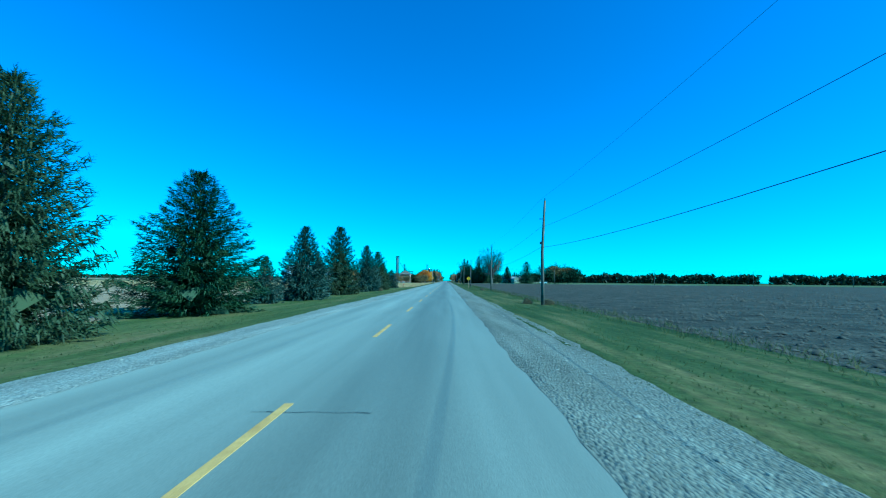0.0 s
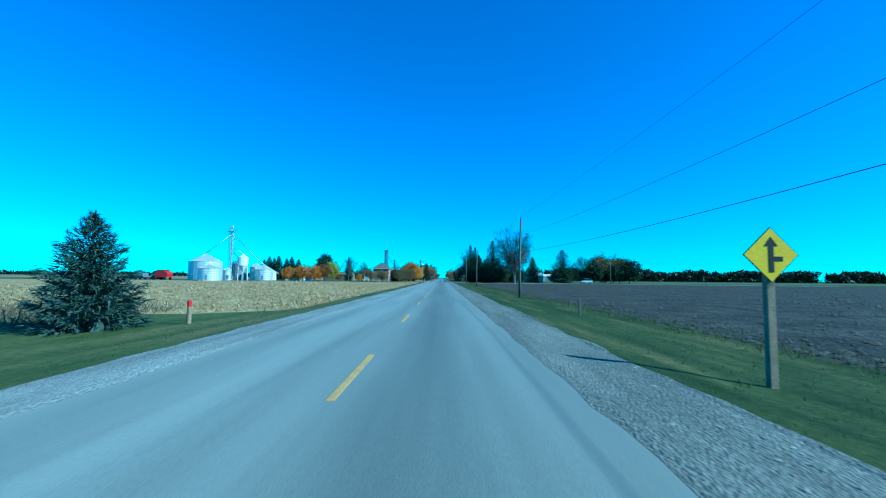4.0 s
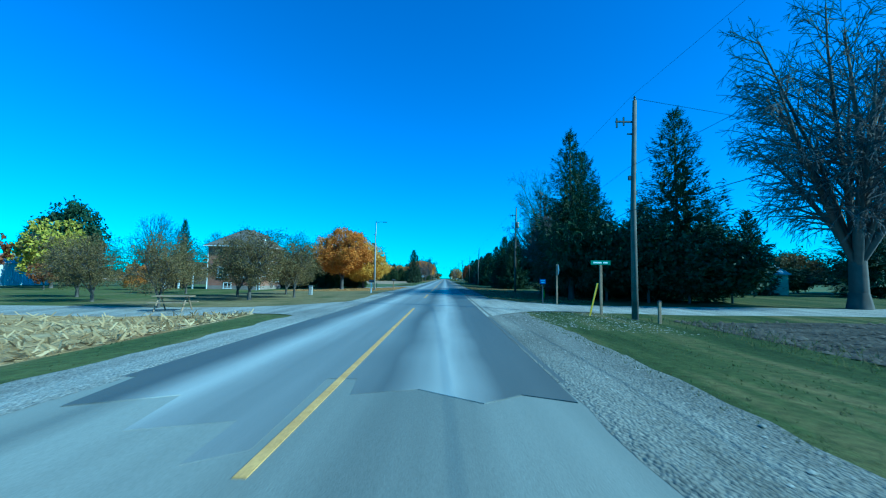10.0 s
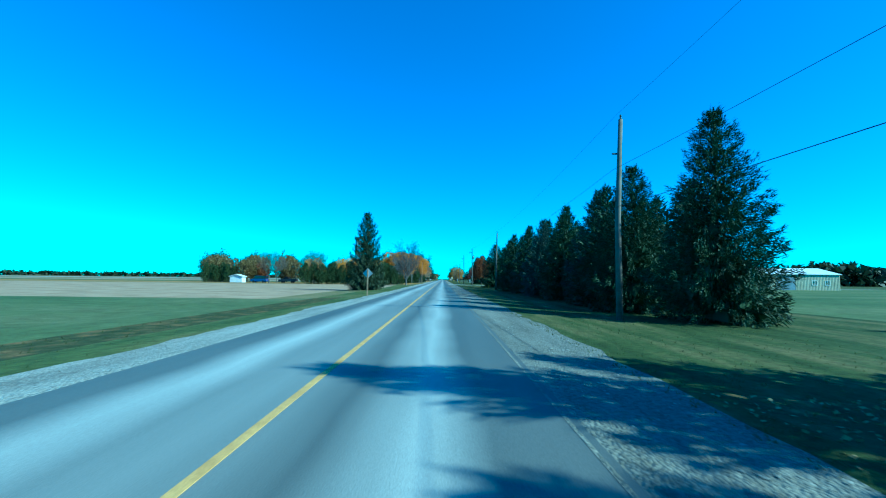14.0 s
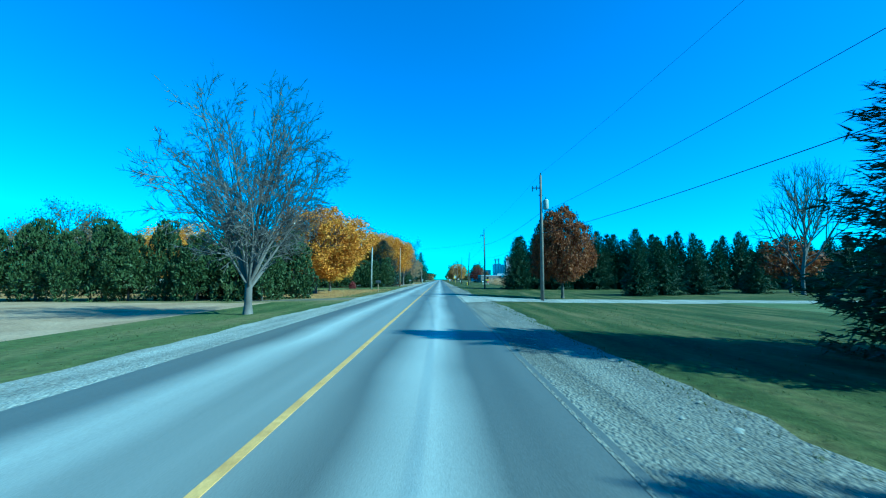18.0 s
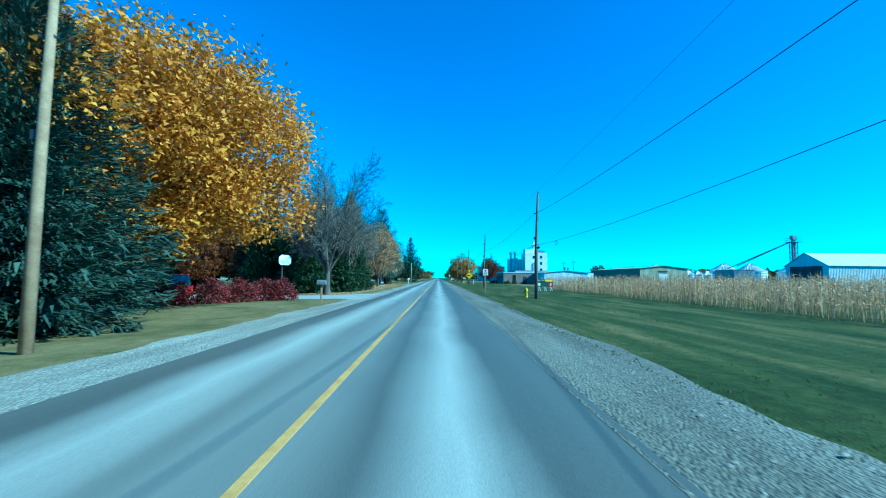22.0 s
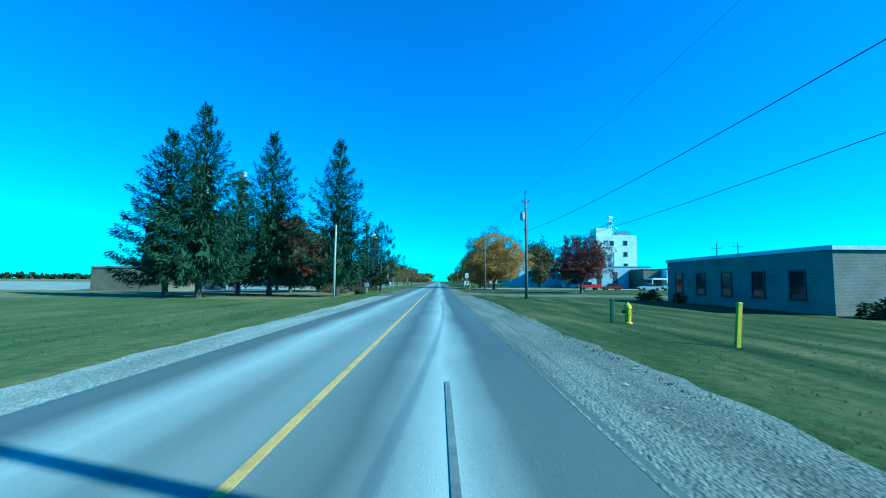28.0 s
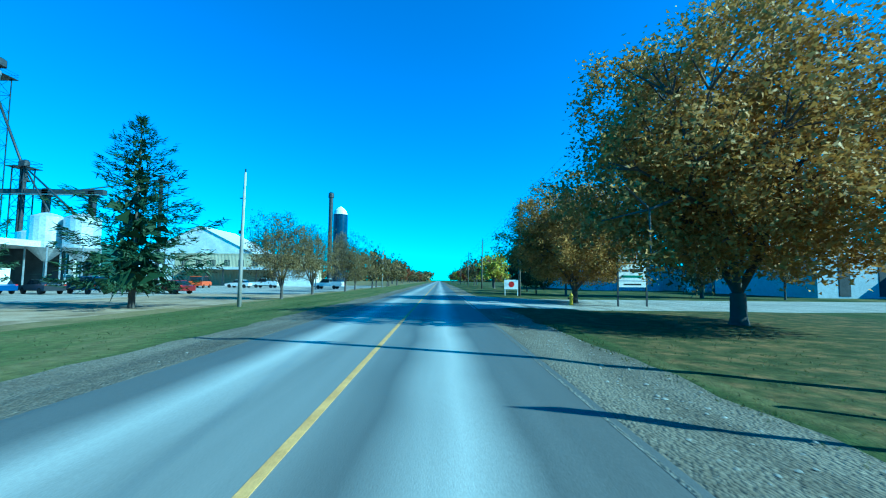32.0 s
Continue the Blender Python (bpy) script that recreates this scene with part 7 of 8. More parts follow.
part("tower", Shape().lathe([(2.3, -0.3), (2.3, 22.6)], 24), M["silo_blue"], sl)
part("dome", Shape().lathe([(2.35, 22.5), (2.0, 23.8), (1.1, 24.8), (0.3, 25.3)], 24), M["white_paint"], sl, "white dome")
# loading plant with tanks, conveyors and elevator legs
lattice_tower("elevator_tower", -84.2, 748.0, 1.5, 40.0, "tall dark steel elevator leg in the mill yard", "dark_metal", head=2.0)
tubes = thing("elevator_pipes", -84.2, 746.6, 0, 0, "bundle of stout steel elevator casings in the mill yard", "elevator")
for dx, dy, top in ((-2.2, -0.6, 39.5), (-0.8, -1.4, 41.0), (0.7, -1.4, 40.5), (2.1, -0.6, 39.0)):
    part("casing", Shape().lathe([(0.6, -0.3), (0.6, top), (0.75, top + 0.2), (0.75, top + 1.0)], 12, (dx, dy, 0)), M["bin_grey"], tubes)
part("head", Shape().box(-3.2, 3.0, -2.4, 0.8, 41.0, 42.6, 0.4), M["dark_metal"], tubes)
lattice_tower("elevator_tower", -76.4, 786.0, 1.2, 28.2, "tall dark steel elevator leg in the mill yard", "dark_metal", head=1.0)
lattice_tower("elevator_tower", -70.6, 741.0, 1.0, 20.2, "steel conveyor tower in the mill yard", "dark_metal", head=0.4)
for x, y, r, z0, z1 in ((-46.2, 719.7, 1.85, 4.9, 8.6), (-42.4, 720.2, 1.85, 4.9, 8.6), (-60.0, 733.0, 2.4, 2.5, 8.0)):
    tk = thing("loading_tank", x, y, 0, 0, "galvanised loading tank on steel legs", "tank", "loading tanks")
    part("body", Shape().lathe([(0.3, z0 - 1.6), (r, z0), (r, z1), (r * 0.5, z1 + 0.45), (0.3, z1 + 0.6)], 20), M["bin_steel"], tk)
    for k in range(4):
        a = 0.785 + 1.5708 * k
        part("leg", Shape().tube([(r * math.cos(a), r * math.sin(a), -0.3), (r * math.cos(a), r * math.sin(a), z0 + 0.3)], 0.1, 6), M["metal"], tk)
cvy = thing("conveyor", 0, 0, 0, 0, "steel conveyor bridge between towers", "conveyor")
part("truss", Shape().box(-76, -56.4, 740.5, 741.5, 15.5, 16.4), M["dark_metal"], cvy)
part("walkway", Shape().box(-76, -56.4, 739.6, 740.4, 15.3, 15.4), M["metal"], cvy)
spout([(-83.4, 747.6, 36.0), (-70.6, 742.0, 18.0)], 0.22, "dark_metal")
spout([(-76.4, 786, 28.5), (-62.0, 748.0, 14.5)], 0.16, "dark_metal")
spout([(-70.6, 741, 20.5), (-43.7, 720.5, 9.2)], 0.14, "dark_metal")
spout([(-70.6, 741, 20.5), (-58.5, 735.0, 8.9)], 0.14, "dark_metal")
spout([(-76.4, 786, 28.5), (-66.0, 742.0, 16.0)], 0.14, "dark_metal")
lattice_tower("elevator_tower", -66.3, 741.0, 0.35, 15.4, "steel conveyor tower in the mill yard", "dark_metal", head=0.3)
lattice_tower("elevator_tower", -58.4, 741.0, 0.35, 15.3, "steel conveyor support in the mill yard", "dark_metal", head=0.2)
lc = thing("loading_canopy", 0, 0, 0, 0, "white-edged loading canopy with dark green curtain walls", "canopy")
part("roof", Shape().box(-65, -45.4, 713, 722, 4.9, 5.6, 0.03), M["white_clad"], lc)
part("curtain_wall", ribbed((-64.5, 713.6), (-46.0, 713.6), 2.7, 4.9, 0.3, 0.05), M["green_door"], lc)
part("back_wall", Shape().box(-64.8, -45.8, 721.6, 721.8, -0.3, 4.9), M["dark_roof"], lc)
for k in range(4):
    part("post", Shape().box(-64.6 + 6.1 * k, -64.0 + 6.1 * k, 713.2, 713.8, -0.3, 4.9, 0.03), M["concrete"], lc)
for x in (-56.0, -44.5):
    tr = thing("trailer", x, 709.0, gz(-40, 709), 80, "white grain trailer parked at the loading canopy", "trailer")
    part("box", Shape().prism([(-1.0, 0.9), (1.0, 0.9), (1.25, 1.3), (1.25, 2.5), (-1.25, 2.5), (-1.25, 1.3)], "y", -4.2, 4.2), M["white_paint"], tr)
    part("chassis", Shape().box(-0.5, 0.5, -4.2, 4.6, 0.6, 0.9), M["dark_metal"], tr)
    for sx in (-1.0, 1.0):
        for sy in (-3.2, -2.1, 3.0):
            wheel(tr, sx, sy, 0.48, 0.48, 0.3)
gs = shed("loading_shed", -88, -68, 752, 764, 7.4, 8.2, "x", "green_door", "white_clad", "open loading shed with a pale roof and green siding")
for k in range(3):
    part("post", Shape().box(-86 + 8.0 * k, -85.2 + 8.0 * k, 750.6, 751.4, -0.3, 7.4), M["concrete"], gs)
shed("mill_dome", -96, -57, 806, 830, 8.6, 18.4, "y", "white_clad", "white_clad", "white gabled storage hall in the mill yard")
flat_block("mill_hall", -48, -37, 655, 668, 3.0, "brown_clad", "grey_roof", "low brown hall behind the spruces")
lattice_tower("elevator_tower", -30.5, 662.0, 0.9, 17.0, "steel grain leg seen behind spruces", "bin_grey", head=1.0)
for k in range(3):
    grain_bin(-34.5 - 2.6 * k, 665.0, 1.2, 11.0, 12.0, "bin_grey", "slim grey silo behind the spruces")

# ---- houses in the village, left ----
hs = shed("bungalow", -38.5, -26.0, 588, 597, 2.4, 3.9, "x", "white_clad", "grey_roof", "white bungalow with a grey roof behind spruces", False)
window(hs, "y", -37.0, -35.0, 0.9, 2.0, 588)
window(hs, "y", -30.0, -28.0, 0.9, 2.0, 588)
door(hs, "y", -35.2, -34.2, -0.3, 1.8, 588, "green_door")
shed("garden_shed", -62.2, -58.6, 444.5, 447, 1.5, 2.1, "y", "white_clad", "white_clad", "small white garden shed beside cedars", False, "shed")
h4 = shed("house", -42, -31, 506.5, 514, 2.7, 4.6, "x", "brown_clad", "shingle", "brown house hidden behind red trees", False, "house")

# ---- signs, boxes and small roadside things ----


def lettering(parent, words, size, x, y, z, mat, name="lettering"):
    """Words as a thin mesh that faces -y, centred on (x, z)."""
    cu = bpy.data.curves.new("words", "FONT")
    cu.body, cu.size, cu.align_x, cu.align_y, cu.extrude = words, size, "CENTER", "CENTER", 0.002
    tmp = new("words", cu)
    dg = bpy.context.evaluated_depsgraph_get()
    me = bpy.data.meshes.new_from_object(tmp.evaluated_get(dg))
    bpy.data.objects.remove(tmp)
    me.materials.clear()
    me.materials.append(M[mat])
    ob = new(name, me)
    ob.parent = parent
    ob.matrix_basis = pose(x, y, z, 90, 0, 0)
    return ob


def plate(parent, name, outline, mat, y0=-0.012, y1=0.0):
    """Flat sheet that faces -y from an outline of (x, z)."""
    return part(name, Shape().prism(outline, "y", y0, y1), M[mat], parent)


def rect(x0, x1, z0, z1):
    return [(x0, z0), (x1, z0), (x1, z1), (x0, z1)]


def diamond(c, r):
    return [(0, c - r), (r, c), (0, c + r), (-r, c)]


def on_verge(name, x, y, label, category, turn=0.0, group=""):
    return thing(name, x, y, gz(x, y), turn, label, category, group)


sg = on_verge("warning_sign", 6.93, 100.9, "yellow diamond side-road warning sign on a wooden post", "road sign")
part("post", Shape().box(-0.07, 0.07, 0.01, 0.13, -0.3, 2.35, 0.008), M["post_wood"], sg)
pl = plate(sg, "plate", diamond(2.25, 0.48), "black")
plate(pl, "face", diamond(2.25, 0.465), "yellow_sign", -0.018, -0.013)
plate(pl, "arrow", [(-0.045, 1.95), (0.045, 1.95), (0.045, 2.14), (0.2, 2.14), (0.2, 2.22), (0.045, 2.22), (0.045, 2.4), (0.12, 2.4), (0, 2.56), (-0.12, 2.4), (-0.045, 2.4)], "black", -0.024, -0.019)
sg = on_verge("warning_sign", 6.9, 555.2, "yellow truck-entrance warning sign with a flashing beacon", "road sign")
part("post", Shape().box(-0.07, 0.07, 0.01, 0.13, -0.3, 2.1, 0.008), M["green_door"], sg)
pl = plate(sg, "plate", diamond(2.05, 0.6), "black")
plate(pl, "face", diamond(2.05, 0.58), "yellow_sign", -0.018, -0.013)
plate(pl, "truck", [(-0.34, 1.98), (-0.3, 1.92), (0.1, 1.92), (0.12, 2.05), (0.02, 2.1), (-0.08, 2.18), (-0.34, 2.18)], "black", -0.024, -0.019)
plate(pl, "road_line", rect(0.22, 0.245, 1.75, 2.33), "black", -0.024, -0.019)
for z0, z1 in ((1.78, 1.9), (1.98, 2.1), (2.18, 2.28)):
    plate(pl, "road_dash", rect(0.13, 0.15, z0, z1), "black", -0.024, -0.019)
mast = part("mast", Shape().tube([(0, 0.06, 2.0), (0, 0.06, 3.3)], 0.03, 6), M["dark_metal"], sg)
part("beacon", Shape().box(-0.16, 0.16, -0.02, 0.14, 2.75, 3.05, 0.03), M["yellow_sign"], sg, "yellow beacon housing")
part("solar_panel", Shape().prism([(-0.15, 3.3), (0.25, 3.4), (0.25, 3.43), (-0.15, 3.33)], "x", -0.25, 0.25), M["dark_metal"], sg)
sg = on_verge("speed_sign", 5.95, 520.3, "white 60 speed-ahead sign with an arrow on a wooden post", "road sign")
part("post", Shape().box(-0.05, 0.05, 0.01, 0.11, -0.3, 2.3, 0.006), M["post_wood"], sg)
pl = plate(sg, "plate", rect(-0.25, 0.25, 1.82, 2.44), "white_sign")
lettering(pl, "60", 0.33, 0, -0.016, 2.0, "black")
plate(pl, "arrow", [(-0.13, 2.24), (-0.045, 2.24), (-0.045, 2.19), (0.045, 2.19), (0.045, 2.24), (0.13, 2.24), (0, 2.36)], "black", -0.02, -0.014)
mk = on_verge("marker_stake", 10.1, 516.9, "thin brown post with a dark box on top", "stake")
part("stake", Shape().box(-0.03, 0.03, -0.03, 0.03, -0.2, 1.75, 0.006), M["pole_wood"], mk)
part("head", Shape().box(-0.09, 0.09, -0.07, 0.07, 1.6, 1.95, 0.015), M["dark_metal"], mk)
sg = on_verge("speed_sign", 6.4, 671.4, "white MAXIMUM 60 speed sign with black tabs below", "road sign")
part("post", Shape().box(-0.05, 0.05, 0.01, 0.11, -0.3, 2.4, 0.006), M["post_wood"], sg)
pl = plate(sg, "plate", rect(-0.32, 0.32, 1.75, 3.05), "black")
plate(pl, "face", rect(-0.3, 0.3, 2.2, 3.03), "white_sign", -0.018, -0.013)
lettering(pl, "MAXIMUM", 0.125, 0, -0.022, 2.88, "black")
lettering(pl, "60", 0.42, 0, -0.022, 2.52, "black")
lettering(pl, "km/h", 0.17, 0, -0.018, 2.08, "white_sign")
lettering(pl, "BEGINS", 0.15, 0, -0.018, 1.86, "white_sign")
# board in front of the corn
sg = on_verge("plot_sign", 16.6, 539.8, "wide printed DEMO PLOT board on white braced legs", "sign", 4)
pl = plate(sg, "board", rect(-1.2, 1.2, 0.55, 1.65), "green_door")
plate(pl, "panel", rect(-1.12, -0.62, 0.72, 1.1), "white_sign", -0.02, -0.014)
plate(pl, "panel", rect(0.62, 1.12, 0.6, 1.15), "red_paint", -0.02, -0.014)
plate(pl, "panel", rect(0.1, 1.16, 1.3, 1.6), "yellow_sign", -0.02, -0.014)
plate(pl, "panel", [(0.8, 0.7), (0.92, 0.7), (1.0, 1.05), (0.82, 1.05)], "white_sign", -0.026, -0.021)
lettering(pl, "DEMO PLOT", 0.22, -0.5, -0.02, 1.46, "white_sign")
for x in (-0.85, 0.0, 0.85):
    lg = part("leg", Shape().box(x - 0.05, x + 0.05, 0.0, 0.1, -0.35, 0.9), M["white_paint"], sg)
    part("brace", Shape().tube([(x, 0.05, 0.6), (x + 0.35, -0.4, -0.35)], 0.05, 4), M["white_paint"], lg)
# side-road corner
st = on_verge("street_sign", 9.35, 252.7, "green street name sign on a wooden post", "street sign")
part("post", Shape().box(-0.06, 0.06, -0.06, 0.06, -0.2, 2.5, 0.006), M["post_wood"], st)
bl = part("blade", Shape().box(-0.5, 0.5, -0.012, 0.012, 2.5, 2.72), M["green_sign"], st)
part("word_bar", Shape().box(-0.38, 0.05, -0.016, -0.0125, 2.57, 2.65), M["white_sign"], bl)
part("word_bar", Shape().box(0.12, 0.36, -0.016, -0.0125, 2.57, 2.65), M["white_sign"], bl)
lp = on_verge("marker_stake", 8.4, 251.6, "leaning pale yellow marker stake in the grass", "stake")
part("stake", Shape().box(-0.035, 0.035, -0.035, 0.035, -0.3, 1.6), M["hydrant"], lp)
lp.matrix_basis = pose(8.4, 251.6, gz(8.4, 251.6), 0, 14, 0)
sp = on_verge("stop_sign", 8.95, 259.5, "stop sign seen edge-on at the side road", "road sign", 90)
part("post", Shape().box(-0.05, 0.05, 0.01, 0.11, -0.3, 2.7, 0.006), M["post_wood"], sp)
oc = [(0.36 * math.cos(0.3927 + 0.7854 * k), 2.35 + 0.36 * math.sin(0.3927 + 0.7854 * k)) for k in range(8)]
pl = plate(sp, "plate", oc, "white_sign")
plate(pl, "face", [(x * 0.93, 2.35 + (z - 2.35) * 0.93) for x, z in oc], "red_paint", -0.018, -0.013)
lettering(pl, "STOP", 0.24, 0, -0.024, 2.35, "white_sign")
bs = on_verge("blue_sign", 8.0, 259.7, "small blue property sign on a post", "sign")
part("post", Shape().box(-0.04, 0.04, 0.01, 0.07, -0.3, 1.5), M["dark_metal"], bs)
pl = plate(bs, "plate", rect(-0.2, 0.2, 1.35, 1.67), "blue_sign")
part("number_bar", Shape().box(-0.15, 0.15, -0.016, -0.0125, 1.54, 1.6), M["white_sign"], pl)
part("number_bar", Shape().box(-0.12, 0.12, -0.016, -0.0125, 1.43, 1.49), M["white_sign"], pl)
for x, y, hh, mat, lab in ((10.3, 248.7, 0.9, "post_wood", "short weathered fence post"), (10.8, 271.5, 0.75, "hydrant", "yellow plastic cable marker post"), (8.6, 116.4, 0.85, "pole_wood", "short dark wooden post on the ditch bank"), (11.3, 405.5, 1.1, "hydrant", "yellow cable marker post beside spruces"), (8.6, 611.6, 0.9, "green_door", "thin green marker stake beside the hydrant"), (10.9, 594.9, 1.2, "white_paint", "leaning white marker stake on the lawn"), (9.2, 605.0, 1.1, "hydrant", "leaning yellow marker stake on the lawn"), (-7.1, 672.8, 2.7, "metal", "tall thin grey steel post on the verge"), (-10.0, 303.0, 0.8, "green_door", "small green cable box on the lawn"), (7.0, 672.6, 1.2, "hydrant", "leaning yellow marker stake behind the sign")):
    mk = on_verge("marker_post", x, y, lab, "post")
    part("post", Shape().box(-0.06, 0.06, -0.05, 0.05, -0.2, hh, 0.012), M[mat], mk)
    part("cap", Shape().box(-0.065, 0.065, -0.055, 0.055, hh, hh + 0.05, 0.015), M["dark_metal" if mat == "post_wood" else mat], mk)
    if "leaning" in lab:
        mk.matrix_basis = pose(x, y, gz(x, y), 0, 5, 0)
mk = on_verge("pipeline_marker", -9.4, 111.8, "weathered brown marker post with a red band", "post")
part("post", Shape().lathe([(0.09, -0.2), (0.09, 0.7)], 10), M["post_wood"], mk)
part("band", Shape().lathe([(0.095, 0.7), (0.1, 0.92), (0.06, 0.98)], 10), M["red_paint"], mk)
bs = on_verge("rear_sign", -4.9, 353.7, "road sign plate seen from behind on a post", "road sign", 180)
part("post", Shape().box(-0.05, 0.05, 0.01, 0.11, -0.3, 2.3), M["post_wood"], bs)
plate(bs, "plate", diamond(1.95, 0.44), "metal")


def mailbox(x, y, turn, posts, body, label, wide=0.22):
    ob = on_verge("mailbox", x, y, label, "mailbox", turn, "mailboxes")
    for k in range(posts):
        px = (k - (posts - 1) / 2) * 0.3
        part("post", Shape().box(px - 0.05, px + 0.05, -0.05, 0.05, -0.25, 1.05, 0.008), M["white_paint"] if posts > 1 else M["post_wood"], ob)
    prof = [(-wide / 2, 1.05)] + [(wide / 2 * math.cos(a), 1.17 + wide / 2 * math.sin(a)) for a in [3.1416 - 3.1416 * k / 8 for k in range(9)]] + [(wide / 2, 1.05)]
    bd = part("box", Shape().prism([(a, b) for a, b in prof], "y", -0.26, 0.26), M[body], ob)
    part("box_door", Shape().prism([(a * 0.94, 1.05 + (b - 1.05) * 0.94) for a, b in prof], "y", -0.275, -0.26), M[body], bd)
    part("flag", Shape().box(wide / 2, wide / 2 + 0.015, -0.1, 0.12, 1.2, 1.26), M["red_paint"], bd)
    return ob


mailbox(-6.2, 275.5, 90, 2, "dark_metal", "dark mailbox on two white posts", 0.3)
mailbox(-6.7, 299.0, 90, 1, "dark_metal", "black mailbox on a single post", 0.34)
mailbox(-5.6, 448.4, 90, 1, "dark_metal", "black mailbox on a pale wooden post", 0.34)
mailbox(-5.8, 504.8, 90, 1, "bin_grey", "grey mailbox on a wooden post", 0.3)
mailbox(-6.4, 563.2, 90, 1, "post_wood", "brown mailbox on a wooden post", 0.3)
mailbox(-6.0, 585.5, 90, 2, "white_paint", "white mailbox on two posts", 0.34)
mb = on_verge("mailbox", -8.8, 654.4, "large grey-blue mailbox with a gabled top on a boxed post", "mailbox", 90, "mailboxes")
part("post", Shape().box(-0.1, 0.1, -0.1, 0.1, -0.2, 0.8, 0.02), M["pole_pale"], mb)
part("brace", Shape().prism([(0.1, 0.5), (0.26, 0.78), (0.1, 0.78)], "y", -0.05, 0.05), M["pole_pale"], mb)
part("shelf", Shape().box(-0.34, 0.34, -0.3, 0.3, 0.78, 0.84, 0.01), M["bin_grey"], mb)
mbox = part("box", Shape().prism([(-0.26, 0.84), (-0.26, 1.14), (0, 1.3), (0.26, 1.14), (0.26, 0.84)], "y", -0.26, 0.26), M["pole_pale"], mb)
part("box_lid", Shape().prism([(-0.3, 1.12), (0, 1.3), (0.3, 1.12), (0.3, 1.15), (0, 1.335), (-0.3, 1.15)], "y", -0.29, 0.29), M["bin_grey"], mbox)
part("box_door", Shape().box(-0.2, 0.2, -0.28, -0.262, 0.88, 1.1, 0.005), M["bin_grey"], mbox)
# service pedestals, one with a meter post, and a washing-line post
for x, y, meter, lab in ((-11.6, 272.6, False, "grey-green utility pedestal on a dry lawn"), (-10.8, 438.7, True, "pale utility pedestal with a meter on a leaning pipe")):
    ob = on_verge("utility_pedestal", x, y, lab, "utility box")
    part("cabinet", Shape().box(-0.17, 0.17, -0.14, 0.14, 0, 0.82, 0.03), M["pole_pale"], ob)
    part("lid", Shape().box(-0.185, 0.185, -0.155, 0.155, 0.82, 0.9, 0.02), M["bin_grey"], ob)
    part("door", Shape().box(-0.13, 0.13, -0.155, -0.14, 0.1, 0.74, 0.005), M["pole_pale"], ob)
    if meter:
        part("pipe", Shape().tube([(-0.25, 0.05, 0), (-0.18, 0.05, 1.35)], 0.035, 6), M["metal"], ob)
        part("meter", Shape().box(-0.3, 0.05, -0.05, 0.1, 1.2, 1.45, 0.03), M["white_paint"], ob)
lp = on_verge("washing_line_post", -22.2, 284.6, "T-shaped grey wooden washing line post on the lawn", "post")
part("post", Shape().box(-0.06, 0.06, -0.06, 0.06, -0.3, 1.85, 0.01), M["pole_pale"], lp)
part("crossbar", Shape().box(-0.5, 0.5, -0.05, 0.05, 1.85, 1.95, 0.01), M["pole_pale"], lp)


def hydrant(x, y):
    ob = on_verge("fire_hydrant", x, y, "yellow fire hydrant with dark side caps", "hydrant", 0, "fire hydrants")
    part("barrel", Shape().lathe([(0.17, -0.1), (0.17, 0.04), (0.115, 0.06), (0.115, 0.55), (0.15, 0.58), (0.15, 0.64), (0.12, 0.74), (0.05, 0.8), (0.03, 0.86)], 14), M["hydrant"], ob)
    for sx in (-1, 1):
        part("side_cap", Shape().tube([(sx * 0.1, 0, 0.47), (sx * 0.22, 0, 0.47)], 0.065, 8), M["dark_metal"], ob)
    part("front_cap", Shape().tube([(0, -0.1, 0.42), (0, -0.22, 0.42)], 0.085, 8), M["hydrant"], ob)
    return ob


hydrant(9.1, 516.2)
hydrant(9.0, 611.0)
hydrant(10.4, 697.5)
# basketball hoop by the paved drive
bk = on_verge("basketball_hoop", -11.6, 514.6, "basketball hoop with a white backboard on a pole", "basketball hoop", 60)
part("pole", Shape().tube([(0, 0.3, -0.2), (0, 0.3, 2.7), (0, 0.0, 2.95)], 0.06, 8), M["dark_metal"], bk)
part("backboard", Shape().prism([(-0.62, 2.75), (-0.4, 2.6), (0.4, 2.6), (0.62, 2.75), (0.62, 3.25), (0.35, 3.45), (-0.35, 3.45), (-0.62, 3.25)], "y", -0.04, 0), M["white_paint"], bk)
part("rim", Shape().tube([(0.23 * math.cos(6.283 * k / 14), -0.32 + 0.23 * math.sin(6.283 * k / 14), 2.78) for k in range(15)], 0.012, 5), M["car_orange"], bk)
# dark bin under the spruces, blue boxes
bn = on_verge("waste_bin", -10.5, 579.7, "square dark bin standing under a spruce", "bin")
part("body", Shape().box(-0.36, 0.36, -0.3, 0.3, 0, 0.62, 0.03), M["dark_metal"], bn)
part("lid", Shape().box(-0.38, 0.38, -0.32, 0.32, 0.62, 0.68, 0.02), M["dark_metal"], bn)
bx = on_verge("lawn_sign", -9.6, 562.6, "small blue lawn sign on wire legs", "sign", 20)
pl = plate(bx, "placard", rect(-0.3, 0.3, 0.35, 0.78), "blue_sign")
part("word_bar", Shape().box(-0.22, 0.22, -0.016, -0.0125, 0.55, 0.64), M["white_sign"], pl)
for sx in (-0.22, 0.22):
    part("wire_leg", Shape().tube([(sx, 0.01, -0.15), (sx, 0.01, 0.4)], 0.006, 4), M["metal"], bx)
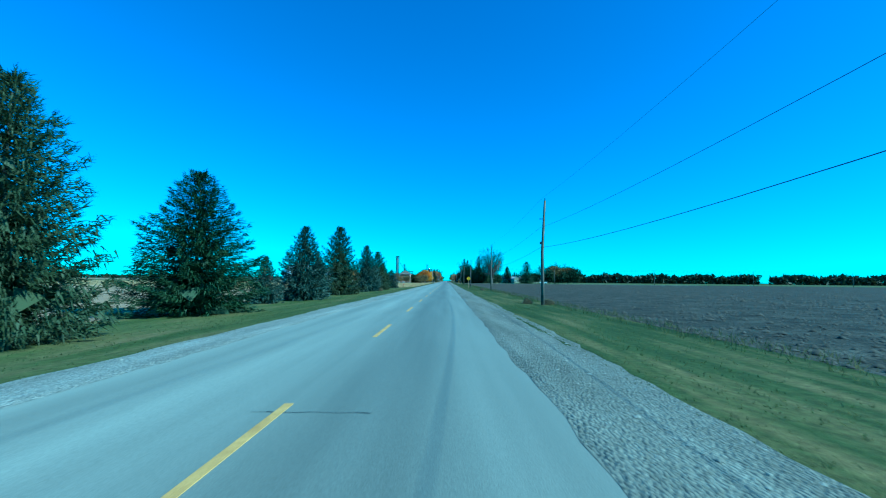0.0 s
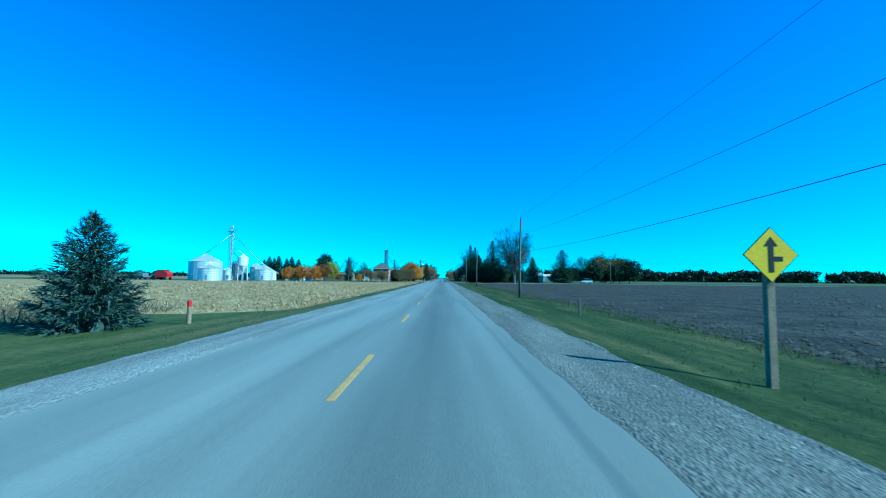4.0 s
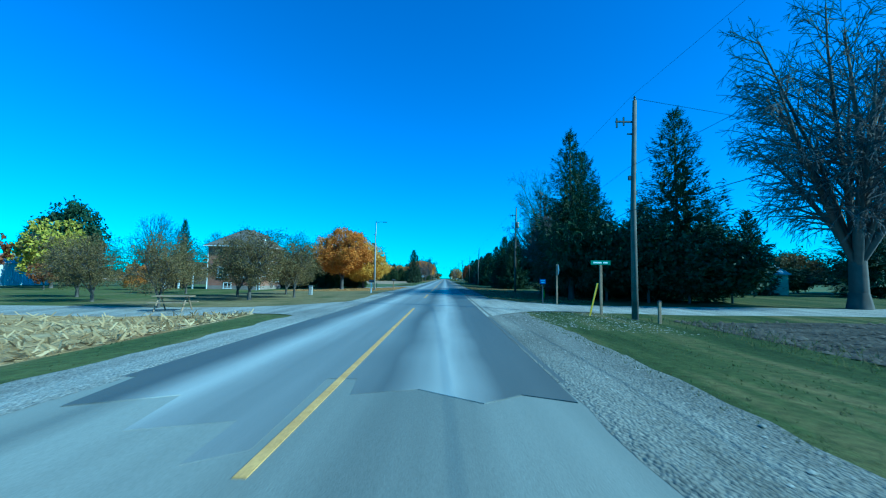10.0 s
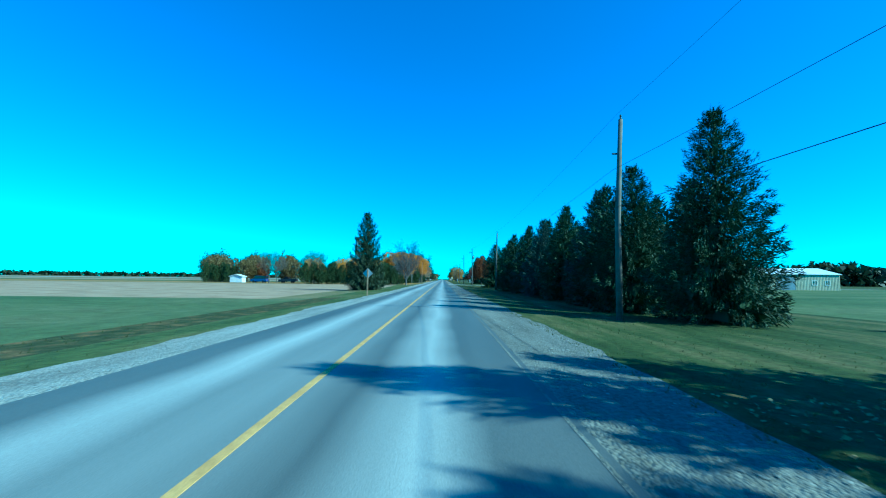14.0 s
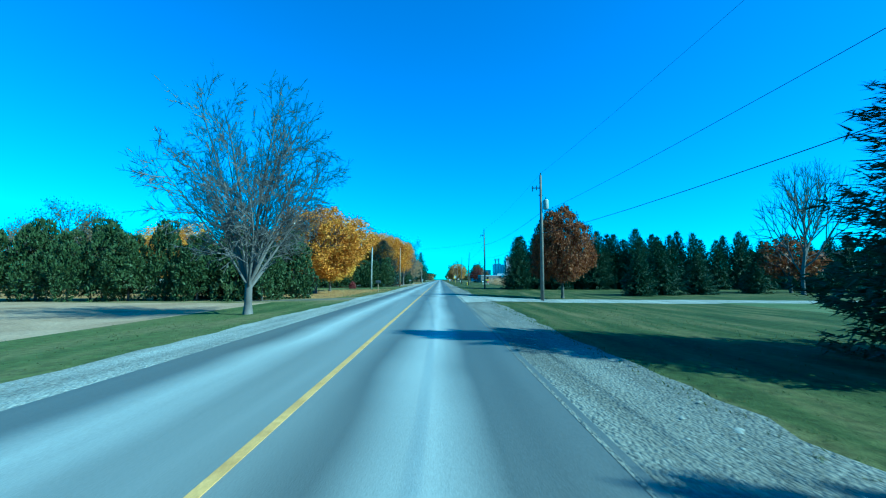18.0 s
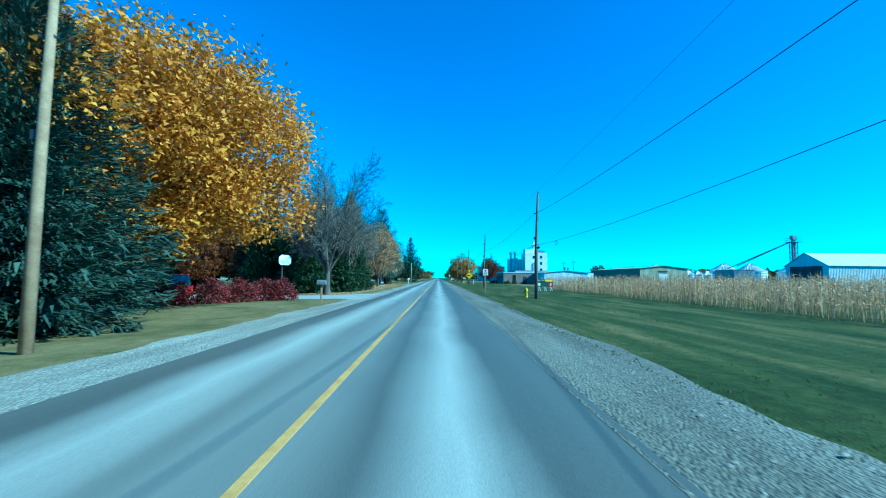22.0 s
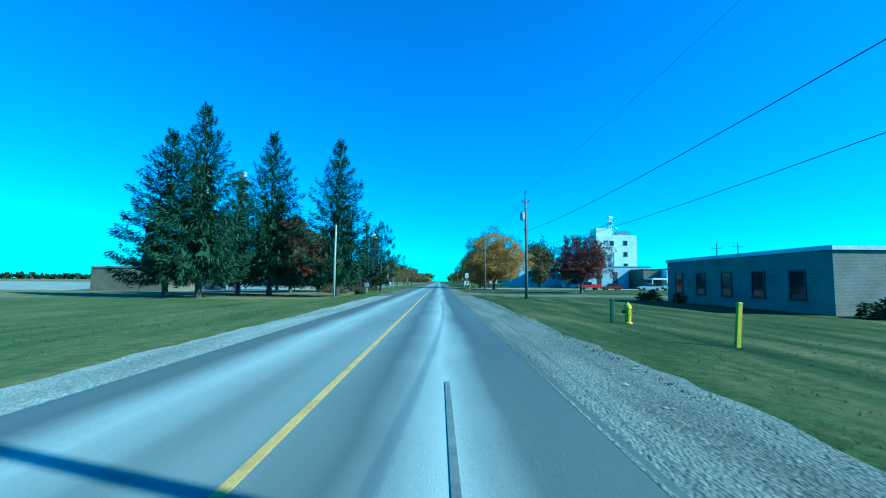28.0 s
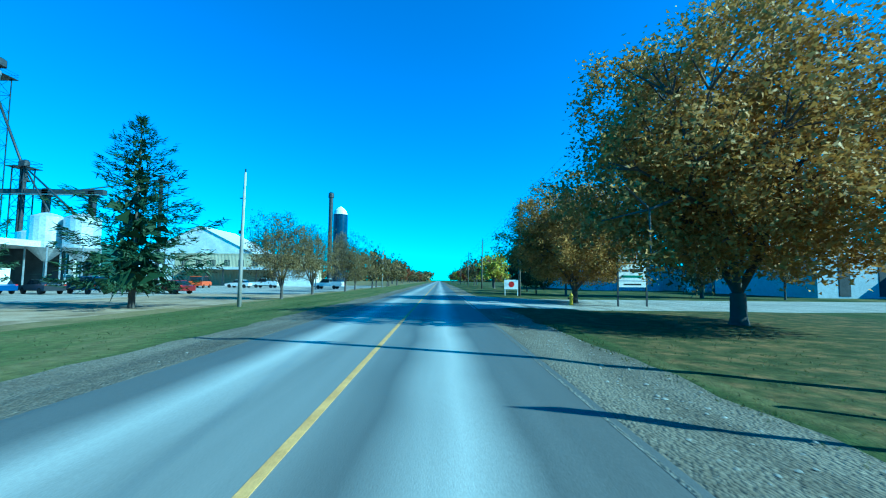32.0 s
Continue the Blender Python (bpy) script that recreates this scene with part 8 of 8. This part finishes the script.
# company signs by the mill drive
cs = on_verge("company_sign", 14.4, 696.9, "white and red company sign boards on two posts", "sign")
for x in (-0.98, 0.98):
    part("post", Shape().box(x - 0.05, x + 0.05, 0.0, 0.1, -0.2, 3.9), M["dark_metal"], cs)
pl = plate(cs, "board", rect(-0.92, 0.92, 2.95, 3.85), "white_sign")
plate(pl, "mark", [(0.32 * math.cos(0.5 * k), 3.4 + 0.34 * math.sin(0.5 * k)) for k in range(13)], "red_paint", -0.02, -0.014)
pl = plate(cs, "board", rect(-0.92, 0.92, 1.75, 2.85), "white_sign")
for x0, x1, z0, z1, m_ in ((-0.7, -0.25, 2.35, 2.5, "black"), (-0.15, 0.75, 2.33, 2.55, "black"), (-0.75, 0.75, 1.95, 2.1, "green_sign")):
    plate(pl, "word_bar", rect(x0, x1, z0, z1), m_, -0.02, -0.014)
pl = plate(cs, "board", rect(-0.92, 0.92, 1.3, 1.7), "white_sign")
plate(pl, "word_bar", rect(-0.6, 0.6, 1.44, 1.54), "black", -0.02, -0.014)
cs = on_verge("company_sign", 9.3, 715.6, "small white board with a red round mark", "sign")
for x in (-0.7, 0.7):
    part("post", Shape().box(x - 0.04, x + 0.04, 0.0, 0.08, -0.2, 1.7), M["white_paint"], cs)
pl = plate(cs, "board", rect(-0.8, 0.8, 0.7, 1.75), "white_sign")
plate(pl, "mark", [(0.33 * math.cos(0.5 * k), 1.25 + 0.33 * math.sin(0.5 * k)) for k in range(13)], "red_paint", -0.02, -0.014)

# ---- vehicles ----


def car(x, y, turn, paint, label, kind="car", s=1.0):
    """A parked car; kind is car, suv, pickup or van. Its nose points along +y before the turn."""
    ob = thing({"car": "car", "suv": "suv", "pickup": "pickup_truck", "van": "van"}[kind], x, y, gz(x, y), turn, label, "car", "parked vehicles")
    w, ln = 0.9 * s, 2.3 * s
    side = {"car": [(-2.25, 0.35), (2.25, 0.35), (2.3, 0.7), (1.2, 0.92), (-1.8, 0.98), (-2.3, 0.85)],
            "suv": [(-2.3, 0.45), (2.3, 0.45), (2.35, 0.95), (1.2, 1.1), (-2.3, 1.1)],
            "pickup": [(-2.7, 0.5), (2.6, 0.5), (2.65, 1.0), (1.4, 1.12), (-2.7, 1.1)],
            "van": [(-2.4, 0.4), (2.4, 0.4), (2.45, 0.95), (1.7, 1.15), (-2.4, 1.2)]}[kind]
    cab = {"car": [(-1.75, 0.96), (1.0, 0.92), (0.35, 1.42), (-1.05, 1.44)],
           "suv": [(-2.25, 1.08), (1.1, 1.08), (0.45, 1.72), (-2.1, 1.74)],
           "pickup": [(-0.5, 1.1), (1.3, 1.1), (0.7, 1.75), (-0.4, 1.78)],
           "van": [(-2.35, 1.18), (1.65, 1.12), (0.9, 2.0), (-2.3, 2.05)]}[kind]
    body = part("body", Shape().prism(side, "x", -w, w), M[paint], ob)
    part("bumper", Shape().box(-w, w, side[1][0] - 0.02, side[1][0] + 0.1, 0.35, 0.6, 0.03), M["dark_metal"], body)
    mid = [(a * 0.985, b) for a, b in cab]
    part("window_band", Shape().prism(mid, "x", -w * 0.9, w * 0.9), M["glass"], ob)
    t0, t1 = cab[3][0], cab[2][0]
    part("roof", Shape().box(-w * 0.86, w * 0.86, t0 - 0.03, t1 + 0.03, cab[2][1] - 0.02, cab[2][1] + 0.05, 0.04), M[paint], ob)
    if kind == "pickup":
        part("bed", Shape().box(-w, -w + 0.08, -2.7, -0.5, 1.1, 1.3).box(w - 0.08, w, -2.7, -0.5, 1.1, 1.3).box(-w, w, -2.7, -2.6, 1.1, 1.3), M[paint], ob)
    for sx in (-1, 1):
        part("headlight", Shape().box(sx * (w - 0.3) - 0.15, sx * (w - 0.3) + 0.15, side[2][0] - 0.06, side[2][0] + 0.02, side[2][1] - 0.22, side[2][1] - 0.05, 0.02), M["white_sign"], ob)
        part("tail_light", Shape().box(sx * (w - 0.12) - 0.1, sx * (w - 0.12) + 0.1, side[0][0] - 0.03, side[0][0] + 0.03, 0.75, 0.95), M["red_paint"], ob)
        for wy in (1.42, -1.45):
            wheel(ob, sx * (w - 0.1), wy, 0.34, 0.34, 0.22)
    return ob


car(-15.6, 503.6, 80, "car_red", "red four-wheel-drive parked behind crimson shrubs", "suv")
car(-20.2, 549.6, 75, "car_red", "red four-wheel-drive parked under thinning trees", "suv")
car(-18.9, 575.5, 100, "car_blue", "blue four-wheel-drive parked in a shaded yard", "suv")
car(-26.5, 581.6, 60, "car_blue", "dark blue car parked by the house", "car")
car(-30.0, 583.5, 60, "car_white", "white car parked by the house", "car")
car(-54.0, 446.0, 90, "car_blue", "dark blue van parked in a far garden", "van")
car(-45.5, 446.5, 90, "car_dark", "dark pickup truck parked in a far garden", "pickup")
car(34.3, 688.0, 95, "car_red", "red pickup truck parked on the mill drive", "pickup", 0.78)
car(39.9, 689.5, 95, "car_maroon", "dark red car parked on the mill drive", "car", 0.9)
car(67.0, 691.2, 85, "car_maroon", "dark red pickup truck parked by the office", "pickup")
car(61.6, 690.4, 85, "car_maroon", "maroon pickup truck parked by the office", "pickup", 1.1)
car(46.8, 686.5, 90, "car_silver", "silver car parked by the office", "car")
car(52.8, 687.5, 90, "car_silver", "silver pickup truck parked by the office", "pickup")
for k, (p, kd) in enumerate((("car_dark", "pickup"), ("car_blue", "car"), ("car_dark", "car"), ("car_blue", "suv"), ("car_dark", "car"), ("car_maroon", "car"))):
    car(-45.5 + 3.6 * k, 714.5 + 1.2 * k - 6.0, 68, p, "dark car in a row on the mill yard", kd)
car(-36.0, 748.0, 85, "car_white", "white car parked by the warehouse", "car")
car(-31.5, 749.0, 85, "car_white", "white pickup truck parked by the warehouse", "pickup")
car(-18.5, 744.0, 85, "car_white", "white pickup truck under street trees", "pickup")
car(-41.5, 745.0, 10, "car_orange", "orange truck parked in the mill yard", "van", 1.2)
car(-51.0, 726.0, 80, "car_white", "long white van in the mill yard", "van", 1.3)
car(66.0, 286.0, 90, "car_white", "white van parked beside the bungalow", "van")

# ---- shrubs ----


def shrub_mesh(name, mat, seed, n=60, per=14, size=0.1):
    r = np.random.default_rng(seed)
    c = crown_points(r, n, 0.48, 0.48, 0.46, 0.3)
    c[:, 2] = np.abs(c[:, 2]) * 1.8 + 0.04
    return quads(name, leaves(r, c, per, 0.06, size), M[mat])


SHRUB = {"burning_bush": shrub_mesh("shrub_red", "burning_bush", 31, 130, 22, 0.05), "brush": shrub_mesh("shrub_brush", "brush", 32, 240, 22, 0.034), "cedar": shrub_mesh("shrub_green", "cedar", 33), "blue_spruce": shrub_mesh("shrub_blue", "blue_spruce", 34)}
STEM = Shape()
for k in range(6):
    STEM.tube([(0, 0, -0.05), (0.16 * math.cos(k), 0.16 * math.sin(k), 0.3), (0.34 * math.cos(k + 0.3), 0.34 * math.sin(k + 0.3), 0.72)], [0.025, 0.018, 0.008], 5)
STEM = STEM.mesh("stems", M["bark"])


def shrub(key, x, y, w, hh, label, turn=0.0, group="shrubs"):
    ob = thing("shrub", x, y, gz(x, y) - 0.03, turn, label, "shrub", group)
    part("stem", STEM, None, ob).scale = (w, w, hh)
    part("foliage", SHRUB[key], None, ob).scale = (w, w, hh)
    return ob


for k, (x, y) in enumerate(((-13.6, 502.6), (-12.2, 504.4), (-11.2, 506.0), (-10.4, 507.6), (-9.4, 508.0), (-14.8, 501.2))):
    shrub("burning_bush", x, y, 2.2, 1.75, "round crimson burning bush beside the drive", 60 * k, "crimson shrubs")
shrub("burning_bush", -13.5, 472.5, 1.2, 1.5, "small crimson shrub on the lawn", 0)
for x, y, w, hh, key in ((-13.7, 659.0, 2.6, 2.0, "burning_bush"), (-11.5, 651.0, 1.4, 1.0, "cedar"), (-8.6, 648.0, 1.3, 0.9, "cedar"), (-7.6, 643.2, 1.2, 0.8, "cedar"), (-13.5, 652.5, 2.6, 1.8, "brush"), (-11.6, 659.4, 3.0, 2.4, "brush"), (-9.4, 659.6, 3.2, 2.6, "brush"), (-12.9, 660.0, 3.0, 2.4, "brush"), (-15.2, 659.8, 2.8, 2.3, "brush"), (-14.6, 658.8, 2.0, 1.6, "brush"), (-12.3, 653.2, 2.0, 1.4, "cedar"), (-11.0, 649.0, 1.6, 1.2, "brush")):
    shrub(key, x, y, w, hh, {"burning_bush": "crimson shrub among dry brushwood", "cedar": "low round green shrub on the lawn", "brush": "thicket of dry brown brushwood"}[key], x * 40)
for x, y, w in ((23.2, 614.6, 2.4), (25.6, 614.9, 2.0), (23.0, 631.0, 2.6), (21.2, 634.2, 2.2)):
    shrub("cedar", x, y, w, 1.2, "dark clipped shrub by the plant wall", x * 13)
for x, y, w in ((8.7, 36.8, 0.9), (10.6, 37.2, 1.1), (9.0, 87.2, 1.0), (10.2, 199.4, 1.0), (-10.2, 78.5, 0.9)):
    shrub("brush", x, y, w, 0.6, "tuft of dry weeds at a post", x * 29)

# ---- side-road poles, far windbreak ----
for x in (67.5, 128.0, 188.0, 248.0):
    utility_pole(x, 262.0, 8.6, 0, 0.05)
sag_line("power_line", [(10.0, 250.3, 9.9), (67.5, 262, 8.4), (128.0, 262, 8.4), (188.0, 262, 8.4), (248.0, 262, 8.4)], 0.011, 0.6, "thin power wire along the side road")
for k in range(22):
    conifer("belt", 43.0 + 2.3 * k, 475.0 + 0.3 * k + 1.3 * (k % 2), 9.8 + 0.9 * math.sin(k * 1.3), 5.4, 37 * k, "dark spruce in a dense windbreak across the lawn", "spruce windbreak by the lawn")


def far_wood(name, p0, p1, deep, h, n, seed, label, piece=1.6, mat="far_wood"):
    """A distant wood: an uneven bank of leaf clumps between two ends."""
    r = np.random.default_rng(seed)
    t = r.uniform(0, 1, n)
    a, b = np.array(p0), np.array(p1)
    d = (b - a) / np.linalg.norm(b - a)
    nrm = np.array([-d[1], d[0]])
    base = a + (b - a) * t[:, None] + nrm * r.uniform(0, deep, n)[:, None]
    ln = np.linalg.norm(b - a)
    top = h * (0.80 + 0.13 * np.sin(t * ln * 0.11 + seed) + 0.09 * np.sin(t * ln * 0.43) + 0.06 * np.sin(t * ln * 1.1))
    z = -0.7 + (r.uniform(0, 1, n) ** 0.75) * top
    c = np.stack([base[:, 0], base[:, 1], z], -1)
    return solid(name, quads(name, leaves(r, c, 1, 0.1, piece * 2.2), M[mat]), None, label, "woods", kind="stuff")


far_wood("far_wood", (110, 537), (392, 535), 14, 12.5, 5200, 41, "dark distant wood beyond the ploughed field")
far_wood("far_wood", (425, 552), (900, 560), 16, 13.5, 5200, 42, "dark distant wood beyond the ploughed field", 2.0)
far_wood("far_wood", (-300, 1500), (-1700, 700), 20, 10.0, 5200, 43, "thin line of trees on the horizon", 3.0)
far_wood("far_wood", (-420, 260), (-1300, 120), 20, 9.0, 2600, 44, "thin line of trees on the horizon", 3.0)
far_wood("far_wood", (-16, 1180), (-260, 1080), 30, 11.0, 2600, 45, "autumn trees at the far end of the village", 1.8, "brown_green")
far_wood("far_wood", (14, 1180), (330, 1010), 30, 11.0, 2600, 46, "autumn trees at the far end of the village", 1.8, "brown_green")
far_wood("far_wood", (120, 700), (420, 800), 20, 9.0, 2200, 47, "trees behind the plant", 1.6, "brown_green")

# ---- corn ----
cr = np.random.default_rng(51)
parts_ = []
for row in range(46):
    x0 = 19.3 + 0.78 * row
    step = 0.27 if row < 7 else 0.55
    yy = np.arange(490, 554.5, step)
    yy = yy + cr.normal(0, 0.06, len(yy))
    xx = x0 + cr.normal(0, 0.06, len(yy))
    zz = np.array([gz(x0, 520.0)] * len(yy))
    hh = cr.uniform(1.45, 2.25, len(yy))
    lean = cr.normal(0, 0.09, (len(yy), 2))
    top = np.stack([xx + lean[:, 0] * hh, yy + lean[:, 1] * hh, zz + hh], -1)
    bot = np.stack([xx, yy, zz - 0.05], -1)
    side = np.stack([cr.normal(0, 1, len(yy)), cr.normal(0, 1, len(yy)), np.zeros(len(yy))], -1)
    side /= np.linalg.norm(side, axis=1)[:, None]
    parts_.append(np.stack([bot - side * 0.015, bot + side * 0.015, top + side * 0.008, top - side * 0.008], 1))
    for leaf in range(6 if row < 7 else 3):
        f = cr.uniform(0.25 if row < 7 else 0.6, 0.97, len(yy))[:, None]
        p = bot + (top - bot) * f
        an = cr.uniform(0, 6.283, len(yy))
        d = np.stack([np.cos(an), np.sin(an), cr.uniform(-0.9, 0.6, len(yy))], -1) * cr.uniform(0.2, 0.42, len(yy))[:, None]
        w = np.stack([-np.sin(an), np.cos(an), cr.normal(0, 0.3, len(yy))], -1) * 0.032
        parts_.append(np.stack([p, p + d * 0.5 + w + np.array([0, 0, 0.05]), p + d, p + d * 0.5 - w + np.array([0, 0, 0.05])], 1))
solid("corn_field", quads("corn_field", np.concatenate(parts_), M["corn"]), None, "standing dry corn ready for harvest", "corn", kind="stuff")


def zline(x, y):
    d = np.interp(y, DROP_Y, DROP)
    z = np.interp(x, PROF_X, PROF_Z)
    return z * np.where(np.abs(x) > 4.8, d, 0.5 + 0.5 * d) + np.where((np.abs(x) > 6.4), 0.02, 0)


def scatter(name, n, x0, x1, y0, y1, size, mat, label, seed, up=0.3, slim=0.2, dense_to=None, keep=None, lift=0.0):
    """Loose small pieces over the ground; dense_to: the x towards which they crowd."""
    r = np.random.default_rng(seed)
    u = r.uniform(0, 1, n)
    x = x0 + (x1 - x0) * (u if dense_to is None else (u ** 2 if dense_to == "lo" else 1 - u ** 2))
    y = r.uniform(y0, y1, n)
    if keep is not None:
        ok = np.array([region(a, b) in keep for a, b in zip(x, y)])
        x, y = x[ok], y[ok]
        n = len(x)
    c = np.stack([x, y, zline(x, y) + lift], -1)
    an = r.uniform(0, 6.283, n)
    el = r.uniform(-0.1, 1, n) * up
    d = np.stack([np.cos(an) * np.cos(el), np.sin(an) * np.cos(el), np.sin(el)], -1)
    s = np.cross(d, np.stack([r.normal(0, 0.6, n), r.normal(0, 0.6, n), np.ones(n)], -1))
    s /= np.linalg.norm(s, axis=1)[:, None]
    L = (size * r.uniform(0.5, 1.5, n))[:, None]
    q = np.stack([c - d * L * 0.2 - s * L * slim * 0.5, c + s * L * slim * 0.5, c + d * L + s * L * slim * 0.25, c + d * L * 0.9 - s * L * slim * 0.5], 1)
    return solid(name, quads(name, q, M[mat]), None, label, "ground cover", kind="stuff")


scatter("stubble_straw", 26000, -7.0, -34, 118, 250, 0.24, "straw", "cut corn stalks and husks lying on the field", 61, 0.9, 0.2, "lo")
scatter("stubble_straw", 9000, -34, -90, 112, 255, 0.34, "straw", "cut corn stalks and husks lying on the field", 62, 0.9, 0.24, "lo")
scatter("weeds", 3500, -15.6, -26, 100, 122, 0.5, "brush", "dry brown weeds along the field edge", 63, 1.4, 0.08)
scatter("fallen_leaves", 11000, 5.2, 13.2, 264, 322, 0.05, "fallen_leaf", "fallen maple leaves on the grass", 64, 0.4, 0.8)
scatter("fallen_leaves", 9000, -4.6, -19, 284, 302, 0.055, "fallen_leaf", "fallen maple leaves on the grass", 65, 0.4, 0.8)
scatter("fallen_leaves", 10000, -5.0, -19, 434, 466, 0.055, "fallen_leaf", "fallen maple leaves on the grass", 66, 0.4, 0.8)
scatter("fallen_leaves", 12000, -5.2, -20, 516, 584, 0.07, "fallen_leaf", "pale fallen leaves under the trees", 67, 0.4, 0.8)


def tufts(name, n, x0, x1, y0, y1, h, seed, crowd, keep=("grass", "verge", "litter_grass")):
    """Grass blades standing in pairs."""
    r = np.random.default_rng(seed)
    u = r.uniform(0, 1, n)
    x = x0 + (x1 - x0) * u ** crowd
    y = r.uniform(y0, y1, n)
    ok = np.array([region(a, b) in keep for a, b in zip(x, y)])
    x, y = np.repeat(x[ok], 2), np.repeat(y[ok], 2)
    m = len(x)
    x, y = x + r.normal(0, 0.05, m), y + r.normal(0, 0.05, m)
    c = np.stack([x, y, zline(x, y) - 0.02], -1)
    hh = h * r.uniform(0.5, 1.5, m)
    tip = c + np.stack([r.normal(0, 0.5, m) * hh, r.normal(0, 0.5, m) * hh, hh], -1)
    an = r.uniform(0, 6.283, m)
    w = np.stack([np.cos(an), np.sin(an), np.zeros(m)], -1) * 0.013
    return solid(name, quads(name, np.stack([c - w, c + w, tip], 1), M["grass_blades"]), None, "short mown grass of the verge", "grass", kind="stuff")


tufts("grass", 20000, 4.8, 11.6, -5, 252, 0.045, 71, 1.9)
tufts("grass", 13000, -4.5, -12, -5, 250, 0.045, 72, 1.9)
tufts("grass", 26000, 4.8, 13, 262, 720, 0.045, 73, 1.9)
tufts("grass", 18000, -4.15, -13, 255, 720, 0.045, 74, 1.9)
tufts("tall_grass", 5000, 10.2, 12.6, -5, 250, 0.24, 75, 1.0, ("grass", "soil"))


def lumps(name, n, x0, x1, y0, y1, size, mat, label, seed, crowd=1.0, flat=0.6, sink=0.35):
    """Small uneven five-cornered lumps: clods or stones."""
    r = np.random.default_rng(seed)
    x = x0 + (x1 - x0) * r.uniform(0, 1, n) ** crowd
    y = r.uniform(y0, y1, n)
    s = size * r.uniform(0.4, 1.5, n) * np.where(r.random(n) < 0.08, 1.7, 1)
    z = zline(x, y) + s * flat * (0.5 - sink) * 0.5
    base = np.array([(1, 0, 0), (0.2, 1, 0), (-0.9, 0.5, 0), (-0.6, -0.8, 0), (0.5, -0.9, 0), (0.1, 0.1, flat)])
    jit = r.uniform(0.65, 1.3, (n, 6, 1)) * base[None]
    an = r.uniform(0, 6.283, n)
    ca, sa = np.cos(an)[:, None], np.sin(an)[:, None]
    v = np.stack([jit[:, :, 0] * ca - jit[:, :, 1] * sa, jit[:, :, 0] * sa + jit[:, :, 1] * ca, jit[:, :, 2]], -1) * (s * 0.5)[:, None, None] + np.stack([x, y, z], -1)[:, None]
    tri = np.array([(k, (k + 1) % 5, 5) for k in range(5)])
    idx = (np.arange(n)[:, None, None] * 6 + tri[None]).reshape(-1)
    me = bpy.data.meshes.new(name)
    me.vertices.add(n * 6)
    me.vertices.foreach_set("co", v.astype(np.float32).reshape(-1))
    me.loops.add(len(idx))
    me.loops.foreach_set("vertex_index", idx.astype(np.int32))
    me.polygons.add(n * 5)
    me.polygons.foreach_set("loop_start", np.arange(n * 5, dtype=np.int32) * 3)
    me.update(calc_edges=True)
    me.materials.append(M[mat])
    return solid(name, me, None, label, "stones" if mat == "stone" else "soil", kind="stuff")


lumps("soil_clods", 13000, 11.4, 34, -10, 250, 0.17, "clod", "clods of ploughed soil", 81, 1.7)
lumps("soil_clods", 7000, 34, 90, -10, 250, 0.3, "clod", "clods of ploughed soil", 82, 1.5)
lumps("gravel_stones", 15000, 4.85, 3.5, -5, 720, 0.042, "stone", "loose limestone chips on the shoulder", 83, 1.4, 0.55, 0.2)
lumps("gravel_stones", 8000, -4.4, -3.2, -5, 720, 0.042, "stone", "loose limestone chips on the shoulder", 84, 1.3, 0.55, 0.2)
lumps("gravel_stones", 2500, 3.3, 10, 245, 262, 0.05, "stone", "loose limestone chips at the side road", 85, 1.0, 0.5, 0.2)
